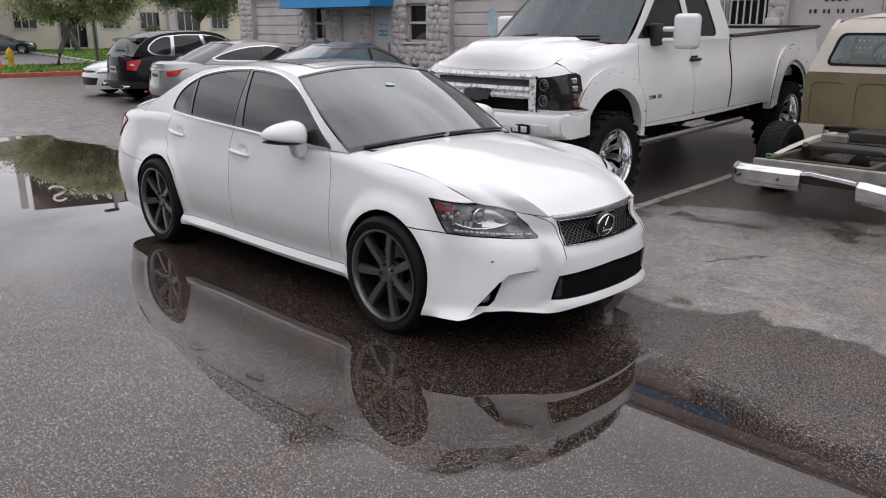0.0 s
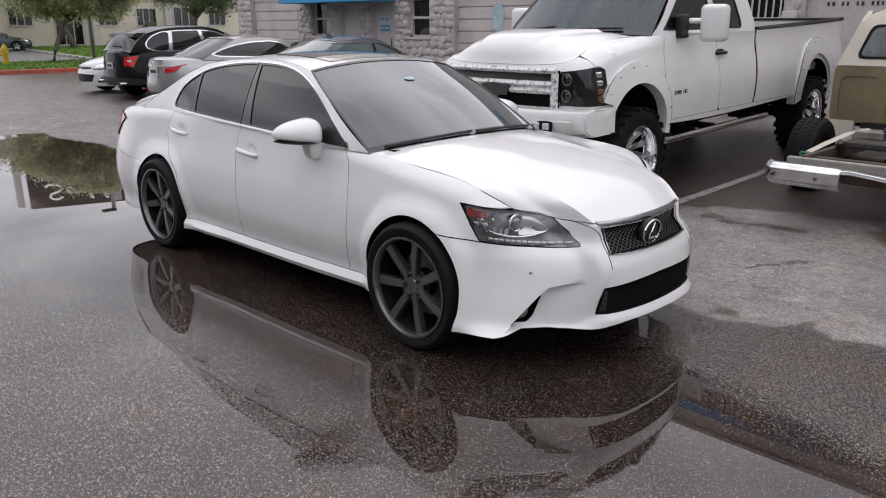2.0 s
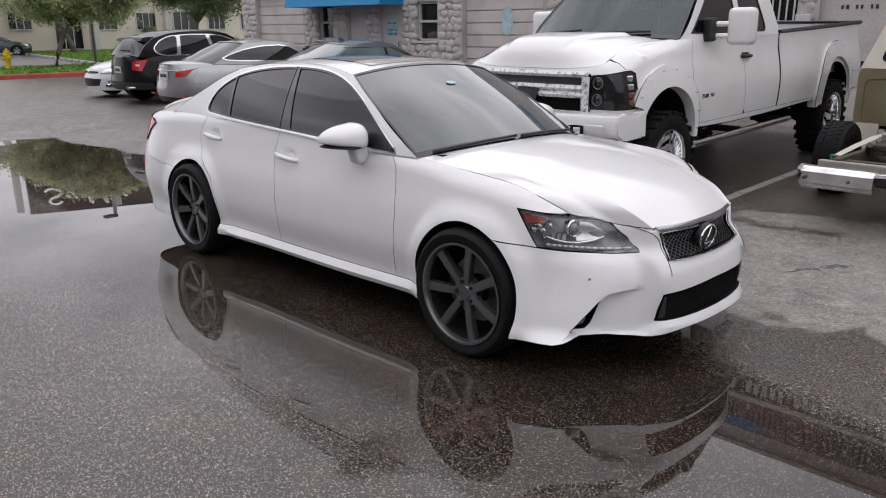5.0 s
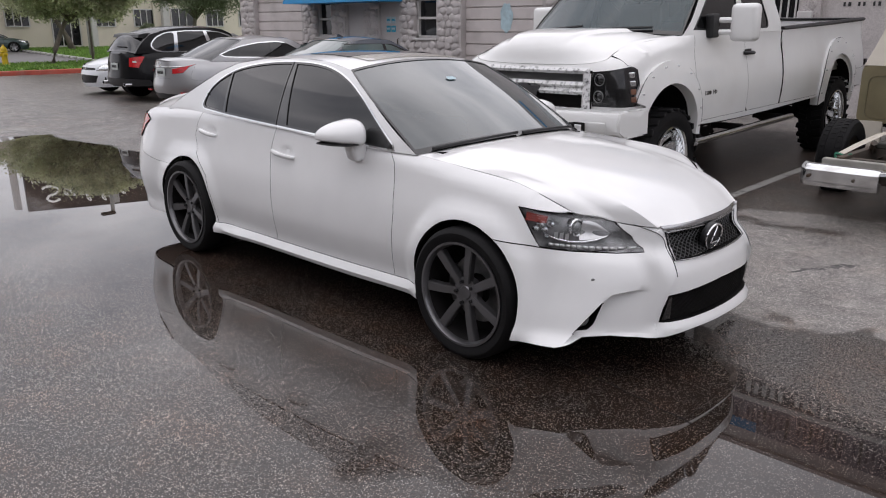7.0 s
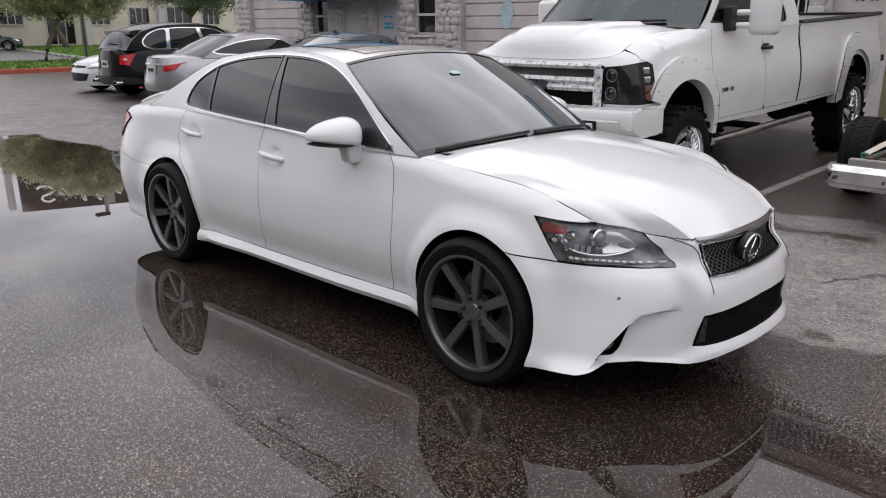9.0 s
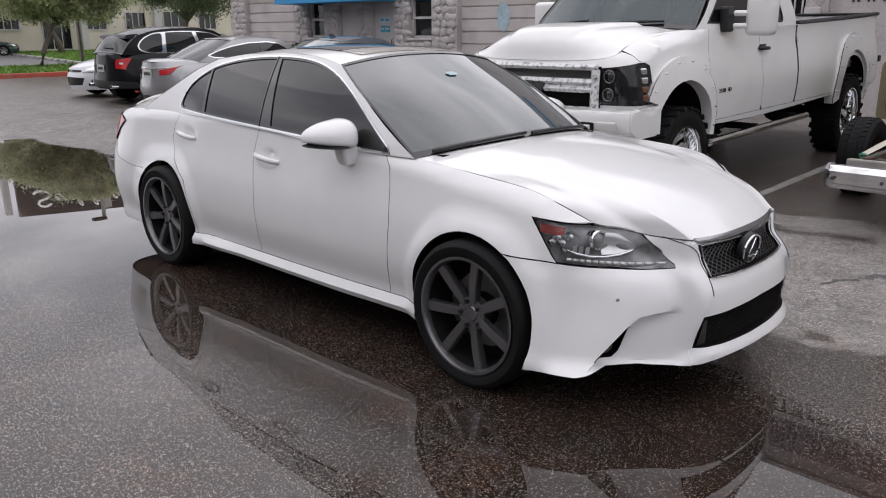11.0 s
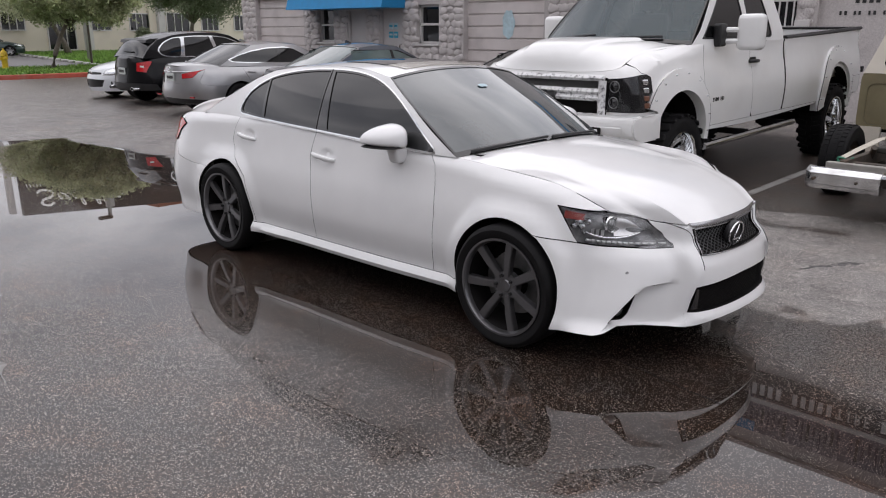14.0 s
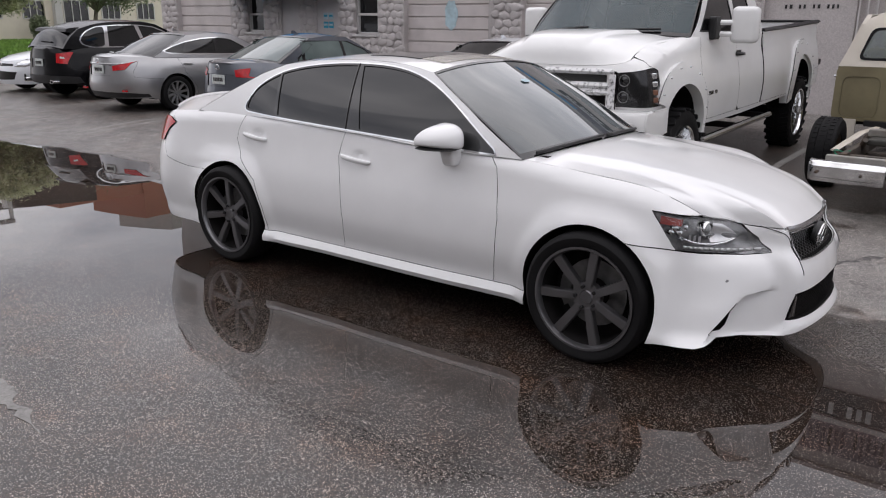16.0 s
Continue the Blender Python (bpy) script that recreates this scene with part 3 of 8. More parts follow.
for x0, x1, what in BAYS:
    w = x1 - x0
    if what == "stone" or what == "stone_far":
        part("pier", boxed(x0, x1, 0.004, 0.35, 0.0, 2.75), RENDERED, workshop)
        stone_spots.append((x0, x1, 0.1, 2.75))
    elif what == "shutter":
        part("lintel", boxed(x0, x1, 0.02, 0.35, 2.62, 2.75), RENDERED, workshop)
        door = part("roller_door", boxed(x0, x1, 0.2, 0.25, 0.1, 2.62), SHUTTER, workshop, "pale sectional garage door")
        n = 9
        for k in range(n):
            z0 = 0.12 + k * 2.5 / n
            part("panel", boxed(x0 + 0.04, x1 - 0.04, 0.16, 0.21, z0 + 0.012, z0 + 2.5 / n - 0.012, bevel=0.012), SHUTTER, door)
        for xx in (x0, x1 - 0.05):
            part("door_jamb", boxed(xx, xx + 0.05, 0.0, 0.2, 0.1, 2.62), RENDERED, workshop)
    elif what == "window" or what == "bars":
        z0, z1 = (1.36, 2.32) if what == "window" else (1.05, 2.45)
        part("wall_below", boxed(x0, x1, 0.03, 0.35, 0.0, z0), RENDERED, workshop)
        part("wall_above", boxed(x0, x1, 0.03, 0.35, z1, 2.75), RENDERED, workshop)
        stone_spots.append((x0, x1, 0.1, z0 - 0.04))
        win = part("window", boxed(x0 + 0.04, x1 - 0.04, 0.20, 0.22, z0, z1), WINDOW, workshop, "sash window with dark glass")
        for a, b, c, d in ((x0, x0 + 0.06, z0, z1), (x1 - 0.06, x1, z0, z1), (x0, x1, z0, z0 + 0.06), (x0, x1, z1 - 0.06, z1), (x0, x1, (z0 + z1) / 2 - 0.03, (z0 + z1) / 2 + 0.03)):
            part("frame", boxed(a, b, 0.12, 0.21, c, d, bevel=0.006), FRAME, win)
        part("sill", boxed(x0 - 0.02, x1 + 0.02, -0.04, 0.15, z0 - 0.05, z0, bevel=0.01), FRAME, win)
        if what == "bars":
            for k in range(7):
                xx = x0 + 0.05 + k * (w - 0.1) / 6
                part("bar", boxed(xx - 0.012, xx + 0.012, -0.03, -0.006, z0 + 0.02, z1 - 0.02), FRAME, win, "white window guard bar" if k == 0 else "")
            for zz in (z0 + 0.25, z1 - 0.25):
                part("cross_bar", boxed(x0, x1, -0.035, -0.02, zz - 0.015, zz + 0.015), FRAME, win)
    elif what in ("door_a", "door_b"):
        part("lintel", boxed(x0, x1, 0.05, 0.5, 2.2, 2.75), RENDERED, workshop)
        leaf = part("door", boxed(x0 + 0.05, x1 - 0.05, 0.12, 0.17, 0.18, 2.2, bevel=0.008), DOORP, workshop, "grey painted entrance door")
        part("reveal", boxed(x0, x0 + 0.05, 0.05, 0.5, 0.1, 2.2), RENDERED, workshop)
        part("reveal", boxed(x1 - 0.05, x1, 0.05, 0.5, 0.1, 2.2), RENDERED, workshop)
        if what == "door_b":
            for i in (0, 1):
                for j in (0, 1):
                    part("poster", boxed(x0 + 0.28 + i * 0.19, x0 + 0.44 + i * 0.19, 0.108, 0.118, 1.50 + j * 0.22, 1.66 + j * 0.22), POSTER if j == 0 else PAPER, leaf, "small blue notice")
                    part("notice_bar", boxed(x0 + 0.30 + i * 0.19, x0 + 0.42 + i * 0.19, 0.102, 0.107, 1.56 + j * 0.22, 1.61 + j * 0.22), PAPER if j == 0 else POSTER, leaf)
            part("door_handle", tube(bmesh.new(), [(x1 - 0.16, 0.12, 1.05), (x1 - 0.16, 0.07, 1.07), (x1 - 0.16, 0.07, 1.32), (x1 - 0.16, 0.12, 1.34)], 0.014), STEEL, leaf)
    elif what == "panel":
        part("sign_panel", boxed(x0, x1, 0.10, 0.35, 0.0, 2.75), RENDERED, workshop, "flat painted panel with an address on it")
    elif what == "gate":
        part("gate_wall", boxed(x0, x1, 0.25, 0.35, 0.0, 2.75), RENDERED, workshop)
        gate = part("gate_rail", boxed(x0, x1, 0.02, 0.05, 2.5, 2.55), FRAME, workshop)
        for k in range(22):
            xx = x0 + 0.05 + k * (w - 0.1) / 21
            part("gate_bar", boxed(xx - 0.011, xx + 0.011, 0.03, 0.052, 0.25, 2.5), FRAME, gate)
        for zz in (0.3, 1.35):
            part("gate_rail", boxed(x0, x1, 0.02, 0.05, zz, zz + 0.05), FRAME, workshop)
# address letters and the number above them, as bars
INK = material("black_lettering", (0.02, 0.02, 0.02), 0.5)
bm = bmesh.new()
for k, wd in enumerate((0.07, 0.09, 0, 0.07, 0.07, 0, 0.065, 0.08, 0, 0.07, 0.07, 0.06)):
    if wd:
        box(bm, -0.78 + k * 0.075, -0.78 + k * 0.075 + wd * 0.5, 0.092, 0.099, 1.95, 2.015)
for k in range(4):
    box(bm, -0.55 + k * 0.105, -0.488 + k * 0.105, 0.092, 0.099, 2.14, 2.23)
part("address_bars", bm, INK, workshop, "black address lettering shown as plain bars")
part("mail_box", boxed(-1.42, -1.17, -0.16, -0.09, 1.62, 1.88, bevel=0.015), FRAME, workshop, "pale metal letter box")
# torn sheet of paper on a shutter
bm = bmesh.new()
rim = [(0.17 * math.cos(a) * (1 + 0.12 * math.sin(5 * a + 1)), 0.32 * math.sin(a) * (1 + 0.08 * math.sin(7 * a))) for a in np.linspace(0, 2 * math.pi, 30, endpoint=False)]
prism(bm, rim, lambda a, b, d: (-8.02 + a, 0.135 + 0.02 * math.sin(a * 14) + d, 1.83 + b), 0.004)
part("paper_patch", bm, PAPER, workshop, "torn pale blue sheet stuck on the shutter")
# awning
bm = bmesh.new()
prism(bm, [(0.0, 2.25), (0.0, 3.25), (-0.75, 2.55), (-0.85, 2.25)], lambda a, b, d: (-15.45 + d, a, b), 4.1)
part("awning", bm, AWNING, workshop, "bright blue canvas awning over the entrance")
# banner high on the front: rows of plain bars
BANNER = material("faded_banner", (0.17, 0.15, 0.19), 0.6, vary=0.15)
PURPLE = material("banner_purple", (0.05, 0.04, 0.075), 0.5, vary=0.3, scale=20)
BAND = material("banner_band", (0.03, 0.03, 0.035), 0.5)
LETTER = material("banner_lettering", (0.55, 0.55, 0.55), 0.5)
ban = part("banner", boxed(-2.2, 2.15, -0.05, -0.004, 5.24, 6.0), BANNER, workshop, "faded banner with plain bars for lettering")
part("band", boxed(-2.6, 3.4, -0.045, -0.004, 4.72, 5.23), BAND, ban)
part("band_edge", boxed(-2.2, 2.15, -0.075, -0.052, 5.27, 5.37), LETTER, ban)


def lettering(words, size, deep):
    """A word as a mesh in the built-in font, in the plane of x and z."""
    curve = bpy.data.curves.new("word", "FONT")
    curve.body, curve.size, curve.extrude = words, size, deep
    ob = bpy.data.objects.new("word", curve)
    scene.collection.objects.link(ob)
    me = bpy.data.meshes.new_from_object(ob.evaluated_get(bpy.context.evaluated_depsgraph_get()))
    bpy.data.objects.remove(ob)
    b = bmesh.new()
    b.from_mesh(me)
    bpy.data.meshes.remove(me)
    b.transform(Matrix.Rotation(radians(90), 4, "X"))
    return b


for k, sign in enumerate("TIRE"):
    bm = lettering(sign, 0.32, 0.008)
    bm.transform(Matrix.Translation((0.13 + k * 0.158 + (0.04 if sign == "I" else 0.0), -0.056, 4.965)) @ Matrix.Diagonal((0.72, 1, 1, 1)))
    part("letter", bm, LETTER, ban, "pale painted capital letter")
for k in range(25):
    x = -2.2 + k * 0.155
    if -0.02 < x < 0.80 or k % 6 == 3:
        continue
    part("lettering_bar", boxed(x, x + 0.085, -0.062, -0.046, 4.965, 5.19), LETTER, ban)
for k in range(38):
    x = -2.05 + k * 0.108
    if k % 9 != 4:
        part("lettering_bar", boxed(x, x + 0.055, -0.066, -0.052, 5.46 + 0.03 * (k % 2), 5.90 - 0.07 * (k % 3)), PURPLE if k % 4 else BAND, ban)
part("banner_blue", boxed(-3.6, -1.3, -0.085, -0.02, 5.78, 5.98), AWNING, ban)
# field stones on the piers
stone_meshes = []
for k in range(9):
    bm = bmesh.new()
    n = 9
    rr = [1 + random.uniform(-0.22, 0.2) for _ in range(n)]
    rings = []
    for r, h in ((1.0, 0.03), (0.86, -0.045), (0.5, -0.075)):
        rings.append([bm.verts.new((r * rr[i] * math.cos(2 * math.pi * i / n), h + random.uniform(-0.012, 0.012), r * rr[i] * math.sin(2 * math.pi * i / n))) for i in range(n)])
    tip = bm.verts.new((0.05, -0.085, 0.02))
    for A, B in zip(rings, rings[1:]):
        for i in range(n):
            bm.faces.new((A[i], A[(i + 1) % n], B[(i + 1) % n], B[i]))
    for i in range(n):
        bm.faces.new((rings[-1][i], rings[-1][(i + 1) % n], tip))
    bmesh.ops.recalc_face_normals(bm, faces=bm.faces[:])
    sm = bpy.data.meshes.new("stone")
    bm.to_mesh(sm)
    bm.free()
    sm.materials.append(STONE)
    sm.shade_smooth()
    sm.set_sharp_from_angle(angle=radians(45))
    stone_meshes.append(sm)


def stones():
    spots = []
    for x0, x1, z0, z1 in stone_spots:
        z, row = z0 + 0.08, 0
        while z < z1 - 0.04:
            x = x0 + (0.10 if row % 2 else 0.02)
            while x < x1:
                w = random.uniform(0.19, 0.30)
                if x + w / 2 < x1 + 0.03:
                    spots.append((min(max(x + w / 2, x0 + w * 0.42), x1 - w * 0.42), z + random.uniform(-0.025, 0.025), w * 0.56, random.uniform(0.09, 0.125)))
                x += w
            z += 0.165
            row += 1
    return spots


STONE_SPOTS = stones()


# ---- kerb, verge, street and the buildings beyond ----
GRASS = material("grass_soil", (0.085, 0.16, 0.03), 0.9, vary=0.35, scale=3, grain=0.5, grain_scale=25)
KERB_RED = material("red_kerb_paint", (0.42, 0.085, 0.055), 0.7, vary=0.2, scale=4, grain=0.2, dirt=(0.2, 0.17, 0.15), dirt_amount=0.5, dirt_scale=2)
KERB = material("concrete_kerb", (0.36, 0.35, 0.33), 0.8, vary=0.15, scale=3, grain=0.2)
STREET = material("street_asphalt", (0.16, 0.155, 0.155), 0.75, vary=0.12, scale=1.2, grain=0.2)
CREAM_WALL = material("cream_render", (0.68, 0.615, 0.52), 0.85, vary=0.05, scale=1.2, grain=0.1, dirt=(0.4, 0.35, 0.27), dirt_amount=0.25, dirt_scale=0.6)
HYDRANT = material("hydrant_yellow", (0.62, 0.42, 0.015), 0.45, vary=0.1, dirt=(0.3, 0.18, 0.02), dirt_amount=0.3, dirt_scale=9)
BARK = material("tree_bark", (0.16, 0.135, 0.11), 0.9, vary=0.3, scale=14, grain=0.5, grain_scale=40)


def block(name, x0, x1, y0, y1, z0, z1, mat, label, cat, bevel=0.03):
    return tagged(part(name, boxed(x0, x1, y0, y1, z0, z1, bevel=bevel), mat), label, cat, kind="structure")


KX = -26.3
block("kerb_red", KX - 0.18, KX, -14, 24, -0.05, 0.16, KERB_RED, "red painted kerb along the verge", "kerb")
block("verge", -33.0, KX - 0.18, -14, 24, -0.05, 0.14, GRASS, "strip of short green grass", "grass", 0.0)
block("street", -90.0, -33.0, -60, 80, 0.0, 0.03, STREET, "pale grey street beyond the verge", "road", 0.0)
edge_y = lambda x: 11.95 + (-35.4 - x) * 0.163
bm = bmesh.new()
prism(bm, [(-33.2, edge_y(-33.2)), (-33.2, 80), (-58.0, 80), (-58.0, edge_y(-58.0))], lambda a, b, d: (a, b, d), 0.15)
tagged(part("lawn", bm, GRASS), "green lawn before the cream building", "grass", kind="structure")
for k in range(13):
    x = -53.6 + k * 1.62
    b = boxed(-0.42, 0.42, -0.15, 0.15, 0.0, 0.14, bevel=0.04)
    b.transform(Matrix.Translation((x, edge_y(x), 0.02)) @ Matrix.Rotation(radians(-9.3), 4, "Z"))
    ob = part("kerb_stone", b, KERB)
    tagged(ob, "pale concrete kerb stone at the street's edge", "kerb stone", "kerb stones along the street", "structure")


def blades(name, x0, x1, y0, y1, z, n, h, label):
    rnd = np.random.RandomState(4)
    V, F = [], []
    for _ in range(n):
        x, y, a = rnd.uniform(x0, x1), rnd.uniform(y0, y1), rnd.uniform(0, math.pi)
        if name == "lawn_grass":
            y = edge_y(x) + 0.25 + (y - y0) / (y1 - y0) * (y1 - edge_y(x))
        hh, w = h * rnd.uniform(0.5, 1.3), 0.03 + 0.03 * rnd.rand()
        c, s = math.cos(a) * w, math.sin(a) * w
        i = len(V)
        V += [(x - c, y - s, z), (x + c, y + s, z), (x + rnd.normal(0, 0.05), y + rnd.normal(0, 0.05), z + hh)]
        F.append((i, i + 1, i + 2))
    me = bpy.data.meshes.new(name)
    me.from_pydata(V, [], F)
    me.materials.append(BLADE)
    tagged(new(name, me), label, "grass", kind="stuff")


BLADE = material("grass_blades", (0.15, 0.27, 0.045), 0.8, vary=0.4, scale=1.5)
blades("verge_grass", -32.8, KX - 0.25, -2, 22, 0.14, 9000, 0.10, "short uneven green grass blades on the verge")
blades("lawn_grass", -57, -33.4, 12.0, 34, 0.15, 24000, 0.12, "short green lawn grass blades")

# cream office building with tall windows, and what stands on and behind it
office = thing("office_building", pose(-58, 0, 0), "long cream rendered office building with dark windows", "building", kind="structure")
part("wall", boxed(-8, 0, 2, 60, 0, 5.2), CREAM_WALL, office)
part("roof_edge", boxed(-8.2, 0.25, 1.8, 60.2, 5.2, 5.6, bevel=0.05), CREAM_WALL, office)
y = 6.0
k = 0
while y < 52:
    tall = k % 3 == 1
    z0, z1, w = (0.3, 3.0, 1.9) if tall else (1.7, 2.9, 1.5)
    win = part("window", boxed(0.005, 0.02, y, y + w, z0, z1), WINDOW, office, "dark window in a pale frame" if k == 0 else "")
    for a, b, c, d in ((y - 0.08, y, z0 - 0.08, z1 + 0.08), (y + w, y + w + 0.08, z0 - 0.08, z1 + 0.08), (y, y + w, z1, z1 + 0.08), (y, y + w, z0 - 0.08, z0),
                       (y + w / 3 - 0.03, y + w / 3 + 0.03, z0, z1), (y + 2 * w / 3 - 0.03, y + 2 * w / 3 + 0.03, z0, z1)):
        part("frame", boxed(0.0, 0.09, a, b, c, d), FRAME, win)
    if k % 4 == 3:
        part("pilaster", boxed(0.0, 0.25, y - 1.6, y - 0.9, 0, 5.2), CREAM_WALL, office)
    y += 3.1
    k += 1
SCREEN = material("dark_led_screen", (0.045, 0.030, 0.024), 0.5, vary=0.2, scale=0.3)
GLYPH = material("white_screen_lettering", (0.8, 0.8, 0.78), 0.5, emit=0.6)
board = thing("led_billboard", pose(-56, 0, 0), "large dark brown screen with pale script strokes", "billboard")
def on_board(b):
    """Turns what is built on the plane x = 0 on to the slanting front of the screen."""
    for v in b.verts:
        k = (v.co.y - 13.9) / 14.1
        v.co.x, v.co.y = v.co.x - 6.0 * (1 - k), 15.6 + 12.4 * k
    return b


part("screen", on_board(boxed(-0.4, 0, 14.36, 27.35, 4.7, 10.4)), SCREEN, board)
part("side_post", on_board(boxed(-0.7, -0.1, 13.5, 13.92, 0.0, 10.2, bevel=0.03)), FRAME, board)
part("side_panel", on_board(boxed(-0.5, -0.05, 13.95, 14.33, 4.4, 6.7)), FRAME, board, "white panel beside the screen")
part("lower_rail", on_board(boxed(-0.5, 0.1, 14.36, 17.5, 4.35, 4.66)), FRAME, board, "white rail under the screen")
part("side_post", on_board(boxed(-0.9, -0.45, 26.4, 26.9, 0.0, 10.2)), FRAME, board)


def stroke(bm, pts, width):
    """One pen stroke on the screen, thick on its way down and thin on its way up; pts: along and height."""
    path = [Vector((0.06, 13.9 + 1.0236 * p[0], p[1])) for p in pts]
    fine = [poly_at(path, v) for v in np.linspace(0, 1, 6 * len(pts))]
    tube(bm, fine, [width * (0.55 + 0.45 * abs(math.sin(0.9 * k))) for k in range(len(fine))], 6)


bm = bmesh.new()
stroke(bm, [(2.75, 9.48), (2.3, 9.68), (1.85, 9.5), (1.95, 9.2), (2.45, 9.02), (2.75, 8.75), (2.4, 8.45), (1.8, 8.42), (1.55, 8.6)], 0.11)
for k, (u, high) in enumerate(((3.05, 0.50), (3.55, 0.52), (4.1, 0.46), (4.65, 0.98), (5.2, 0.50), (5.75, 0.95), (6.3, 0.95), (7.25, 0.42))):
    z0 = 8.72 + 0.045 * k
    stroke(bm, [(u, z0 + 0.10), (u + 0.26, z0 + high * 0.75), (u + 0.34, z0 + high), (u + 0.16, z0 + high * 0.92), (u + 0.02, z0 + high * 0.35), (u + 0.12, z0), (u + 0.36, z0 + 0.06), (u + 0.52, z0 + 0.16)], 0.062)
stroke(bm, [(6.98, 9.72), (7.06, 9.92), (6.96, 9.98)], 0.06)
stroke(bm, [(5.75, 9.52), (6.2, 9.58), (6.75, 9.64)], 0.05)
part("script_strokes", on_board(bm), GLYPH, board, "pale script strokes drawn as plain shapes")
for k in range(5):
    bm = bmesh.new()
    stroke(bm, [(0.9 + 0.24 * k, 7.86), (0.95 + 0.24 * k, 8.10)], 0.04)
    part("small_stroke", on_board(bm), GLYPH, board)
part("billboard_leg", boxed(-0.7, -0.42, 20.4, 21.0, 0.0, 9.8), FRAME, board)
BRICK_RED = material("terracotta_render", (0.30, 0.12, 0.075), 0.85, vary=0.1)
far_house = thing("red_building", pose(-68, 0, 0), "terracotta rendered building behind the offices", "building", kind="structure")
part("wall", boxed(-10, 0, 30, 38.5, 0, 12.9), BRICK_RED, far_house)
part("tower", boxed(-10, 0.2, 38.5, 41.3, 0, 15.9), BRICK_RED, far_house)
part("stair_tower", boxed(-10, 0.4, 41.3, 46, 0, 18.7), KERB, far_house, "pale grey stair tower")
lamp = thing("street_lamp", pose(-38.4, 13.25, 0.1), "tall pale grey street lamp with a dark box head", "street lamp")
part("pole", tube(bmesh.new(), [(0, 0, 0), (0, 0, 4), (0, 0, 7.0)], [0.13, 0.12, 0.10], 12), KERB, lamp, "", True)
part("lamp_head", boxed(-0.2, 0.2, -0.62, 0.08, 6.9, 7.12, bevel=0.04), STEEL, lamp)
post = thing("sign_post", pose(-34.7, 11.8, 0.1), "thin dark metal post beside the lawn", "post")
part("pole", tube(bmesh.new(), [(0, 0, 0), (0, 0, 2.9)], [0.05, 0.045], 10), STEEL, post)
# unseen walls added behind the camera; the tall south one darkens the sedan's side
SHADED = material("added_grey_wall", (0.20, 0.19, 0.18), 0.9, vary=0.15, scale=0.8)
block("far_wall_south", -60, 60, -30, -28, 0, 11.5, SHADED, "plain grey wall added out of view across the lot", "wall")
block("far_wall_east", 38, 40, -28, 40, 0, 7.0, SHADED, "plain grey wall added out of view beside the lot", "wall")


def hydrant(x, y, z):
    h = thing("fire_hydrant", pose(x, y, z), "yellow painted cast iron fire hydrant on the verge", "fire hydrant")
    part("barrel", lathe(bmesh.new(), [(0.0, 0.0), (0.17, 0.0), (0.17, 0.05), (0.115, 0.07), (0.11, 0.5), (0.15, 0.53), (0.15, 0.57), (0.12, 0.6)], 20, "z"), HYDRANT, h, "", True, 40)
    part("bonnet", lathe(bmesh.new(), [(0.13, 0.6), (0.125, 0.66), (0.09, 0.73), (0.035, 0.77), (0.035, 0.82), (0.0, 0.83)], 20, "z"), HYDRANT, h, "", True, 40)
    for ax, m in (("x", Matrix.Translation((0, 0, 0.45))), ("x", Matrix.Translation((0, 0, 0.45)) @ Matrix.Rotation(math.pi, 4, "Z")), ("x", Matrix.Translation((0, 0, 0.42)) @ Matrix.Rotation(-math.pi / 2, 4, "Z"))):
        part("outlet_cap", lathe(bmesh.new(), [(0.06, 0.08), (0.06, 0.16), (0.075, 0.17), (0.075, 0.22), (0.02, 0.23), (0.0, 0.25)], 14, "x", False, m), HYDRANT, h, "", True, 40)


hydrant(-31.2, 6.9, 0.14)
LEAF = material("silver_green_leaves", (0.46, 0.48, 0.30), 0.6, vary=0.45, scale=2.2)
LEAF_DARK = material("dark_green_leaves", (0.19, 0.22, 0.135), 0.65, vary=0.4, scale=2.0)


for leaf in (LEAF, LEAF_DARK):
    # thin leaves let some light through
    nt = leaf.node_tree
    glow, blend_leaf = nt.nodes.new("ShaderNodeBsdfTranslucent"), nt.nodes.new("ShaderNodeMixShader")
    base_in = nt.nodes["Principled BSDF"].inputs["Base Color"]
    nt.links.new(base_in.links[0].from_socket, glow.inputs["Color"])
    blend_leaf.inputs[0].default_value = 0.45
    target = nt.nodes["Material Output"].inputs["Surface"]
    nt.links.new(nt.nodes["Principled BSDF"].outputs[0], blend_leaf.inputs[1])
    nt.links.new(glow.outputs[0], blend_leaf.inputs[2])
    nt.links.new(blend_leaf.outputs[0], target)


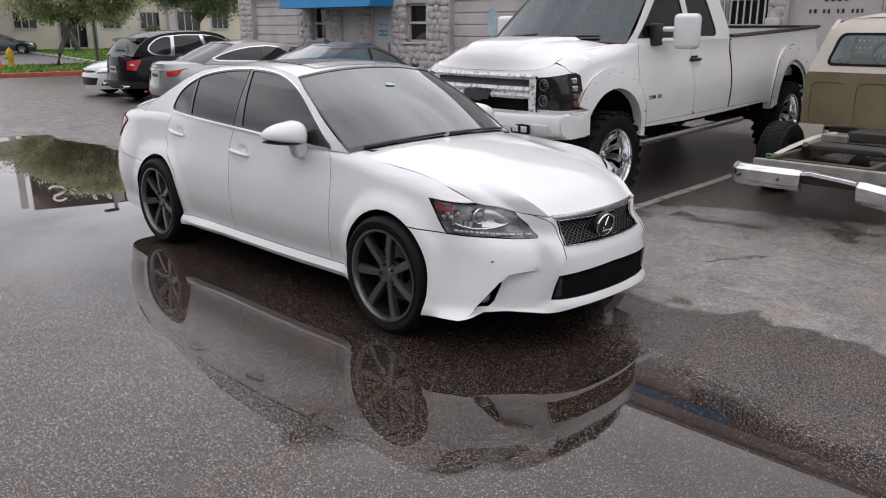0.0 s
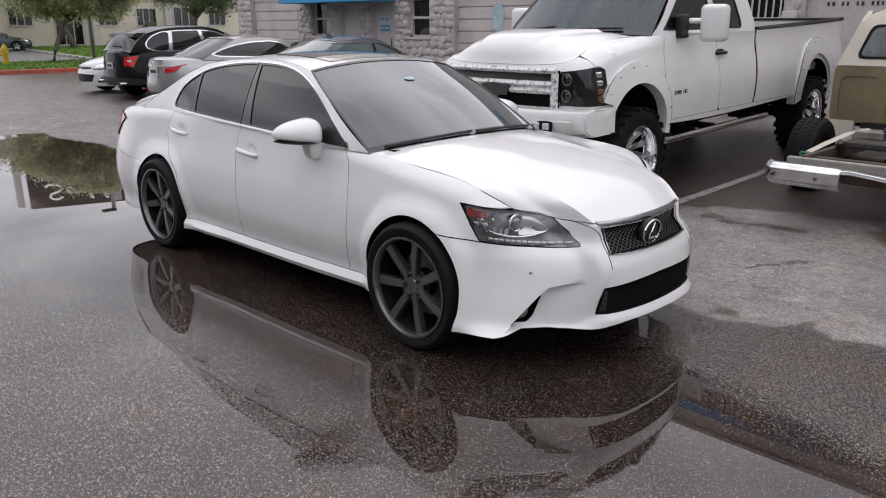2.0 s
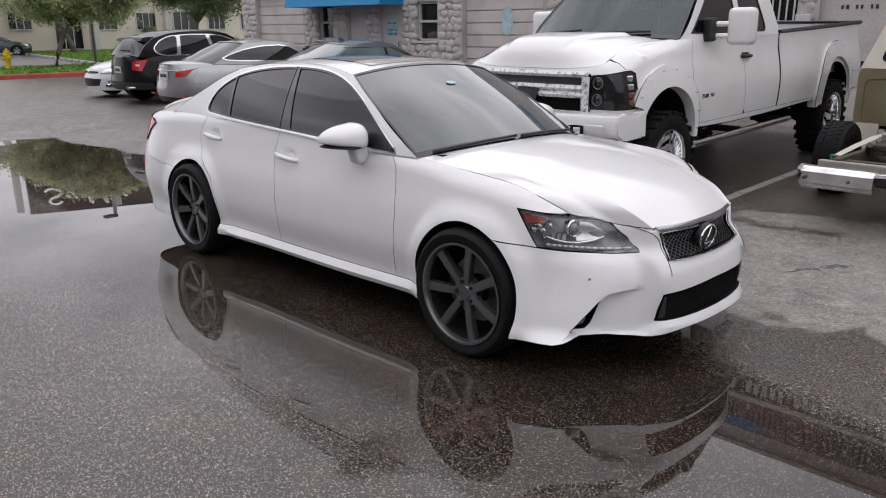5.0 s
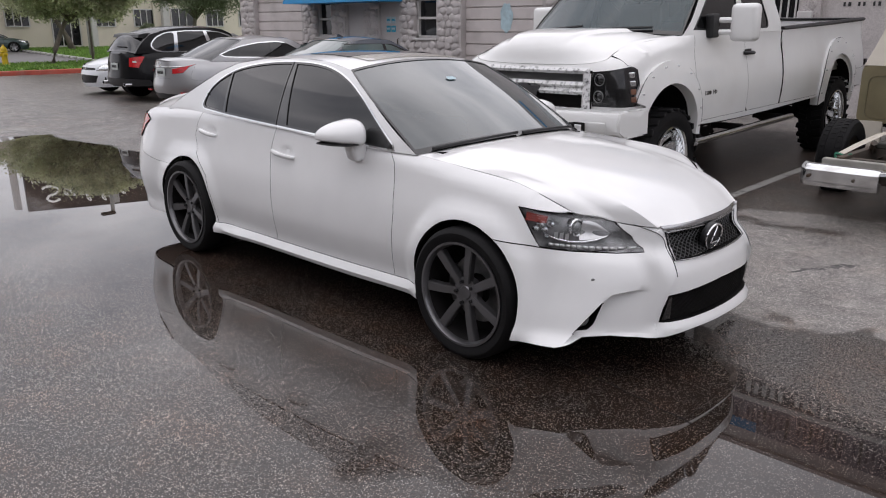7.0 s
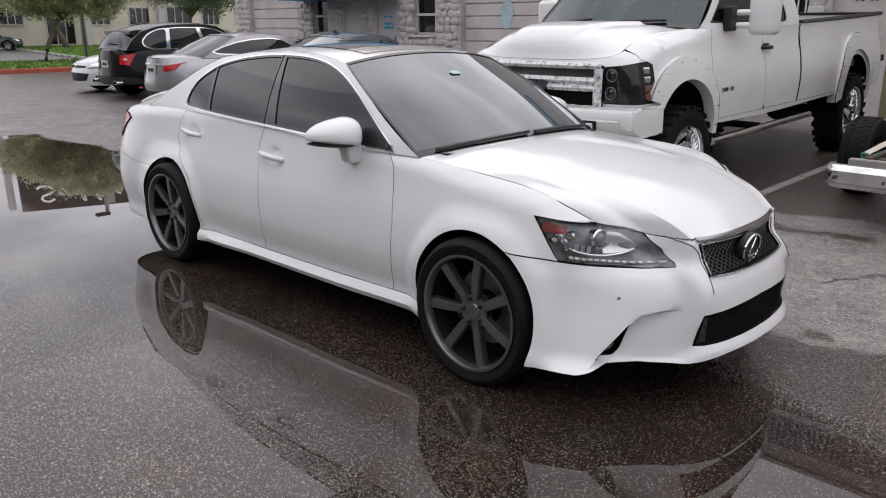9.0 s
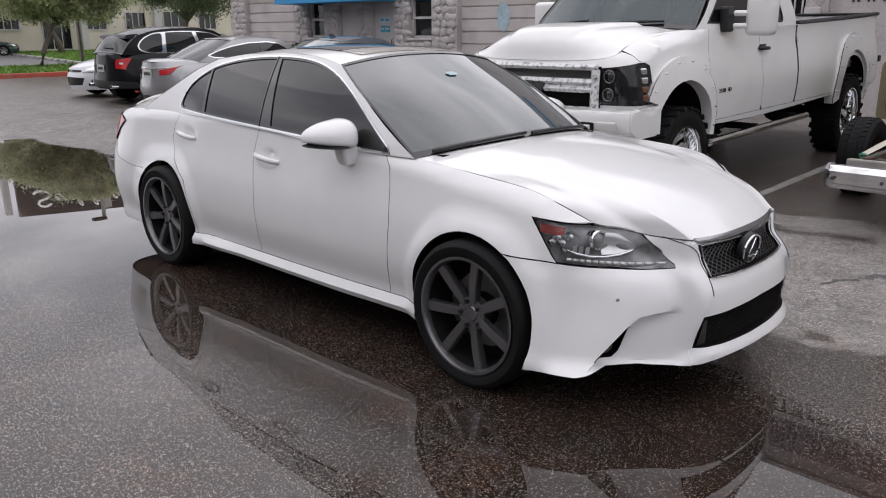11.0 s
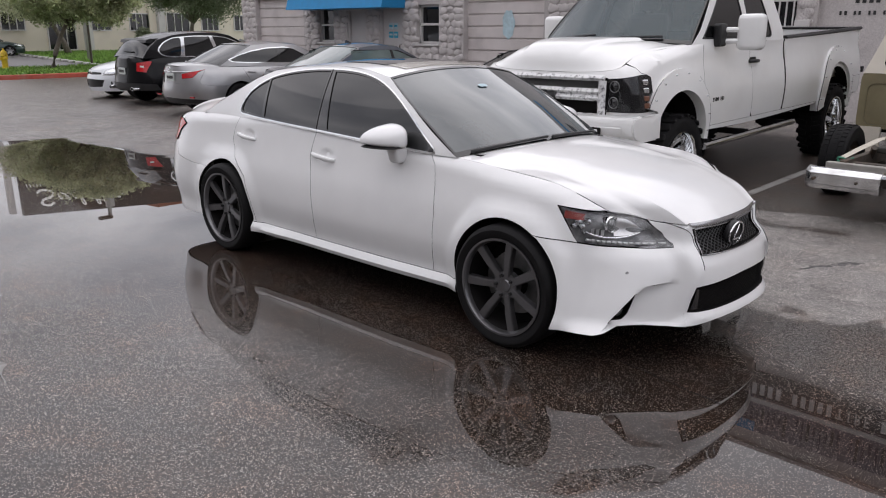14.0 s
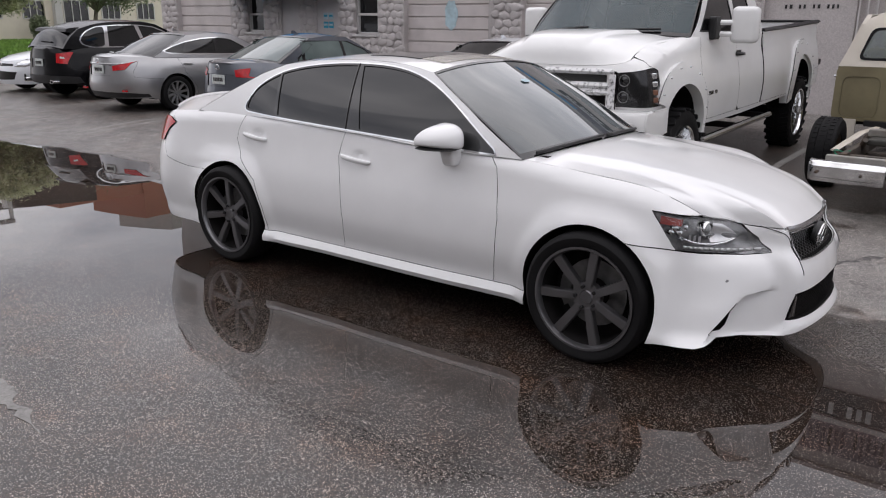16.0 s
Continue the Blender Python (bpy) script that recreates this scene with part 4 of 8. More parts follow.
def tree(x, y, z, trunk, crown, count, mat, label, seed, lean=(0, 0)):
    """trunk: radius and height; crown: centre height, radius across, radius up."""
    rnd = np.random.RandomState(seed)
    t = thing("tree", pose(x, y, z), label, "tree", "street trees")
    bm = bmesh.new()
    r, h = trunk
    top = Vector((lean[0], lean[1], h))
    tube(bm, [(0, 0, -0.05), (lean[0] * 0.15, lean[1] * 0.2, h * 0.3), (lean[0] * 0.5, lean[1] * 0.55, h * 0.65), top], [r * 1.4, r, r * 0.85, r * 0.7], 10)
    cz, ra, rz = crown
    centre = Vector((lean[0] * 1.3, lean[1] * 1.3, cz))
    tips = []
    for k in range(14):
        a, e = rnd.uniform(0, 2 * math.pi), rnd.uniform(-0.35, 1.0)
        d = Vector((math.cos(a) * ra * math.sqrt(1 - 0.6 * e * e), math.sin(a) * ra * math.sqrt(1 - 0.6 * e * e), e * rz)) * rnd.uniform(0.55, 0.85)
        end = centre + d
        midp = top.lerp(end, 0.45) + Vector(rnd.normal(0, 0.12, 3))
        tube(bm, [top - Vector((0, 0, 0.3)), midp, end], [r * 0.5, r * 0.28, r * 0.08], 6)
        tips += [end, midp.lerp(end, 0.5)]
    part("trunk", bm, BARK, t, "", True)
    clumps = tips + [centre + Vector(rnd.normal(0, 1, 3) * np.array([ra, ra, rz]) * 0.42) for _ in range(14)]
    for _ in range(56):
        d = rnd.normal(0, 1, 3)
        d /= np.linalg.norm(d)
        clumps.append(centre + Vector(d * np.array([ra, ra, rz]) * rnd.uniform(0.55, 0.95)))
    V, F = [], []
    for _ in range(count):
        c = clumps[rnd.randint(len(clumps))]
        off = rnd.normal(0, 1, 3) * np.array([ra, ra, rz]) * 0.125
        p = np.array(c) + off
        a, b = rnd.normal(0, 1, 3), rnd.normal(0, 1, 3)
        a /= np.linalg.norm(a)
        b = b - a * b.dot(a)
        b /= np.linalg.norm(b)
        s = rnd.uniform(0.045, 0.105)
        i = len(V)
        V += [tuple(p - a * s), tuple(p + b * s * 0.42), tuple(p + a * s), tuple(p - b * s * 0.42)]
        F.append((i, i + 1, i + 2, i + 3))
    me = bpy.data.meshes.new("crown")
    me.from_pydata(V, [], F)
    me.materials.append(mat)
    ob = new("crown", me)
    ob.parent = t
    return t


tree(-30.6, 8.5, 0.14, (0.10, 2.0), (2.92, 2.6, 1.25), 72000, LEAF, "silver-green street tree with a leaning trunk", 1, (0.1, 0.85))
tree(-51.5, 17.2, 0.15, (0.17, 2.4), (4.5, 4.0, 2.4), 40000, LEAF, "silver-green tree with a thin leaning trunk", 2, (-0.2, -1.1))
tree(-39.0, 19.3, 0.15, (0.13, 2.2), (3.9, 3.2, 1.95), 48000, LEAF_DARK, "dark green tree in front of the offices", 3, (0.2, 0.2))
tree(-56.0, 9.0, 0.1, (0.2, 2.0), (3.5, 3.6, 1.8), 24000, LEAF_DARK, "dark green tree beyond the street", 5)
cone = thing("traffic_cone", pose(-29.6, 5.98, 0.14), "orange traffic cone on the verge", "traffic cone")
CONE = material("orange_cone", (0.55, 0.10, 0.02), 0.5, vary=0.1)
part("cone", lathe(bmesh.new(), [(0.15, 0.03), (0.13, 0.05), (0.035, 0.70), (0.0, 0.71)], 20, "z"), CONE, cone, "", True, 40)
part("base", boxed(-0.18, 0.18, -0.18, 0.18, 0.0, 0.035, bevel=0.01), CONE, cone)
shrub = thing("shrub", pose(-56.6, 25.0, 0.15), "small dark round shrub by the wall", "shrub")
rnd = np.random.RandomState(9)
V, F = [], []
for _ in range(2500):
    d = rnd.normal(0, 1, 3)
    p = d / np.linalg.norm(d) * rnd.uniform(0.3, 1.0) * np.array([0.7, 0.7, 0.9]) + np.array([0, 0, 0.9])
    a = rnd.normal(0, 0.07, (3, 3))
    i = len(V)
    V += [tuple(p + a[0]), tuple(p + a[1]), tuple(p + a[2])]
    F.append((i, i + 1, i + 2))
me = bpy.data.meshes.new("leaves")
me.from_pydata(V, [], F)
me.materials.append(LEAF_DARK)
ob = new("leaves", me)
ob.parent = shrub


# ---- cars ----
TREAD = {}


def wheel(parent, at, R, rim_r, width, out, style, mats, steer=0.0, turn=0.22):
    """A wheel as a part: tyre, rim, spokes and brake. out: +1 or -1, the side of the car (along y) that it faces."""
    rim_mat, tyre_mat = mats
    hub = new("wheel")
    hub.parent = parent
    hub.matrix_basis = Matrix.Translation(at) @ Matrix.Rotation(radians(steer), 4, "Z") @ Matrix.Diagonal((1, out, 1, 1))
    h = width / 2
    bm = lathe(bmesh.new(), [(rim_r * 0.98, h * 0.86), (rim_r + (R - rim_r) * 0.3, h * 0.98), (rim_r + (R - rim_r) * 0.62, h), (R * 0.965, h * 0.9),
                             (R * 0.992, h * 0.74), (R, h * 0.3), (R, -h * 0.3), (R * 0.992, -h * 0.74), (R * 0.965, -h * 0.9),
                             (rim_r + (R - rim_r) * 0.5, -h), (rim_r * 0.98, -h * 0.86)], 64, closed=True)
    part("tyre", bm, tyre_mat, hub, smooth=True, angle=35)
    if style == "mud":
        if "block" not in TREAD:
            TREAD["block"] = part("tread_block", boxed(-0.012, 0.014, -h * 0.42, h * 0.42, -R * 0.075, R * 0.075, bevel=0.006, seg=1), tyre_mat, hub).data
            first = hub.children[-1]
            bpy.data.objects.remove(first)
        blocks = 24
        for k in range(blocks):
            for side in (-1, 1):
                b = new("tread_block", TREAD["block"])
                b.parent = hub
                b.matrix_basis = Matrix.Rotation(-2 * math.pi * (k + (0.5 if side > 0 else 0)) / blocks, 4, "Y") @ Matrix.Translation((R, side * h * 0.60, 0)) @ Matrix.Rotation(radians(side * 14), 4, "X")
    lip = lathe(bmesh.new(), [(rim_r, h * 0.88), (rim_r * 1.01, h * 0.97), (rim_r * 0.965, h * 0.98), (rim_r * 0.935, h * 0.86), (rim_r * 0.925, h * 0.7), (rim_r, h * 0.7)], 64, closed=True)
    # barrel coloured dark for the shade behind the spokes, except on mud wheels
    part("barrel", lathe(bmesh.new(), [(rim_r * 0.925, h * 0.7), (rim_r * 0.9, h * 0.3), (rim_r * 0.88, -h * 0.9), (rim_r * 0.98, -h * 0.9), (rim_r * 0.98, h * 0.7)], 48, closed=True), rim_mat if style == "mud" else DARK, hub, smooth=True, angle=35)
    part("rim", lip, rim_mat, hub, smooth=True, angle=35)
    n = {"seven": 7, "mud": 12, "ten": 10, "five": 5, "steel": 0}[style]
    r0, r1 = rim_r * 0.2, rim_r * 0.945
    deep = {"seven": 0.62, "mud": -0.1, "ten": 0.5, "five": 0.5, "steel": 0.0}[style]
    bm = bmesh.new()
    for k in range(n):
        ang = 2 * math.pi * k / n + turn
        wide0, wide1 = (0.019, 0.0245) if style == "seven" else (0.024, 0.050) if style == "mud" else (0.018, 0.024) if style == "ten" else (0.05, 0.045)
        b = bmesh.new()
        lean = 0.7 if style == "mud" else 0.0
        pts = []
        for r, w, y in ((r0, wide0, h * deep), ((r0 + r1) / 2, (wide0 + wide1) / 2, h * (deep + 0.12)), (r1, wide1, h * 0.78 if style != "mud" else h * 0.4)):
            off = lean * (r - r0) * ((r - r0) / (r1 - r0)) ** 0.5
            pts.append([(r, y, -w + off), (r, y, w + off), (r, y - 0.035, w * 1.25 + off), (r, y - 0.035, -w * 1.25 + off)])
        rows = [[b.verts.new(p) for p in q] for q in pts]
        for A, B in zip(rows, rows[1:]):
            for i in range(4):
                b.faces.new((A[i], B[i], B[(i + 1) % 4], A[(i + 1) % 4]))
        b.faces.new(rows[0])
        b.faces.new(rows[-1][::-1])
        bmesh.ops.recalc_face_normals(b, faces=b.faces[:])
        bmesh.ops.bevel(b, geom=b.edges[:], offset=0.004, segments=2, affect="EDGES")
        b.transform(Matrix.Rotation(-ang, 4, "Y"))
        part("spoke", b, rim_mat, hub, smooth=True, angle=45)
    cap_y = h * deep
    part("hub", lathe(bmesh.new(), [(0.0, cap_y - 0.004), (rim_r * 0.12, cap_y - 0.002), (rim_r * 0.14, cap_y - 0.008), (rim_r * 0.2, cap_y - 0.006), (rim_r * 0.29, cap_y - 0.010), (rim_r * 0.27, cap_y - 0.06), (0.0, cap_y - 0.06)], 32), rim_mat, hub, smooth=True, angle=40)
    if style in ("seven", "mud", "steel"):
        nuts = 5 if style == "seven" else 8
        for k in range(nuts):
            ang = 2 * math.pi * (k + 0.5) / nuts
            rr = rim_r * 0.215
            b = lathe(bmesh.new(), [(0.0, 0.006), (0.009, 0.004), (0.011, -0.03), (0.0, -0.03)], 8)
            b.transform(Matrix.Translation((rr * math.cos(ang), cap_y + 0.008, rr * math.sin(ang))))
            part("lug_nut", b, GLOSS_BLACK if style == "seven" else CHROME, hub, smooth=True, angle=40)
    if style != "mud":
        part("brake_disc", lathe(bmesh.new(), [(rim_r * 0.3, -h * 0.25), (rim_r * 0.66, -h * 0.25), (rim_r * 0.66, -h * 0.4), (rim_r * 0.3, -h * 0.4)], 40, closed=True), DISC, hub, smooth=True, angle=30)
        b = bmesh.new()
        prism(b, [(rim_r * 0.48 * math.cos(a), rim_r * 0.48 * math.sin(a)) for a in np.linspace(2.6, 3.7, 6)] +
              [(rim_r * 0.72 * math.cos(a), rim_r * 0.72 * math.sin(a)) for a in np.linspace(3.7, 2.6, 6)], lambda p, q, d: (p, -h * 0.12 - d, q), 0.07)
        part("brake_caliper", b, DISC, hub)
    part("wheel_back", lathe(bmesh.new(), [(0.0, -h * 0.5), (rim_r * 0.88, -h * 0.5), (rim_r * 0.88, -h * 0.6), (0.0, -h * 0.6)], 32), DARK, hub, smooth=True, angle=30)
    return hub


class Shell:
    """The surfaces of a car's body. x runs to its nose, y to its left, z up; its skirt is unrolled as (a, z), a from the nose's middle round its right side."""

    def __init__(s, xa, xb, nf, mf, nr, mr, wheel_z, nose_x, tail_x, xf, xr, prof, plan, zsh, fillet, fill_plan, roof_z, rail_y, house_out, house_bow, bottom):
        s.xa, s.xb, s.nf, s.mf, s.nr, s.mr, s.wheel_z = xa, xb, nf, mf, nr, mr, wheel_z
        s.nose_x, s.tail_x, s.xf, s.xr, s.prof, s.plan, s.zsh = nose_x, tail_x, xf, xr, prof, plan, zsh
        s.fillet, s.fill_plan, s.roof_z, s.rail_y = fillet, fill_plan, roof_z, rail_y
        s.house_out, s.house_bow, s.bottom = house_out, house_bow, bottom
        s.dents = []
        s.Lf, s.Lr = 1.35, 1.2
        s.La = s.Lf + s.xa - s.xb
        s.Lt = s.La + s.Lr

    def shoulder(s, x):
        return line(s.zsh, x)

    def width(s, x, z):
        zs = s.shoulder(x)
        w = line(s.prof, z) * line(s.plan, x)
        dz, dy = s.fillet
        dy = dy * line(s.fill_plan, x)
        k = (z - (zs - dz)) / dz
        if k > 0:
            w -= dy * (1 - math.sqrt(max(0.0, 1 - min(k, 0.985) ** 2)))
        return w

    def skirt(s, a, z):
        side = -1 if a >= 0 else 1
        a = abs(a)
        if a < s.Lf:
            th = max(0.0, a / s.Lf) * math.pi / 2
            x = s.xa + (line(s.xf, z) - s.xa) * math.cos(th) ** (2 / s.nf)
            y = s.width(x, z) * math.sin(th) ** (2 / s.mf)
        elif a <= s.La:
            x = s.xa - (a - s.Lf)
            y = s.width(x, z)
        else:
            th = max(0.0, (s.Lt - a) / s.Lr) * math.pi / 2
            x = s.xb + (line(s.xr, z) - s.xb) * max(0.0, math.cos(th)) ** (2 / s.nr)
            y = s.width(x, z) * math.sin(th) ** (2 / s.mr)
        p = Vector((x, side * y, z))
        for dent in s.dents:
            p += dent(x, abs(y), z) * Vector((1, side, 1))
        return p

    def sx(s, x, z):
        if x > s.xa:
            c = min(1.0, (x - s.xa) / (line(s.xf, z) - s.xa))
            return (math.acos(c ** (s.nf / 2)) * s.Lf * 2 / math.pi, z)
        if x >= s.xb:
            return (s.Lf + s.xa - x, z)
        c = min(1.0, (x - s.xb) / (line(s.xr, z) - s.xb))
        return (s.Lt - math.acos(c ** (s.nr / 2)) * s.Lr * 2 / math.pi, z)

    def sy(s, y, z):
        q = 1.0
        x = line(s.xf, z)
        for _ in range(6):
            q = min(1.0, abs(y) / s.width(x, z))
            th = math.asin(q ** (s.mf / 2))
            x = s.xa + (line(s.xf, z) - s.xa) * math.cos(th) ** (2 / s.nf)
        return (th * s.Lf * 2 / math.pi, z)

    def ry(s, y, z):
        x = line(s.xr, z)
        for _ in range(6):
            q = min(1.0, abs(y) / s.width(x, z))
            th = math.asin(q ** (s.mr / 2))
            x = s.xb + (line(s.xr, z) - s.xb) * max(0.0, math.cos(th)) ** (2 / s.nr)
        return (s.Lt - th * s.Lr * 2 / math.pi, z)

    def house(s, x, z):
        """The side of the greenhouse, the car's right."""
        zb = s.shoulder(x)
        k = (z - zb) / (s.roof_z - zb)
        y0 = s.width(x, zb) + s.house_out
        return Vector((x, -(y0 + (s.rail_y - y0) * k + s.house_bow * k * (1 - k)), z))

    def arch(s, wx, r, a0, a1, n=24, squash=1.0):
        return [s.sx(wx + r * math.cos(radians(a0 + (a1 - a0) * i / n)) * squash, s.wheel_z + r * math.sin(radians(a0 + (a1 - a0) * i / n))) for i in range(n + 1)]

    def sill(s, x):
        return line(s.bottom, x)


def ruled(E, C, power=2.0):
    """A surface across the car between the edge curve E(v), on its right, and the middle curve C(v)."""
    def fn(u, v):
        e, c = E(v), C(v)
        k = abs(u) ** power
        return Vector((c.x + (e.x - c.x) * k, -abs(e.y) * u, c.z + (e.z - c.z) * k))
    return fn


def grid_part(name, fn, nu, nv, mat, parent, label="", u0=-1.0, u1=1.0, v0=0.0, v1=1.0, lift=0.0, lip=0.0, flip=False):
    bm = sheet(bmesh.new(), fn, nu, nv, u0, u1, v0, v1)
    bm.normal_update()
    if flip:
        bmesh.ops.reverse_faces(bm, faces=bm.faces[:])
        bm.normal_update()
    for v in bm.verts:
        v.co += v.normal * lift
    if lip:
        rim = [e for e in bm.edges if e.is_boundary]
        normal = {v: v.normal.copy() for e in rim for v in e.verts}
        got = bmesh.ops.extrude_edge_only(bm, edges=rim)
        ends = [v for v in got["geom"] if isinstance(v, bmesh.types.BMVert)]
        for v in ends:
            o = next(e.other_vert(v) for e in v.link_edges if e.other_vert(v) in normal)
            v.co -= normal[o] * lip
    return part(name, bm, mat, parent, label, True, 45)


def car_body(S, car, paint, o):
    """Panels, glass and lamps common to all cars. o: the layout of this one."""
    R = o["arch"]
    xF, xR = o["axles"]
    bot = S.sill
    wz = S.wheel_z

    def along(x0, x1, fz, n=12):
        return [S.sx(x0 + (x1 - x0) * i / n, fz(x0 + (x1 - x0) * i / n)) for i in range(n + 1)]

    front_ang = math.degrees(math.asin(max(-1, min(1, (bot(xF + R) - wz) / R))))
    seam_ang, rear_seam_ang = o.get("seam", 47), o.get("rear_seam", 122)
    # front: bumper, lamps, openings
    seam = [S.sx(*p) for p in o["front_seam"]]
    nose_low = [S.sy(y, line(o["lip"], y)) for y in np.linspace(0, o["lip"][-1][0], 12)]
    front = nose_low + S.arch(xF, R, front_ang, seam_ang, 14) + seam
    x_top = o["front_seam"][-1][0]
    top = [S.sx(x, S.shoulder(x)) for x in np.linspace(x_top, S.nose_x, 14)[1:]]
    top[-1] = (0.0, top[-1][1])
    half = front + top
    full = half + [(-a, z) for a, z in reversed(half[1:-1])]
    polys = [("front_bumper", full)]
    for name, pts in o["front_cuts"]:
        p = [S.sx(q[1], q[2]) if q[0] == "x" else S.sy(q[1], q[2]) for q in pts]
        if name == "front_bumper":
            polys += [(name, p), (name, [(-a, z) for a, z in p])]
        elif name.endswith("*"):
            polys.append((name[:-1], p[:] + [(-a, z) for a, z in reversed(p) if a > 1e-6]))
        else:
            polys.append((name + "_r", p))
            polys.append((name + "_l", [(-a, z) for a, z in p]))
    V, got = cut(polys, o.get("front_step", o.get("step", 0.035)))
    S.front_cut = (V, got)
    part("front_bumper", skin(V, got["front_bumper"], S.skirt, gap=0.0038, lip=o.get("front_lip", 0.02)), paint, car, smooth=True, angle=32)
    # side: fender, doors, quarter, sill
    sill_f, sill_r = xF - R * 0.985, xR + R * 0.985
    fend = list(reversed(seam))[:-1] + list(reversed(S.arch(xF, R, 180 + math.degrees(math.asin((wz - o["sill_z"]) / R)), seam_ang, 20)))
    d = o["doors"]  # cut lines as lists of (x, z) from the sill up, front to rear

    def cutline(i):
        return [S.sx(x, z if z is not None else S.shoulder(x)) for x, z in d[i]]

    polys = [("front_fender", fend + cutline(0) + along(d[0][-1][0], x_top, S.shoulder))]
    names = ["front_door", "rear_door"][:len(d) - 1]
    for i, n in enumerate(names):
        polys.append((n, cutline(i) + along(d[i][-1][0], d[i + 1][-1][0], S.shoulder) + list(reversed(cutline(i + 1)))))
    rear_seam = [S.sx(*p) for p in o["rear_seam_line"]]
    quarter = cutline(-1) + along(d[-1][-1][0], o["rear_seam_line"][-1][0], S.shoulder, 16) + list(reversed(rear_seam)) + \
        S.arch(xR, R, rear_seam_ang, -math.degrees(math.asin((wz - o["sill_z"]) / R)), 20)
    polys.append(("rear_quarter", quarter))
    lower = along(sill_f, sill_r, lambda x: o["sill_z"]) + along(sill_r, sill_f, bot)
    polys.append(("sill", lower))
    if "sill_band" in o:
        z_low, z_high = o["sill_band"]
        polys.append(("sill", along(sill_f - 0.012, sill_r + 0.012, lambda x: z_high, 40) + along(sill_r + 0.012, sill_f - 0.012, lambda x: z_low, 40)))
    for n, x, z, rx, rz in o.get("cups", ()):
        for q in (1.0, 0.75, 0.4):
            polys.append((n, [S.sx(x + q * rx * math.cos(w), z + q * rz * math.sin(w)) for w in np.linspace(0, 2 * math.pi, 20, endpoint=False)]))
    V, got = cut(polys, o.get("step", 0.035))
    for n in got:
        bm = skin(V, got[n], S.skirt, gap=0.0018, lip=0.02)
        pair(n, bm, o.get("trim_sill", paint) if n == "sill" else paint, car)
    # rear: bumper, boot lid, lamps
    low = [S.ry(y, line(o["rear_lip"], y)) for y in np.linspace(0, o["rear_lip"][-1][0], 10)]
    back_ang = 180 - math.degrees(math.asin(max(-1, min(1, (bot(xR - R) - wz) / R))))
    half = low + S.arch(xR, R, back_ang, rear_seam_ang, 14) + rear_seam + [S.sx(x, S.shoulder(x)) for x in np.linspace(o["rear_seam_line"][-1][0], S.tail_x, 12)[1:]]
    half[-1] = (S.Lt, half[-1][1])
    flipd = [(S.Lt - a, z) for a, z in half]
    full = flipd + [(-a, z) for a, z in reversed(flipd[1:-1])]
    polys = [("rear_bumper", full)]
    for name, pts in o["rear_cuts"]:
        p = [S.sx(q[1], q[2]) if q[0] == "x" else S.ry(q[1], q[2]) for q in pts]
        p = [(S.Lt - a, z) for a, z in p]
        if name.endswith("*"):
            polys.append((name[:-1], p + [(-a, z) for a, z in reversed(p) if a > 1e-6]))
        else:
            polys.append((name + "_r", p))
            polys.append((name + "_l", [(-a, z) for a, z in p]))
    V, got = cut(polys, o.get("step", 0.035))

    def tail(a, z):
        p = S.skirt(S.Lt - abs(a), z)
        return Vector((p.x, p.y if a >= 0 else -p.y, p.z))
    S.tail = tail
    for n in got:
        base = n[:-2] if n.endswith(("_r", "_l")) else n
        mat, lift, label = o["rear_mats"].get(base, (paint, 0.0, ""))
        part(base, skin(V, got[n], tail, lip=0.02, lift=lift), mat, car, label, True, 50)
    # greenhouse
    polys = [("roof_pillar", o["house"])]
    for n, p in o["windows"]:
        polys.append((n, p))
    V, got = cut(polys, o.get("step", 0.035))
    for n in got:
        if n == "roof_pillar":
            pair(n, skin(V, got[n], S.house, gap=0.0, lip=0.015), paint, car)
        elif n.startswith("trim"):
            pair("window_trim", skin(V, got[n], S.house, gap=0.0, lip=0.012, lift=0.002), o["trim_mats"][n], car)
        else:
            pair(n.split(".")[0], skin(V, got[n], S.house, gap=0.001, lip=0.006, lift=-0.004), o["glass"], car)
    # screens, roof, bonnet, boot
    A, Rr, Rl = o["a_pillar"], o["c_pillar"], o["rail"]

    def edge(pts):
        P = [S.house(x, z) for x, z in pts]
        return lambda v: poly_at(P, v)

    def mid(pts):
        P = [(x, 0, z) for x, z in pts]
        return lambda v: poly_at(P, v)
    S.screen = ruled(edge(A), mid(o["a_mid"]), 2.2)
    S.back = ruled(edge(Rr), mid(o["c_mid"]), 2.4)
    S.roof = ruled(edge(Rl), mid(o["roof_mid"]), 2.2)
    grid_part("windscreen", S.screen, 28, 16, o["screen_glass"], car, "", -0.988, 0.988, 0.02, 0.985, 0.002, 0.004)
    for fn, mat, back in ((S.screen, GLOSS_BLACK, False), (S.back, o.get("back_frame", GLOSS_BLACK), True)):
        e = 0.925 if back else 0.982
        for u0, u1, v0, v1, nu, nv in ((-1, -e, 0, 1, 3, 16), (e, 1, 0, 1, 3, 16), (-e, e, 0, 0.06 if back else o.get("screen_foot", 0.06), 24, 2), (-e, e, 0.955 if back else 0.975, 1, 24, 2)):
            grid_part("rear_window_frame" if back else "windscreen_frame", fn, nu, nv, mat, car, "", u0, u1, v0, v1, -0.002, 0, back)
    grid_part("rear_window", S.back, 24, 12, o["glass"], car, "", -0.92, 0.92, 0.05, 0.95, 0.003, 0.008, True)
    grid_part("roof", S.roof, 28, 28, paint, car, "", -1, 1, 0, 1, 0.0, 0.01)
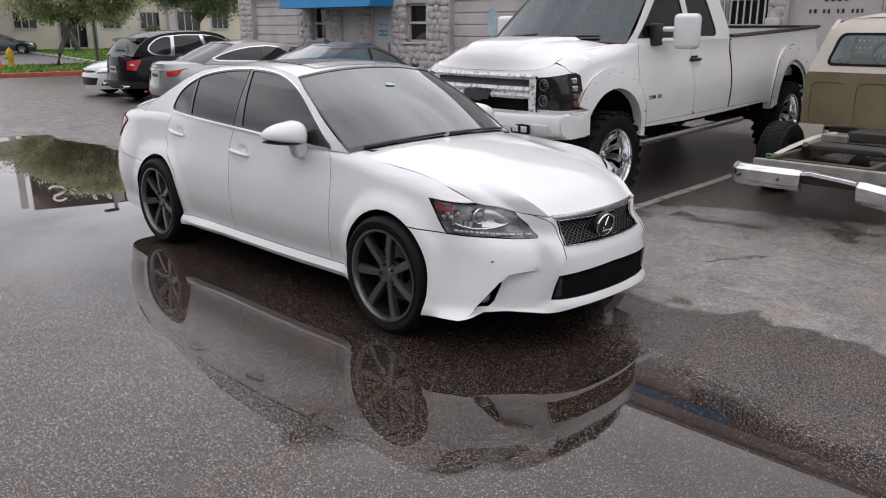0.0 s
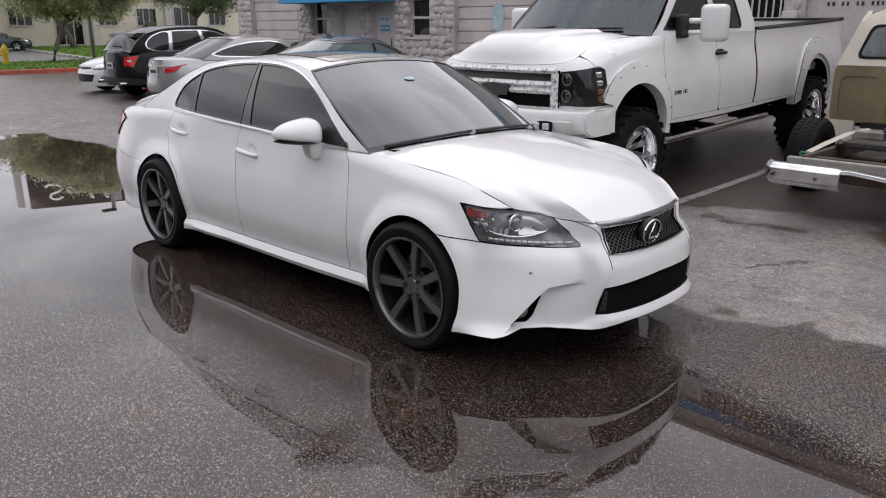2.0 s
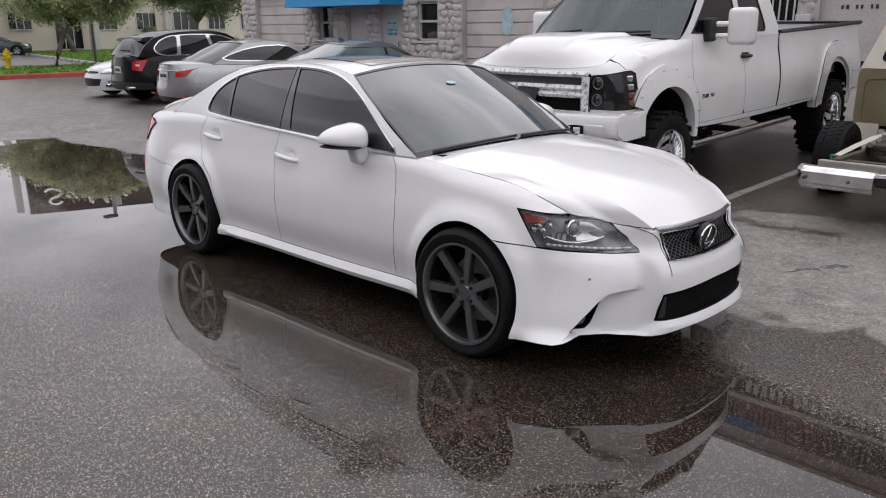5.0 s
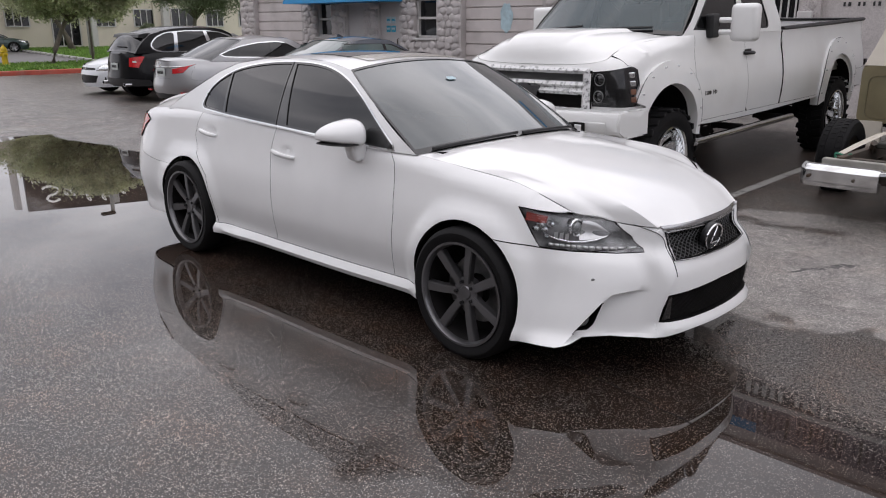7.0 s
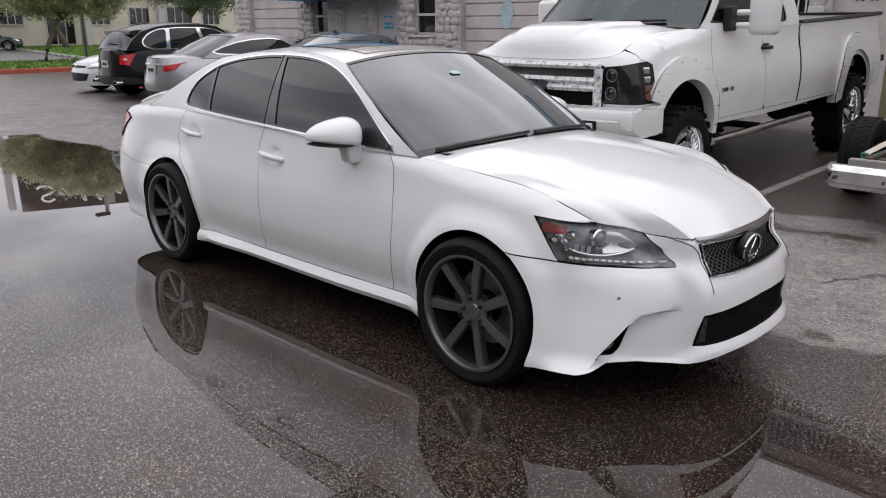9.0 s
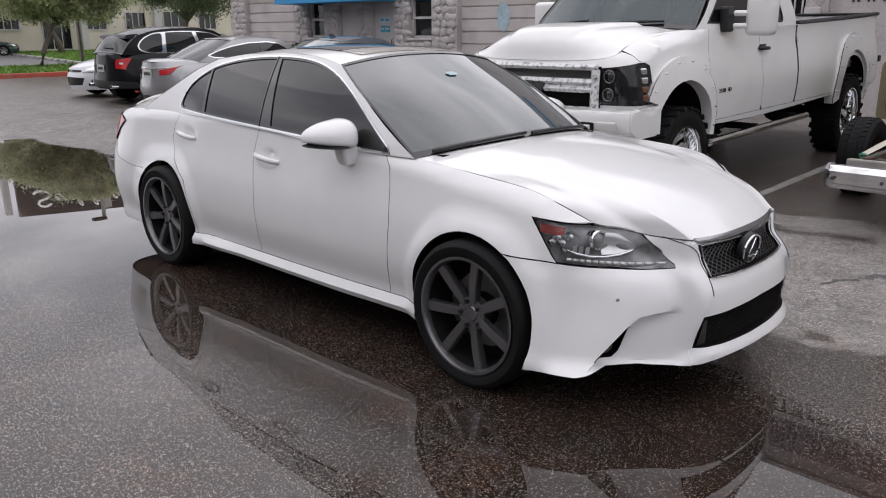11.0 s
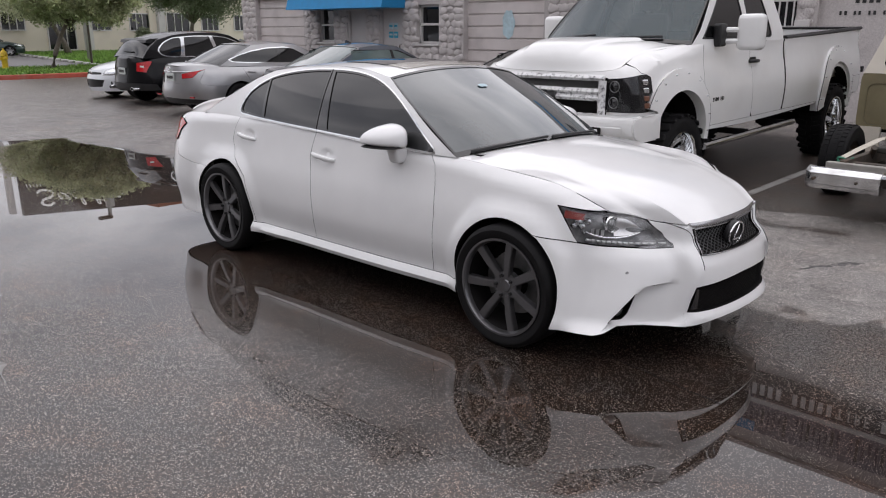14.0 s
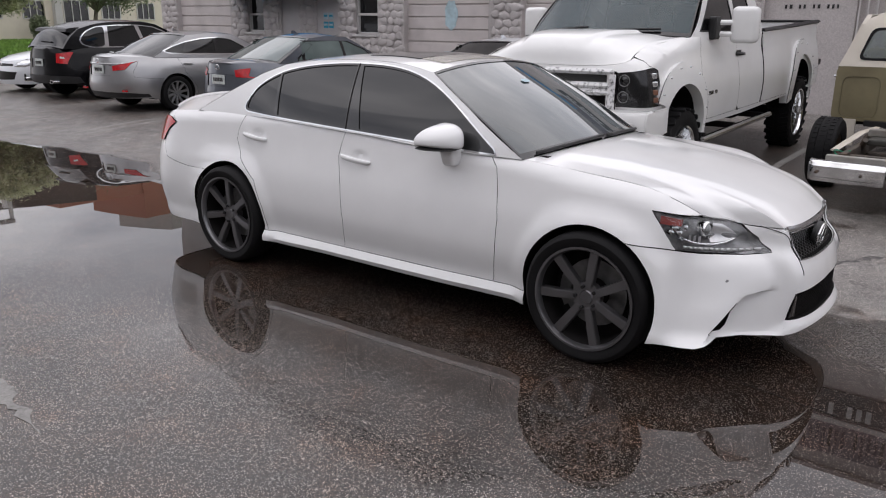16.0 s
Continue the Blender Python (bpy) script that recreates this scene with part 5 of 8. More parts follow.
    hood_e = [S.skirt(*S.sx(x, S.shoulder(x))) for x in o["hood_x"]]
    S.hood = ruled(lambda v: poly_at(hood_e, v), mid(o["hood_mid"]), o.get("hood_pow", 2.6))
    if o.get("hood_fit"):
        plain = S.hood
        rim = [S.skirt(*S.sx(x, S.shoulder(x))) for x in np.linspace(x_top, S.nose_x, 40)] + [S.skirt(0.0, S.shoulder(S.nose_x))]
        rim = sorted((abs(p.y), p.x, p.z) for p in rim)

        def fitted(u, v):
            """The bonnet, its front edge drawn on to the top of the nose."""
            p, q = plain(u, v), plain(u, 1.0)
            k = min(1.0, max(0.0, (v - 0.38) / 0.62))
            k = k * k * (3 - 2 * k)
            return p + Vector((line([(r[0], r[1]) for r in rim], abs(q.y)) - q.x, 0, line([(r[0], r[2]) for r in rim], abs(q.y)) - q.z)) * k
        S.hood = fitted
        if o.get("hood_crease"):
            def creased(u, v):
                """The bonnet with a ridge running from the screen's corners to the grille."""
                q = (abs(u) - (0.70 - 0.30 * v)) / 0.10
                drop = 0.0 if q < 0 else (min(q, 1.0) ** 2) * (3 - 2 * min(q, 1.0))
                return fitted(u, v) - Vector((0, 0, 0.006 * (drop - max(0.0, (abs(u) - 0.8) / 0.2) * (drop > 0)) * math.sin(math.pi * min(1.0, v * 1.1)) ** 0.6 if v < 0.9 else 0.0))
            S.hood = creased
    if o.get("hood_bulge"):
        flat = S.hood

        def bulged(u, v):
            """The bonnet with a raised middle between two long steps."""
            step = lambda q: (lambda c: c * c * (3 - 2 * c))(min(1.0, max(0.0, q)))
            return flat(u, v) + Vector((0, 0, o["hood_bulge"] * (step((0.56 - 0.10 * v - abs(u)) / 0.07) - 0.5 * step((abs(u) - 0.62) / 0.2) * step((0.97 - abs(u)) / 0.1)) * step((0.93 - v) / 0.25)))
        S.hood = bulged
    grid_part("bonnet", S.hood, 64 if o.get("hood_bulge") else 40, 36, paint, car, "", -0.995, 0.995, o.get("hood_start", 0.045), 1, 0.0, 0.02)
    grid_part("cowl", S.hood, 20, 3, BLACK_TRIM, car, "", -0.97, 0.97, -0.0, 0.05, -0.012)
    if o.get("boot_x"):
        boot_e = [S.skirt(*S.sx(x, S.shoulder(x))) for x in o["boot_x"]]
        S.boot = ruled(lambda v: poly_at(boot_e, v), mid(o["boot_mid"]), 3.0)
        grid_part("boot_lid", S.boot, 30, 16, paint, car, "", -1, 1, 0, 1, 0.0, 0.02, True)
    # dark inside of the body and the wheel houses
    bm = bmesh.new()
    f, r = xF - R * 1.02, xR + R * 1.02
    box(bm, r, f, -0.70 * o["half"], 0.70 * o["half"], o["sill_z"] - 0.06, S.shoulder(0) - 0.03)
    part("floor_pan", bm, DARK, car)
    for x0, x1 in ((f - 0.02, S.nose_x - o.get("clear_nose", 0.16)), (S.tail_x + 0.16, r + 0.02)):
        bm = boxed(x0, x1, -0.52 * o["half"], 0.52 * o["half"], o["sill_z"] - 0.02, min(S.shoulder(x0), S.shoulder(x1)) - 0.06)
        part("underbody", bm, DARK, car)
    for wx in (xF, xR):
        bm = bmesh.new()
        n = 20
        rows = []
        for i in range(n + 1):
            ang = radians(-15 + 210 * i / n)
            px, pz = wx + (R + 0.012) * math.cos(ang), wz + (R + 0.012) * math.sin(ang)
            y = S.width(min(max(px, S.xb), S.xa), min(pz, S.shoulder(px) - 0.08)) - (0.02 if S.xb < px < S.xa else 0.10)
            rows.append([bm.verts.new((px, -yy, pz)) for yy in (y, y - 0.32)])
        for a, b in zip(rows, rows[1:]):
            bm.faces.new((a[0], a[1], b[1], b[0]))
        pair("wheel_arch_liner", bm, DARK, car, "", True, 60)
    return V


def shape_mirror(c, s):
    """Tapers a mirror housing towards its outer end and sweeps it back."""
    k = (s[1] - c.y) / (2 * s[1])
    c.z *= 1.12 - 0.46 * k
    c.z -= 0.006 * k
    c.x -= 0.06 * k * k


def mirror_part(car, at, s=(0.10, 0.13, 0.085), mat=None, label=""):
    """A door mirror on the car's right and its twin: a rounded housing on a short foot."""
    bm = bmesh.new()
    bmesh.ops.create_uvsphere(bm, u_segments=24, v_segments=16, radius=1.0)
    for v in bm.verts:
        x, y, z = v.co
        k = lambda q, p: math.copysign(abs(q) ** p, q)
        v.co = Vector((k(x, 0.8) * s[0] * (1.0 if x > 0 else 0.35), k(y, 0.62 if y > 0 else 0.8) * s[1], k(z, 0.8 if z > 0 else 0.6) * s[2] * (1 if z > 0 else 0.50 + 0.26 * y)))
        shape_mirror(v.co, s)
        v.co += Vector(at)
    a = pair("mirror_housing", bm, mat, car, label)
    bm = boxed(-0.03, 0.07, s[1] * 0.22, s[1] * 1.0, -s[2] * 1.52, -s[2] * 0.40, bevel=0.022, seg=3)
    for v in bm.verts:
        low = (-v.co.z / s[2] - 0.4) / 1.12
        v.co.y += 0.035 * low * low
        v.co.x *= 1.0 - 0.25 * low
        v.co += Vector(at)
    pair("mirror_foot", bm, mat, car)
    bm = bmesh.new()
    bmesh.ops.create_uvsphere(bm, u_segments=20, v_segments=10, radius=1.0)
    for v in bm.verts:
        v.co = Vector((v.co.x * s[0] * (0.9 if v.co.x > 0 else 0.35), v.co.y * s[1] * 0.95 - 0.004, v.co.z * s[2] * 0.22 - s[2] * 0.42))
        shape_mirror(v.co, s)
        v.co += Vector(at)
    pair("mirror_underside", bm, BLACK_TRIM, car)


def handle_part(car, S, x, z, mat, size=1.0):
    p = S.skirt(*S.sx(x, z))
    bm = bmesh.new()
    pts = [Vector((x + dx * size, S.skirt(*S.sx(x + 0.09 * (1 if dx > 0 else -1) * size, z)).y - dy, z + dx * size * -0.10)) for dx, dy in ((-0.095, 0.004), (-0.075, 0.022), (-0.03, 0.032), (0.03, 0.032), (0.07, 0.022), (0.09, 0.006))]
    tube(bm, pts, [0.010, 0.014, 0.016, 0.016, 0.014, 0.010], 10, flat=0.8 * size)
    return pair("door_handle", bm, mat, car)


def white_sedan():
    car = thing("sedan", pose(0, 0.042, 0), "pearl white four-door sedan with dark tinted windows on wet asphalt", "car")
    S = Shell(xa=1.12, xb=-1.52, nf=3.3, mf=2.4, nr=5.0, mr=5.5, wheel_z=0.345, nose_x=2.255, tail_x=-2.45,
              xf=[(0.13, 2.29), (0.21, 2.35), (0.39, 2.364), (0.52, 2.348), (0.59, 2.312), (0.65, 2.262), (0.74, 2.252), (0.84, 2.23)],
              xr=[(0.15, -2.41), (0.3, -2.50), (0.55, -2.525), (0.8, -2.51), (1.0, -2.455)],
              prof=[(0.12, 0.80), (0.22, 0.858), (0.30, 0.853), (0.40, 0.870), (0.5, 0.882), (0.6, 0.878), (0.7, 0.863), (0.8, 0.836), (0.9, 0.809), (1.06, 0.775)],
              plan=[(-2.45, 1.012), (-2.2, 1.015), (-1.95, 1.006), (-1.43, 0.985), (-0.9, 1.0), (-0.2, 1.0), (0.4, 0.99), (0.8, 0.97), (1.0, 0.965), (1.42, 1.01), (1.8, 1.03), (2.3, 1.0)],
              zsh=[(-2.44, 0.981), (-2.24, 1.016), (-1.64, 1.056), (-1.02, 1.057), (-0.12, 1.027), (0.67, 0.986), (0.97, 0.979), (1.28, 0.957), (1.62, 0.926), (1.758, 0.887), (1.853, 0.845), (1.935, 0.801), (2.045, 0.783), (2.107, 0.759), (2.19, 0.743), (2.255, 0.738)],
              fillet=(0.07, 0.05), fill_plan=[(-2.4, 1.3), (-1.5, 0.8), (-1.0, 0.2), (0.6, 0.2), (1.0, 1.0), (1.7, 1.6), (2.2, 1.2)],
              roof_z=1.44, rail_y=0.565, house_out=0.012, house_bow=0.07,
              bottom=[(-2.4, 0.22), (-1.1, 0.218), (1.0, 0.214), (1.3, 0.214), (1.79, 0.208), (2.0, 0.20)])
    ease = lambda q: (lambda c: c * c * (3 - 2 * c))(min(1.0, max(0.0, q)))
    spine = [(0.25, 0.488), (0.33, 0.480), (0.44, 0.452), (0.50, 0.410), (0.53, 0.388), (0.60, 0.376), (0.66, 0.370), (0.72, 0.382), (0.76, 0.40)]

    def corner(x, y, z):
        """The bumper's lower corners, standing wide of the body, and the rolled lips round the wheels."""
        d = 0.125 * ease((0.56 - z) / 0.36) * ease((x - 1.52) / 0.42) * ease((y - 0.42) / 0.30) if x > 1.5 else 0.0
        for wx in (1.405, -1.431):
            r = math.hypot(x - wx, z - 0.345)
            if r < 0.56 and z > 0.20:
                d += 0.026 * ease((0.50 - r) / 0.11) * ease((0.86 - z) / 0.12)
        return Vector((0, d, 0))

    def brow(x, y, z):
        """The lamps, set back beside the raised edges of the grille."""
        if x < 1.75 or z < 0.6:
            return Vector()
        return Vector((-0.062 * ease((z - 0.60) / 0.09) * ease((y - 0.405) / 0.05) * ease((0.80 - y) / 0.28), 0, 0))

    def centre(x, y, z):
        """The middle of the nose, set back between two sharp edges."""
        if x < 1.95:
            return Vector()
        near = ease((z - 0.22) / 0.05) * ease((0.79 - z) / 0.04)
        d = 0.012 * ease((line(spine, z) - y) / 0.014) * near
        d -= 0.008 * near * ease(1 - (y - line(spine, z) - 0.014) / 0.13) * ease((y - line(spine, z) + 0.014) / 0.014)
        d -= line([(0.0, 0.0), (0.2, 0.003), (0.32, 0.009), (0.43, 0.010), (0.52, 0.006), (0.66, 0.0)], y) * near
        d -= 0.03 * ease((0.31 - z) / 0.05) * ease((0.55 - y) / 0.06)
        return Vector((-d, 0, 0))

    def pocket(x, y, z):
        """The recess round the fog light."""
        if x < 1.9 or z > 0.5 or y < 0.45:
            return Vector()
        ys, top = line([(0.19, 0.755), (0.251, 0.727), (0.34, 0.695), (0.424, 0.669), (0.462, 0.648)], z), 0.462 + (0.648 - y) * 0.2
        d = 0.055 * ease((ys - y) / 0.016) * ease((top - z) / 0.016) * ease((y - 0.49) / 0.17) * ease((z - 0.225) / 0.04)
        return Vector((-0.85 * d, -0.5 * d, 0))

    def cup(x, y, z):
        """The hollows behind the door handles."""
        d = 0.0
        for cx, cz in ((-0.205, 0.868), (-1.165, 0.915)):
            r = math.hypot((x - cx) / 0.085, (z - cz - 0.008) / 0.048)
            d += 0.017 * ease((1.0 - r) / 0.5) if r < 1 else 0.0
        return Vector((0, -d, 0))

    def skirt_flare(x, y, z):
        """The side sill, standing out below the doors and flicked out before the rear wheel."""
        if z > 0.5 or not -1.2 < x < 1.2:
            return Vector()
        d = line([(0.17, -0.01), (0.222, -0.004), (0.247, 0.010), (0.270, 0.0), (0.292, -0.013), (0.33, -0.013), (0.39, -0.006), (0.46, 0.0)], z) * ease((1.10 - abs(x)) / 0.22)
        d += 0.022 * ease((-0.45 - x) / 0.45) * ease((0.30 - z) / 0.03)
        return Vector((0, d, 0))
    def swept(x, y, z):
        """The nose falls away behind its two edges towards the wheels."""
        d = 0.055 * ease((x - 1.80) / 0.16) * ease((y - 0.42) / 0.12) * ease((z - 0.20) / 0.08)
        return Vector((-0.57 * d, -0.75 * d, -0.30 * d * ease((0.78 - z) / 0.1)))
    S.dents = [swept, corner, brow, centre, pocket, cup, skirt_flare]
    door_z = 0.292
    B = [(-0.321, door_z), (-0.293, 0.476), (-0.323, 0.69), (-0.375, 0.87), (-0.365, 0.94), (-0.337, None)]
    C = [(-1.02, door_z), (-1.045, 0.46), (-1.125, 0.63), (-1.30, 0.76), (-1.385, 0.88), (-1.375, 0.96), (-1.32, None)]
    A = [(0.806, door_z), (0.835, 0.48), (0.838, 0.66), (0.812, 0.82), (0.785, 0.93), (0.735, None)]
    grille = [("y", 0.0, 0.578), ("y", 0.20, 0.580), ("y", 0.354, 0.588), ("y", 0.340, 0.635), ("y", 0.338, 0.675), ("y", 0.352, 0.712), ("y", 0.27, 0.712), ("y", 0.10, 0.704), ("y", 0.0, 0.702)]
    lower = [("y", 0.0, 0.300), ("y", 0.40, 0.304), ("y", 0.452, 0.309), ("y", 0.440, 0.372), ("y", 0.418, 0.433), ("y", 0.0, 0.444)]
    lamp = [("x", 1.693, 0.832), ("x", 1.808, 0.822), ("x", 1.93, 0.802)] + [("x", x, S.shoulder(x) + 0.004) for x in np.linspace(1.94, 2.10, 9)] + [("x", 2.115, 0.752), ("y", 0.479, 0.70), ("y", 0.460, 0.647), ("y", 0.469, 0.636), ("y", 0.583, 0.640), ("x", 2.022, 0.650), ("x", 1.828, 0.660), ("x", 1.77, 0.737)]
    fog = [("y", 0.715, 0.284), ("y", 0.669, 0.424), ("y", 0.650, 0.423), ("y", 0.653, 0.315), ("y", 0.664, 0.290)]
    top = [(-1.365, 1.095), (-1.354, 1.133), (-1.332, 1.17), (-1.289, 1.231), (-1.176, 1.306), (-1.008, 1.37), (-0.709, 1.417), (-0.357, 1.433), (-0.051, 1.417), (0.174, 1.365), (0.38, 1.271), (0.585, 1.14), (0.772, 1.006), (0.834, 0.964)]
    low = [(-1.363, 1.07), (-1.279, 1.068), (-0.921, 1.053), (-0.118, 1.023), (0.833, 0.983)]
    opening = [(x, line(low, x)) for x in np.linspace(0.77, -1.30, 16)] + [(-1.333, 1.074), (-1.352, 1.086), (-1.362, 1.104)] + [(x, line(top, x)) for x in np.linspace(-1.352, 0.75, 30)]
    quarter = [(x, line(low, x) + 0.02) for x in np.linspace(-1.023, -1.296, 6)] + [(-1.326, 1.098), (-1.334, 1.113)] + [(x, line(top, x) - 0.02) for x in np.linspace(-1.318, -1.078, 8)]

    def pane(x0, x1, up, down, lean0=0.0, lean1=0.0):
        """A side window between two cut lines, set in from the frame; lean: how far a cut line runs forward on its way up."""
        P = [(x, line(low, x) + up) for x in np.linspace(x1, x0, 14)]
        P += [(x, line(top, x) - down) for x in np.linspace(x0 + lean0, x1 + lean1, 26) if line(top, x) - down > line(low, x) + up + 0.004]
        return P
    rim = lambda k: [("y", 0.733 - k, 0.243 + k), ("y", 0.695 - k, 0.34), ("y", 0.667 - k, 0.424), ("y", 0.646 - k, 0.464 - k), ("y", 0.56, 0.482 - k), ("y", 0.49, 0.48), ("y", 0.49, 0.268), ("y", 0.61, 0.272 + k), ("y", 0.69, 0.262 + k)]
    fin = lambda k: [("y", line(spine, z) - k, z) for z in np.linspace(0.27, 0.735, 12)] + [("y", 0.05, 0.735), ("y", 0.05, 0.27)]
    o = dict(arch=0.38, axles=(1.405, -1.431), half=0.91, lip=[(0, 0.252), (0.30, 0.250), (0.40, 0.240), (0.46, 0.236), (0.50, 0.243), (0.58, 0.256), (0.66, 0.256), (0.715, 0.248), (0.735, 0.228), (0.755, 0.214), (0.79, 0.214), (0.825, 0.220)],
             seam=59, front_seam=[(1.728, 0.665), (1.828, 0.660), (1.77, 0.737), (1.693, 0.832), (1.808, 0.822), (1.90, 0.8075), (1.934, 0.8012)],
             front_lip=0.005, clear_nose=0.36, front_step=0.022, cups=(("front_door", -0.205, 0.876, 0.09, 0.06), ("rear_door", -1.165, 0.923, 0.09, 0.06)),
             front_cuts=[("front_bumper", rim(0.0)), ("front_bumper", rim(0.016)), ("front_bumper", fin(0.0)), ("front_bumper", fin(0.014)), ("grille_opening*", grille), ("lower_opening*", lower), ("headlight", lamp), ("fog_opening", fog)],
             sill_z=door_z, sill_band=(0.247, 0.270), doors=[A, B, C], rear_seam=128, rear_seam_line=[(-1.883, 0.642), (-2.173, 0.685), (-2.233, 0.79), (-2.175, 0.888), (-2.09, 0.94), (-2.161, 0.981), (-2.161, 1.026)],
             rear_lip=[(0, 0.22), (0.6, 0.21), (0.80, 0.205)],
             rear_cuts=[("taillight", [("x", -2.098, 0.942), ("x", -2.17, 0.972), ("x", -2.26, 0.978), ("x", -2.37, 0.980), ("y", 0.60, 0.98), ("y", 0.40, 0.925), ("y", 0.40, 0.835), ("y", 0.66, 0.785), ("x", -2.41, 0.78), ("x", -2.245, 0.795), ("x", -2.185, 0.885)])],
             rear_mats={"taillight": (RED_LENS, 0.010, "red tail light lens")}, fuel=None,
             house=[(0.924, 0.979), (0.275, 0.991), (-0.118, 1.017), (-1.022, 1.047), (-1.883, 1.042), (-1.603, 1.175), (-1.261, 1.331), (-1.062, 1.397), (-0.762, 1.433), (-0.358, 1.449), (-0.053, 1.437), (0.203, 1.397), (0.511, 1.23)],
             windows=[("trim", opening), ("trim_b", inset(opening, 0.008)), ("trim_gap", pane(-0.340, -0.328, 0.006, 0.006, -0.062, -0.062)),
                      ("front_side_window", pane(-0.227, 0.712, 0.020, 0.020, -0.13)), ("rear_side_window", pane(-0.987, -0.350, 0.020, 0.020, -0.075, -0.06)),
                      ("quarter_window", quarter)],
             trim_mats={"trim": CHROME, "trim_b": GLOSS_BLACK, "trim_gap": DARK}, glass=TINT, screen_glass=SCREEN_GLASS, hood_start=0.004, screen_foot=0.05, hood_fit=True, hood_pow=2.1, hood_crease=True,
             a_pillar=[(0.924, 0.979), (0.511, 1.23), (0.203, 1.397)], a_mid=[(1.056, 1.028), (0.661, 1.245), (0.226, 1.45)],
             c_pillar=[(-1.883, 1.042), (-1.603, 1.175), (-1.261, 1.331), (-1.062, 1.397)], c_mid=[(-2.05, 1.063), (-1.666, 1.245), (-1.109, 1.429)],
             rail=[(-1.062, 1.397), (-0.762, 1.433), (-0.358, 1.449), (-0.053, 1.437), (0.203, 1.397)], roof_mid=[(-1.109, 1.429), (-0.654, 1.473), (-0.249, 1.48), (0.226, 1.45)],
             hood_x=[0.904, 1.281, 1.60, 1.76, 1.934], hood_mid=[(1.044, 1.026), (1.248, 1.010), (1.471, 0.984), (1.876, 0.913), (2.13, 0.828), (2.258, 0.738)],
             boot_x=[-1.86, -2.15, -2.38], boot_mid=[(-2.03, 1.063), (-2.273, 1.078), (-2.50, 1.083)], step=0.03)
    car_body(S, car, PEARL, o)
    V, got = S.front_cut
    # openings, with a mesh in each
    for n, deep in (("grille_opening", 0.035), ("lower_opening", 0.035)):
        bm = skin(V, got[n], lambda a, z: S.skirt(a, z) - Vector((deep, 0, 0)), gap=-0.004, lip=0)
        part("grille_backing", bm, DARK, car, smooth=True)
        bm = skin(V, got[n], S.skirt, gap=0.0, lip=0.05)
        bmesh.ops.delete(bm, geom=[f for f in bm.faces if len(f.verts) == 3], context="FACES")
        part("grille_frame", bm, GLOSS_BLACK, car, smooth=True, angle=30)
    def in_spindle(y, z, shape):
        return inside([(p[1] if i < len(shape) else -p[1], p[2]) for i, p in enumerate(shape + shape[::-1])], np.array([(y, z)]))[0]
    for shape, z0, z1, dy, dz in ((grille, 0.586, 0.745, 0.034, 0.0108), (lower, 0.30, 0.455, 0.040, 0.0120)):
        bm = bmesh.new()
        rows = int((z1 - z0) / dz) + 1
        for i in range(rows):
            z = z0 + i * dz
            for j in range(-24, 25):
                y = (j + 0.5 * (i % 2)) * dy
                if not in_spindle(y, z, shape):
                    continue
                for sgn in (-1, 1):
                    y2, z2 = y + sgn * dy / 2, z + dz
                    if not in_spindle(y2, z2, shape):
                        continue
                    p = S.skirt(*S.sy(y, z)) if y < 0 else S.skirt(*[-S.sy(y, z)[0], z])
                    q = S.skirt(*S.sy(y2, z2)) if y2 < 0 else S.skirt(*[-S.sy(y2, z2)[0], z2])
                    tube(bm, [p - Vector((0.012, 0, 0)), q - Vector((0.012, 0, 0))], 0.0024, 4)
        part("grille_mesh", bm, MESH_GREY if shape is grille else DARK, car)
    for sg in (1, -1):
        b = sheet(bmesh.new(), lambda u, w: S.skirt(S.sy(0.395 + (0.050 - 0.024 * w) * u, 0.316 + 0.106 * w)[0] * sg, 0.316 + 0.106 * w) + Vector((0.003 - 0.010 * (1 - u), 0, 0)), 4, 8, 0, 1)
        bmesh.ops.delete(b, geom=[f for f in b.faces if f.calc_center_median().z > 0.428], context="FACES")
        part("grille_end", b, GLOSS_BLACK, car, "black end piece of the lower grille", True)
    tray = lambda u, w: Vector((1.0 + (S.skirt(S.sy(0.70 * abs(u), 0.262)[0], 0.262).x - 1.05) * w, 0.70 * u, 0.262))
    b = sheet(bmesh.new(), tray, 16, 6, -1, 1, 0, 1)
    bmesh.ops.solidify(b, geom=b.faces[:], thickness=0.012)
    part("undertray", b, DARK, car)
    for k in (-1, 1):
        part("splash_guard", boxed(1.785, 1.800, min(k * 0.50, k * 0.775), max(k * 0.50, k * 0.775), 0.25, 0.56), DARK, car)
    # chrome line round the upper grille
    ring = [S.skirt(*S.sy(p[1], p[2])) for p in dense_front(grille)]
    ring2 = [Vector((p.x, -p.y, p.z)) for p in reversed(ring)]
    tube_bm = tube(bmesh.new(), [p + Vector((0.009, 0, 0.001)) for p in ring + ring2], 0.0035, 6)
    part("grille_surround", tube_bm, SATIN, car, "thin satin grille surround", True, 60)
    band_low = [(0.0, 0.7025), (0.1, 0.7045), (0.27, 0.7125), (0.35, 0.721), (0.40, 0.741)]

    def band(u, v):
        """The broad satin bar between grille and bonnet, tapering to its ends."""
        y = 0.40 * u
        z0 = line(band_low, abs(y))
        z1 = max(z0 + 0.001, 0.741 + 0.006 * abs(u) ** 2)
        z = z0 + (z1 - z0) * v
        a = S.sy(abs(y), z)[0]
        return S.skirt(a if y < 0 else -a, z) + Vector((0.007 + 0.010 * math.sin(math.pi * min(1.0, v * 0.9)) * (1 - abs(u) ** 4), 0, 0.001))
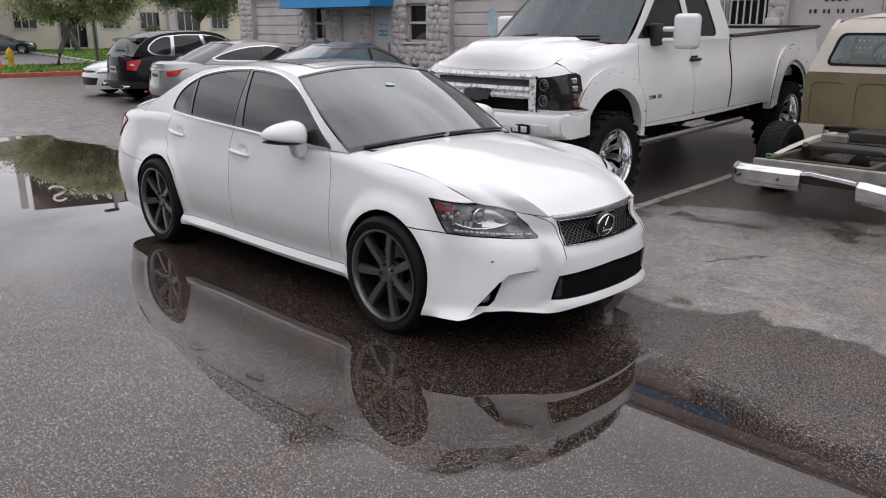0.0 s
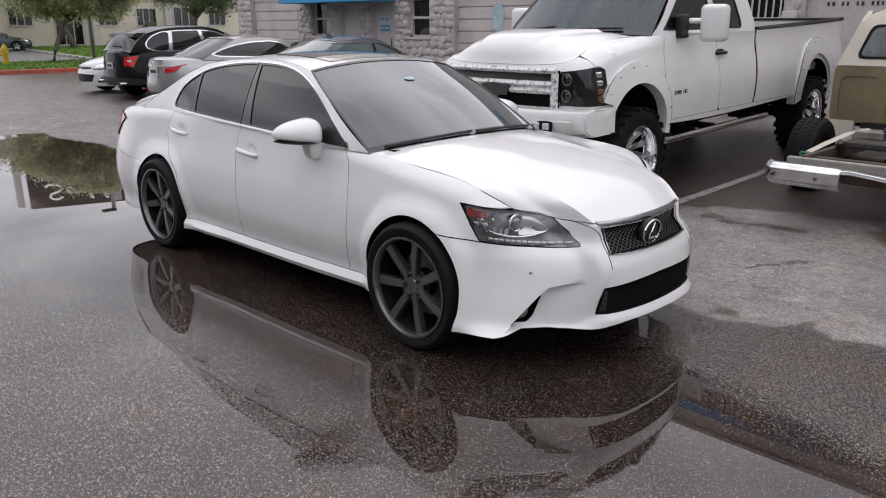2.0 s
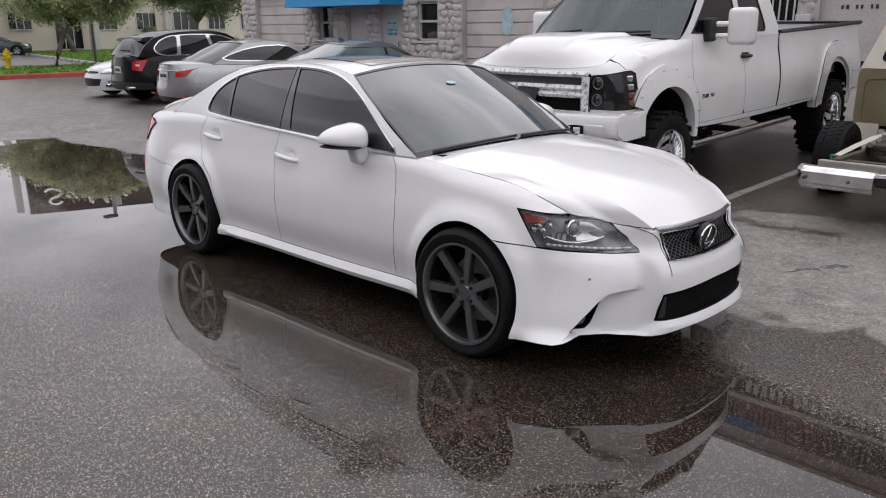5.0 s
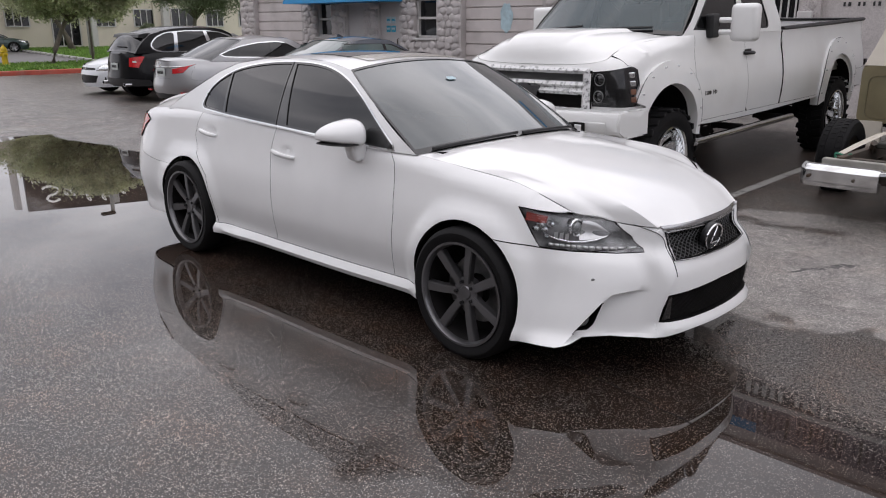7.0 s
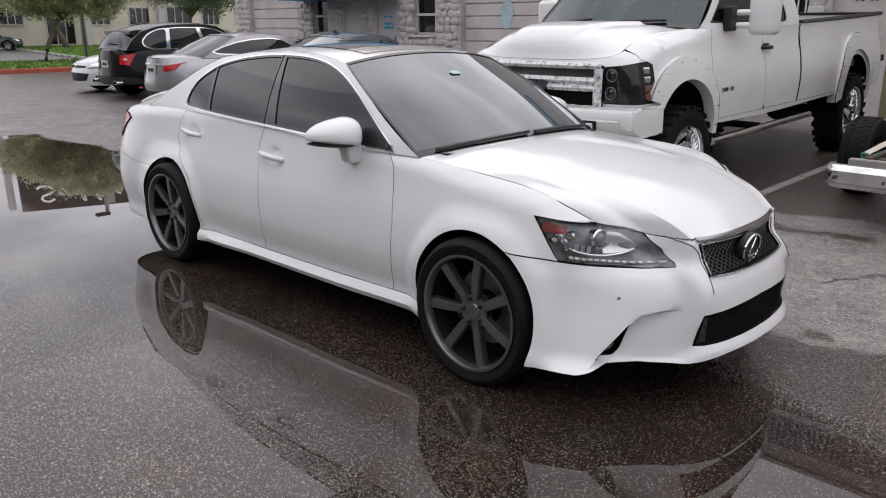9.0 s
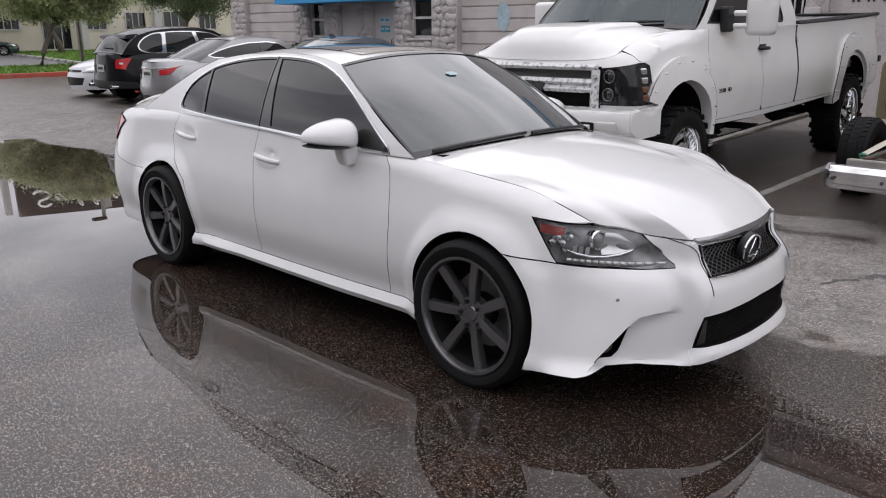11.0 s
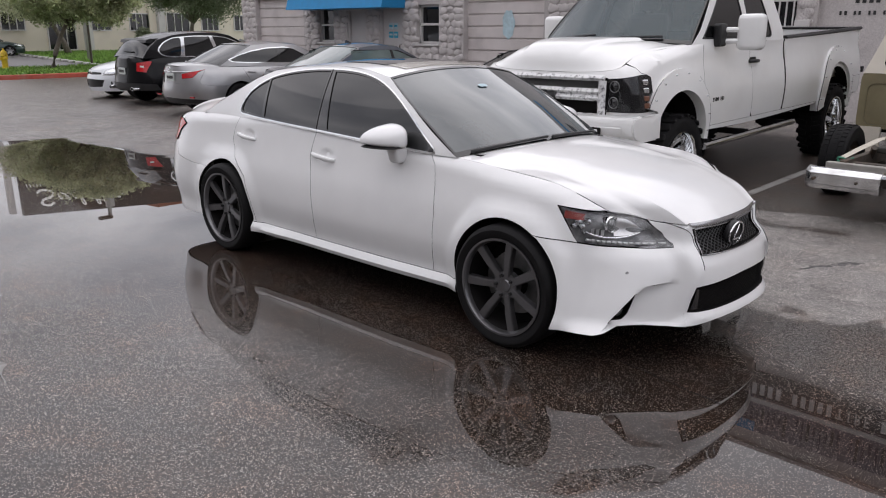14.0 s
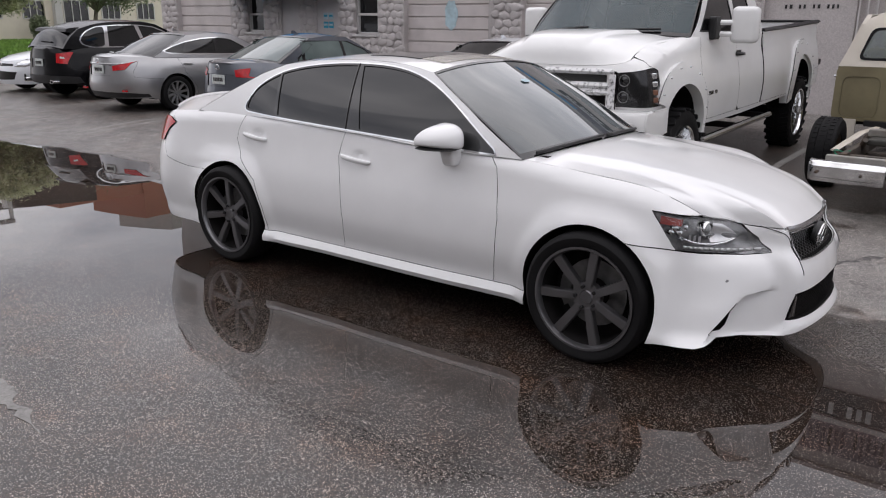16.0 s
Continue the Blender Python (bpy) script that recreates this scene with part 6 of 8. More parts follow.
    part("grille_top_bar", sheet(bmesh.new(), band, 40, 8, -1, 1, 0, 1), SATIN, car, "satin metal bar across the grille top", True)
    # a thin dark line along each sharp edge beside the grille
    for sg in (1, -1):
        edge_pts = [S.skirt(S.sy(line([(0.525, 0.388), (0.60, 0.379), (0.65, 0.375), (0.69, 0.384), (0.73, 0.425), (0.757, 0.470)], z), z)[0] * sg, z) + Vector((0.001, 0, 0)) for z in np.linspace(0.525, 0.752, 22)]
        part("fin_seam", tube(bmesh.new(), edge_pts, 0.0018, 5), DARK, car)
    # badge
    e = S.skirt(0, 0.643) + Vector((0.020, 0, 0))
    tilt = Matrix.Translation(e) @ Matrix.Rotation(radians(8), 4, "Y")
    b = lathe(bmesh.new(), [(0.0, -0.02), (0.068, -0.02), (0.070, 0.0), (0.066, 0.006), (0.0, 0.008)], 32, "x")
    b.transform(tilt @ Matrix.Diagonal((1, 1.25, 1.0, 1)))
    badge = part("badge", b, BLACK_TRIM, car, "dark oval badge with a chrome ring", True, 40)
    b = tube(bmesh.new(), [(0.012, 0.064 * math.cos(a) * 1.25, 0.064 * math.sin(a)) for a in np.linspace(0, 2 * math.pi, 32, endpoint=False)], 0.0058, 8, True)
    b.transform(tilt)
    part("badge_ring", b, CHROME, badge, smooth=True)
    b = tube(bmesh.new(), [(0.014, 0.012, 0.050), (0.014, -0.004, 0.010), (0.014, -0.022, -0.026), (0.014, -0.012, -0.033), (0.014, 0.020, -0.031), (0.014, 0.058, -0.030)], [0.0065, 0.007, 0.0075, 0.0075, 0.0065, 0.0045], 6)
    b.transform(tilt @ Matrix.Translation((0.007, 0, 0)) @ Matrix.Diagonal((0.5, 1.1, 1.05, 1)))
    part("badge_bar", b, CHROME, badge, smooth=True)
    # head lamps: a dark bowl with reflector, projector and strip under a clear lens
    for side in ("r", "l"):
        k = -1 if side == "r" else 1
        faces = got["headlight_" + side]
        lampset = part("headlight", skin(V, faces, lambda a, z: S.skirt(a, z) - Vector((1, k, 0)) * line([(0.47, 0.004), (0.53, 0.014), (0.62, 0.03)], abs(S.skirt(a, z).y)), gap=-0.006, lip=0), LAMP_BOWL, car, "clear headlight with projector lens", True)
        part("lens", skin(V, faces, S.skirt, gap=0.001, lip=0.015), LENS, lampset, smooth=True, angle=40).visible_shadow = False
        bm = skin(V, faces, S.skirt, gap=0.0, lip=0.009, lift=-0.001)
        bmesh.ops.delete(bm, geom=[f for f in bm.faces if len(f.verts) == 3], context="FACES")
        part("bezel", bm, BLACK_TRIM, lampset)
        sg = 1 if k < 0 else -1

        def within(x, z, deep):
            """A point in the lamp, so deep behind its lens."""
            return S.skirt(S.sx(x, z)[0] * sg, z) + Vector((-0.75, -k * 0.6, 0)) * deep
        aim = Matrix.Translation(within(1.982, 0.742, 0.030)) @ Matrix.Rotation(radians(k * 14), 4, "Z")
        b = lathe(bmesh.new(), [(0.0, 0.016), (0.014, 0.014), (0.026, 0.006), (0.031, -0.004)], 24, "x")
        b.transform(aim)
        part("projector", b, SMOKY_LENS, lampset, "", True)
        b = lathe(bmesh.new(), [(0.026, -0.12), (0.033, -0.12), (0.036, -0.06), (0.034, -0.055), (0.037, -0.03), (0.033, -0.02)], 28, "x", True)
        b.transform(aim)
        part("projector_barrel", b, REFLECTOR, lampset, "chrome projector barrel", True, 30)
        b = lathe(bmesh.new(), [(0.031, -0.004), (0.034, 0.006), (0.041, 0.008), (0.044, 0.0), (0.042, -0.022), (0.034, -0.022)], 28, "x", True)
        b.transform(aim)
        part("projector_ring", b, CHROME, lampset, "", True, 30)
        b = sheet(bmesh.new(), lambda u, w: within(1.742 + 0.10 * u, 0.7885 + 0.020 * w - 0.010 * u + 0.004 * w * (1 - u), 0.008), 10, 4, 0, 1, -0.6, 1)
        part("side_marker", b, MARKER, lampset, "red-tinted side marker", True)
        for x, z, r, deep in ((1.822, 0.755, 0.016, 0.026), (1.806, 0.737, 0.013, 0.024), (1.845, 0.735, 0.014, 0.026), (1.868, 0.757, 0.016, 0.030), (1.855, 0.710, 0.010, 0.022)):
            b = lathe(bmesh.new(), [(0.0, -0.02), (r * 0.6, -0.012), (r, 0.004), (r * 1.15, 0.0), (r, -0.03)], 14, "x")
            b.transform(Matrix.Translation(within(x, z, deep)) @ Matrix.Rotation(radians(k * 30), 4, "Z"))
            part("reflector_cup", b, REFLECTOR, lampset, "", True, 40)
        # the bright bowl beside the projector, tapering to a point, and its rim
        hi = [(0.0, 0.767), (0.35, 0.762), (0.7, 0.742), (1.0, 0.716)]
        lo = [(0.0, 0.694), (0.4, 0.695), (0.75, 0.700), (1.0, 0.712)]
        b = sheet(bmesh.new(), lambda u, w: within(2.0 + 0.112 * u, line(lo, u) + (line(hi, u) - line(lo, u)) * w, 0.018 + 0.030 * math.sin(math.pi * min(0.96, w + 0.12)) * (1 - 0.6 * u)), 14, 8, 0, 1, 0, 1)
        part("reflector_wing", b, LAMP_WING, lampset, "bright tapering reflector bowl", True)
        b = tube(bmesh.new(), [within(x, z, 0.014) for x, z in ((1.865, 0.712), (1.90, 0.700), (1.95, 0.691), (2.007, 0.688), (2.06, 0.693), (2.095, 0.703), (2.115, 0.714))], [0.003, 0.005, 0.006, 0.006, 0.006, 0.005, 0.003], 6)
        part("reflector_rim", b, CHROME, lampset, "", True)
        for q in range(3):
            b = sheet(bmesh.new(), lambda u, w: within(1.885 + 0.024 * q + 0.020 * u, 0.716 + 0.012 * w - 0.003 * q, 0.012 + 0.014 * u), 3, 3, 0, 1, -1, 1)
            part("reflector_facet", b, LAMP_WING, lampset, "", True)
        b = bmesh.new()
        low_z = lambda x: line([(1.86, 0.676), (1.97, 0.670), (2.06, 0.661), (2.13, 0.653), (2.18, 0.650)], x)
        for x in np.linspace(1.868, 2.155, 13):
            tube(b, [within(x, low_z(x), 0.012), within(x + 0.019, low_z(x + 0.019), 0.012)], 0.0080, 6)
        part("light_strip", b, LAMP_WING, lampset, "pale row of small lights", True)
        b = skin(V, got["fog_opening_" + side], lambda a, z: S.skirt(a, z) - Vector((0.05, 0, 0)), gap=-0.01, lip=0)
        part("fog_light_recess", b, DARK, car)
        bm = skin(V, got["fog_opening_" + side], S.skirt, gap=0.0, lip=0.05)
        bmesh.ops.delete(bm, geom=[f for f in bm.faces if len(f.verts) == 3], context="FACES")
        part("fog_light_bezel", bm, BLACK_TRIM, car)
        b = lathe(bmesh.new(), [(0.0, 0.014), (0.02, 0.012), (0.032, 0.004), (0.036, -0.004), (0.034, -0.03)], 20, "x")
        b.transform(Matrix.Translation(S.skirt(S.sy(0.676, 0.330)[0] * (1 if k < 0 else -1), 0.330) - Vector((0.018, 0, 0))) @ Matrix.Rotation(radians(k * 25), 4, "Z"))
        part("fog_light", b, LAMP_WING, car, "round fog light", True)
    # parking sensors
    for a, z in ((S.sx(2.068, 0.530)[0], 0.530),):
        for sg in (1, -1):
            p, n = S.skirt(a * sg, z), (S.skirt(a * sg, z) - Vector((1.3, 0, 0.5))).normalized()
            b = lathe(bmesh.new(), [(0.0, 0.0015), (0.007, 0.0015), (0.0085, 0.0)], 16, "z")
            b.transform(Matrix.Translation(p) @ n.to_track_quat("Z", "Y").to_matrix().to_4x4())
            part("parking_sensor", b, SILVER, car)
    mirror_part(car, (0.487, -0.909, 1.058), (0.125, 0.132, 0.098), PEARL, "white door mirror with a dark underside")
    handle_part(car, S, -0.222, 0.868, PEARL, 1.3)
    handle_part(car, S, -1.185, 0.916, PEARL, 1.3)
    bm = sheet(bmesh.new(), lambda u, v: S.screen(0.03 + 0.06 * u * (1 - 0.3 * v * v), 0.70 + 0.020 * v) + Vector((0.003, 0, 0.004)), 8, 4, -1, 1, -1, 1)
    part("screen_sticker", bm, PAPER, car, "small pale blue sticker on the windscreen", True)
    # sunroof, wipers, spoiler lip, aerial fin
    grid_part("sunroof_glass", S.roof, 16, 12, material("sunroof_glass", (0.05, 0.05, 0.05), 0.06, coat=1.0), car, "dark tinted sunroof glass", -0.68, 0.68, 0.46, 0.78, 0.006, 0.006)
    grid_part("sunroof_shade", S.roof, 16, 6, material("pale_roof_shade", (0.55, 0.52, 0.46), 0.25, coat=1.0), car, "pale shade under the sunroof", -0.66, 0.66, 0.79, 0.93, 0.006, 0.004)
    for u0, u1, v1 in ((0.88, 0.06, 0.022), (0.0, -0.82, 0.022)):
        b = tube(bmesh.new(), [S.screen(u0 + (u1 - u0) * k / 10, 0.012 + (v1 - 0.012) * (k / 10)) + Vector((0.010, 0, 0.012)) for k in range(11)], [0.012] * 4 + [0.009] * 7, 6)
        part("wiper", b, BLACK_TRIM, car, "", True)
    b = sheet(bmesh.new(), lambda u, v: S.boot(u, 0.88 + 0.13 * v) + Vector((0, 0, 0.004 + 0.012 * v * v)), 24, 4, -0.92, 0.92)
    bmesh.ops.solidify(b, geom=b.faces[:], thickness=-0.012)
    part("boot_spoiler", b, PEARL, car, "", True, 40)
    for x, y, turn in ((1.405, 0.795, 0.50), (-1.431, 0.803, 0.62)):
        for out in (-1, 1):
            wheel(car, (x, out * y, 0.345), 0.345, 0.270, 0.24, out, "seven", (GUNMETAL, RUBBER), 0, turn)
    return car


def dense_front(shape):
    out = []
    for p, q in zip(shape, shape[1:]):
        n = 12 if abs(p[1] - q[1]) > 0.15 else 4
        out += [("y", p[1] + (q[1] - p[1]) * k / n, p[2] + (q[2] - p[2]) * k / n) for k in range(n)]
    return out + [shape[-1]]


MESH_GREY = material("grey_metal_grille", (0.085, 0.085, 0.088), 0.32, 0.9)
SATIN = material("satin_grey_metal", (0.42, 0.42, 0.43), 0.25, 1.0)
LAMP_WING = material("satin_lamp_chrome", (0.60, 0.60, 0.61), 0.30, 0.75, vary=0.12, scale=20)
MARKER = material("red_marker", (0.17, 0.022, 0.018), 0.25, coat=0.4, vary=0.45, scale=60)
SMOKY_LENS = material("projector_glass", (0.16, 0.165, 0.17), 0.05, 0.3, coat=1.0)
LAMP_BOWL = material("dark_lamp_bowl", (0.19, 0.19, 0.195), 0.32, 0.5, vary=0.5, scale=22)
white_sedan()


# ---- the lifted white pickup ----
def flare(S, car, wx, R, a0, a1, mat, z):
    """A bolted-on wheel arch flare round an arch."""
    keep = S.wheel_z
    S.wheel_z = z
    broad = lambda ang: 0.065 + 0.125 * (lambda c: c * c * (3 - 2 * c))(min(1.0, max(0.0, (178 - ang) / 75)))
    outer = lambda ang, more: S.sx(wx + (R + broad(ang) + more) * math.cos(radians(ang)), z + (R + broad(ang) + more) * math.sin(radians(ang)))
    ring = [outer(ang, 0.0) for ang in np.linspace(a0, a1, 25)] + S.arch(wx, R - 0.005, a1, a0, 24)
    V, got = cut([("flare", ring)], 0.04)
    bm = skin(V, got["flare"], S.skirt, gap=0.0, lip=0.10, lift=0.034, dark=False)
    a = pair("wheel_flare", bm, mat, car, "white bolt-on wheel arch flare")
    for i in range(8):
        ang = a0 + (a1 - a0) * (i + 0.5) / 8
        p = S.skirt(*outer(ang, -0.035))
        b = lathe(bmesh.new(), [(0.0, -0.006), (0.006, -0.005), (0.0085, 0.0), (0.0085, 0.02)], 10)
        b.transform(Matrix.Translation(p + Vector((0, -0.044, 0))))
        pair("flare_bolt", b, OLD_CHROME, car)
    rim = [S.skirt(*q) + Vector((0, -0.030, 0)) for q in [outer(ang, 0.003) for ang in np.linspace(a0, a1, 31)]]
    pair("flare_seal", tube(bmesh.new(), rim, 0.005, 5), BLACK_TRIM, car)
    S.wheel_z = keep
    return a


def white_pickup():
    m = Matrix.Translation((-0.55, 2.96, 0.0)) @ Matrix.Rotation(radians(-90), 4, "Z") @ Matrix.Rotation(radians(1.35), 4, "Y")
    car = thing("pickup_truck", m, "lifted white pickup truck with chrome wheels and speckled grille", "truck")
    S = Shell(xa=0.45, xb=-4.6, nf=6.0, mf=2.4, nr=14.0, mr=6.0, wheel_z=0.71, nose_x=0.86, tail_x=-5.10,
              xf=[(0.7, 0.82), (1.0, 0.86), (1.2, 0.86), (1.33, 0.85), (1.42, 0.82)], xr=[(0.7, -5.12), (1.6, -5.12)],
              prof=[(0.7, 0.985), (0.85, 1.0), (1.05, 1.0), (1.25, 0.968), (1.4, 0.930), (1.6, 0.912)],
              plan=[(-5.1, 1.0), (-0.9, 1.0), (0.0, 0.985), (0.5, 0.932), (0.85, 0.92)],
              zsh=[(-5.1, 1.60), (-2.4, 1.55), (-2.3, 1.545), (-0.3, 1.555), (0.1, 1.52), (0.45, 1.47), (0.84, 1.345)],
              fillet=(0.10, 0.10), fill_plan=[(-5.1, 0.1), (-0.5, 0.1), (0.0, 1.5), (0.45, 1.8), (0.84, 1.0)],
              roof_z=2.14, rail_y=0.73, house_out=0.0, house_bow=0.05,
              bottom=[(-5.1, 0.80), (-4.7, 0.78), (-3.6, 0.74), (-0.4, 0.735), (0.4, 0.95), (0.9, 0.95)])
    sz = 0.765
    A = [(-0.42, sz), (-0.42, 1.2), (-0.47, None)]
    B = [(-1.50, sz), (-1.50, 1.1), (-1.50, None)]
    C = [(-2.34, sz), (-2.36, 0.9), (-2.40, 1.4), (-2.39, None)]
    grille = [("y", 0.0, 0.93), ("y", 0.66, 0.945), ("y", 0.66, 1.30), ("y", 0.0, 1.31)]
    lamp = [("y", 0.67, 1.29), ("y", 0.78, 1.30), ("x", 0.53, 1.325), ("x", 0.47, 1.30), ("x", 0.46, 1.04), ("x", 0.48, 1.0), ("y", 0.67, 1.01)]
    o = dict(arch=0.445, axles=(0.02, -4.10), half=0.98, lip=[(0, 0.93), (0.66, 0.945), (0.8, 0.955), (0.9, 0.96)], seam=37,
             front_seam=[(0.40, 0.985), (0.47, 1.0), (0.46, 1.04), (0.47, 1.30), (0.53, 1.325), (0.60, 1.34), (0.62, 1.385)],
             front_cuts=[("grille*", grille), ("headlight", lamp)], sill_z=sz, doors=[A, B, C], rear_seam=150,
             rear_seam_line=[(-4.70, 1.0), (-4.95, 1.0), (-5.05, 1.2), (-5.05, 1.599)], rear_lip=[(0, 0.80), (0.9, 0.80)],
             rear_cuts=[("taillight", [("x", -5.06, 1.02), ("x", -5.06, 1.5), ("y", 0.8, 1.5), ("y", 0.8, 1.02)])], rear_mats={"taillight": (RED_LENS, 0.004, "")}, fuel=None,
             house=[(-0.30, 1.55), (-1.0, 1.55), (-2.37, 1.54), (-2.40, 1.62), (-2.28, 2.05), (-2.15, 2.13), (-1.5, 2.15), (-1.05, 2.13), (-0.88, 2.08)],
             windows=[("trim", [(-0.46, 1.60), (-1.42, 1.575), (-1.40, 2.03), (-1.05, 2.02), (-0.92, 1.98)]),
                      ("front_side_window", [(-0.50, 1.615), (-1.40, 1.59), (-1.385, 2.015), (-1.06, 2.005), (-0.93, 1.965)]),
                      ("trim.b", rounded([(-1.52, 1.59), (-2.09, 1.575), (-1.98, 2.03), (-1.52, 2.03)], 0.09)),
                      ("rear_side_window", rounded([(-1.54, 1.605), (-2.07, 1.59), (-1.965, 2.015), (-1.54, 2.015)], 0.09))],
             trim_mats={"trim": BLACK_TRIM, "trim.b": BLACK_TRIM}, glass=TINT, screen_glass=TRUCK_GLASS,
             a_pillar=[(-0.30, 1.555), (-0.88, 2.08)], a_mid=[(-0.12, 1.585), (-0.50, 1.87), (-0.85, 2.14)],
             c_pillar=[(-2.39, 1.60), (-2.28, 2.05), (-2.15, 2.13)], c_mid=[(-2.40, 1.60), (-2.30, 2.05), (-2.18, 2.16)],
             rail=[(-2.15, 2.13), (-1.5, 2.15), (-1.05, 2.13), (-0.88, 2.08)], roof_mid=[(-2.18, 2.16), (-1.5, 2.21), (-1.05, 2.20), (-0.85, 2.14)],
             hood_x=[-0.28, 0.1, 0.45, 0.62], hood_mid=[(-0.10, 1.60), (0.3, 1.605), (0.65, 1.575), (0.82, 1.50), (0.87, 1.345)], hood_pow=3.0, hood_bulge=0.028, hood_fit=True, hood_start=0.03, step=0.05, back_frame=TRUCK_WHITE, trim_sill=TRUCK_WHITE)
    car_body(S, car, TRUCK_WHITE, o)
    V, got = S.front_cut
    # speckled grille bars round two dark mesh openings
    part("grille_backing", skin(V, got["grille"], lambda a, z: S.skirt(a, z) - Vector((0.06, 0, 0)), gap=-0.01, lip=0), DARK, car)

    def bar(name, pts, r, mat, label=""):
        P = [S.skirt(S.sy(abs(y), z)[0] * (1 if y < 0 else -1), z) + Vector((0.012, 0, 0)) for y, z in pts]
        part(name, tube(bmesh.new(), P, r, 4, flat=1.0), mat, car, label)
    ys = np.linspace(-0.64, 0.64, 15)
    bar("grille_bar", [(y, 1.300) for y in ys], 0.026, SPECKLE, "white grille bar splashed with black")
    bar("grille_bar", [(y, 1.182) for y in ys], 0.028, SPECKLE)
    bar("grille_bar", [(y, 1.126) for y in ys], 0.028, SPECKLE)
    bar("grille_bar", [(y, 0.956) for y in ys], 0.032, SPECKLE)
    for k in (-1, 1):
        bar("grille_post", [(k * 0.625, z) for z in (0.96, 1.05, 1.15, 1.28)], 0.042, SPECKLE)
    bm = bmesh.new()
    for i in range(4):
        for j in range(-14, 15):
            y, z = j * 0.042, 1.207 + i * 0.021
            for sg in (-1, 1):
                if abs(y + sg * 0.021) < 0.6:
                    P = [S.skirt(S.sy(abs(yy), zz)[0] * (1 if yy < 0 else -1), zz) - Vector((0.012, 0, 0)) for yy, zz in ((y, z), (y + sg * 0.021, z + 0.021))]
                    tube(bm, P, 0.004, 4)
    part("grille_mesh", bm, DISC, car)
    bm = bmesh.new()
    prism(bm, [(-0.17, 0.02), (-0.15, 0.045), (-0.06, 0.045), (-0.055, 0.06), (0.055, 0.06), (0.06, 0.045), (0.17, 0.045), (0.15, -0.045), (0.06, -0.045), (0.055, -0.06), (-0.055, -0.06), (-0.06, -0.045), (-0.17, -0.045)],
          lambda a, b, d: (0.885 + d, a, 1.12 + b), 0.03)
    part("badge", bm, GLOSS_BLACK, car, "dark cross-shaped badge")
    for side in ("r", "l"):
        k = -1 if side == "r" else 1
        faces = got["headlight_" + side]
        lamp_ob = part("headlight", skin(V, faces, lambda a, z: S.skirt(a, z) - Vector((0.05, k * 0.03, 0)), gap=-0.006, lip=0), GLOSS_BLACK, car, "smoked black headlight with four small lamps", True)
        part("lens", skin(V, faces, S.skirt, gap=0.001, lip=0.03), SMOKED, lamp_ob, "", True, 40)
        for zz in (1.09, 1.23):
            c = S.skirt(S.sy(0.735, zz)[0] * (1 if k < 0 else -1), zz) + Vector((-0.004, 0, 0))
            b = lathe(bmesh.new(), [(0.0, 0.016), (0.03, 0.012), (0.042, 0.0)], 18, "x")
            b.transform(Matrix.Translation(c))
            part("projector", b, GLOSS_BLACK, lamp_ob, "", True, 50)
            part("projector", tube(bmesh.new(), [c + Vector((0.014, 0.048 * math.cos(q), 0.048 * math.sin(q))) for q in np.linspace(0, 2 * math.pi, 20, endpoint=False)], 0.004, 6, True), DISC, lamp_ob)
        for i, zz in enumerate((1.055, 1.12, 1.19, 1.26)):
            c = S.skirt(*[S.sx(0.585, zz)[0] * (1 if k < 0 else -1), zz])
            b = boxed(-0.02, 0.02, -0.03, 0.03, -0.024, 0.024, bevel=0.008)
            b.transform(Matrix.Translation(c - Vector((0.012, k * 0.004, 0))) @ Matrix.Rotation(radians(k * 48), 4, "Z"))
            part("side_lamp", b, AMBER if i in (0, 1) else REFLECTOR, lamp_ob, "small amber lamp" if i in (0, 1) else "")
    # steel front bumper
    bm = bmesh.new()
    prof = [(0.0, 0.985), (0.10, 0.975), (0.13, 0.90), (0.11, 0.80), (0.03, 0.70), (-0.02, 0.70), (-0.02, 0.985)]
    ring = []
    for y in (-1.01, -0.985, -0.9, -0.55, 0.0, 0.55, 0.9, 0.985, 1.01):
        x0 = 0.92 - 0.10 * (abs(y) / 0.9) ** 2 - (0.33 if abs(y) > 1.0 else 0.05 if abs(y) > 0.95 else 0)
        ring.append([bm.verts.new((x0 + a, y, z + (0.05 if abs(y) > 0.5 and z < 0.75 else 0.0))) for a, z in prof])
    for P, Q in zip(ring, ring[1:]):
        for i in range(len(prof)):
            bm.faces.new((P[i], P[(i + 1) % len(prof)], Q[(i + 1) % len(prof)], Q[i]))
    bm.faces.new(ring[0])
    bm.faces.new(ring[-1][::-1])
    bmesh.ops.recalc_face_normals(bm, faces=bm.faces[:])
    bmesh.ops.bevel(bm, geom=[e for e in bm.edges if e.calc_face_angle(0) > 0.5], offset=0.012, segments=2, affect="EDGES")
    bumper = part("bumper", bm, TRUCK_WHITE, car, "white steel front bumper", True, 40)
    for k in (-1, 1):
        part("lamp_recess", boxed(0.985, 1.005, k * 0.62 - 0.11, k * 0.62 + 0.11, 0.80, 0.89, bevel=0.01), DARK, bumper)
        for q in (-0.05, 0.05):
            part("spot_lamp", boxed(0.99, 1.015, k * 0.62 + q - 0.035, k * 0.62 + q + 0.035, 0.815, 0.875, bevel=0.008), REFLECTOR, bumper)
    part("bumper_bracket", boxed(0.5, 0.92, -0.6, 0.6, 0.74, 0.9), DARK, car)
    # flares, mirrors, handles, badge, steps
    flare(S, car, 0.02, 0.445, 187, 30, TRUCK_WHITE, 0.71)
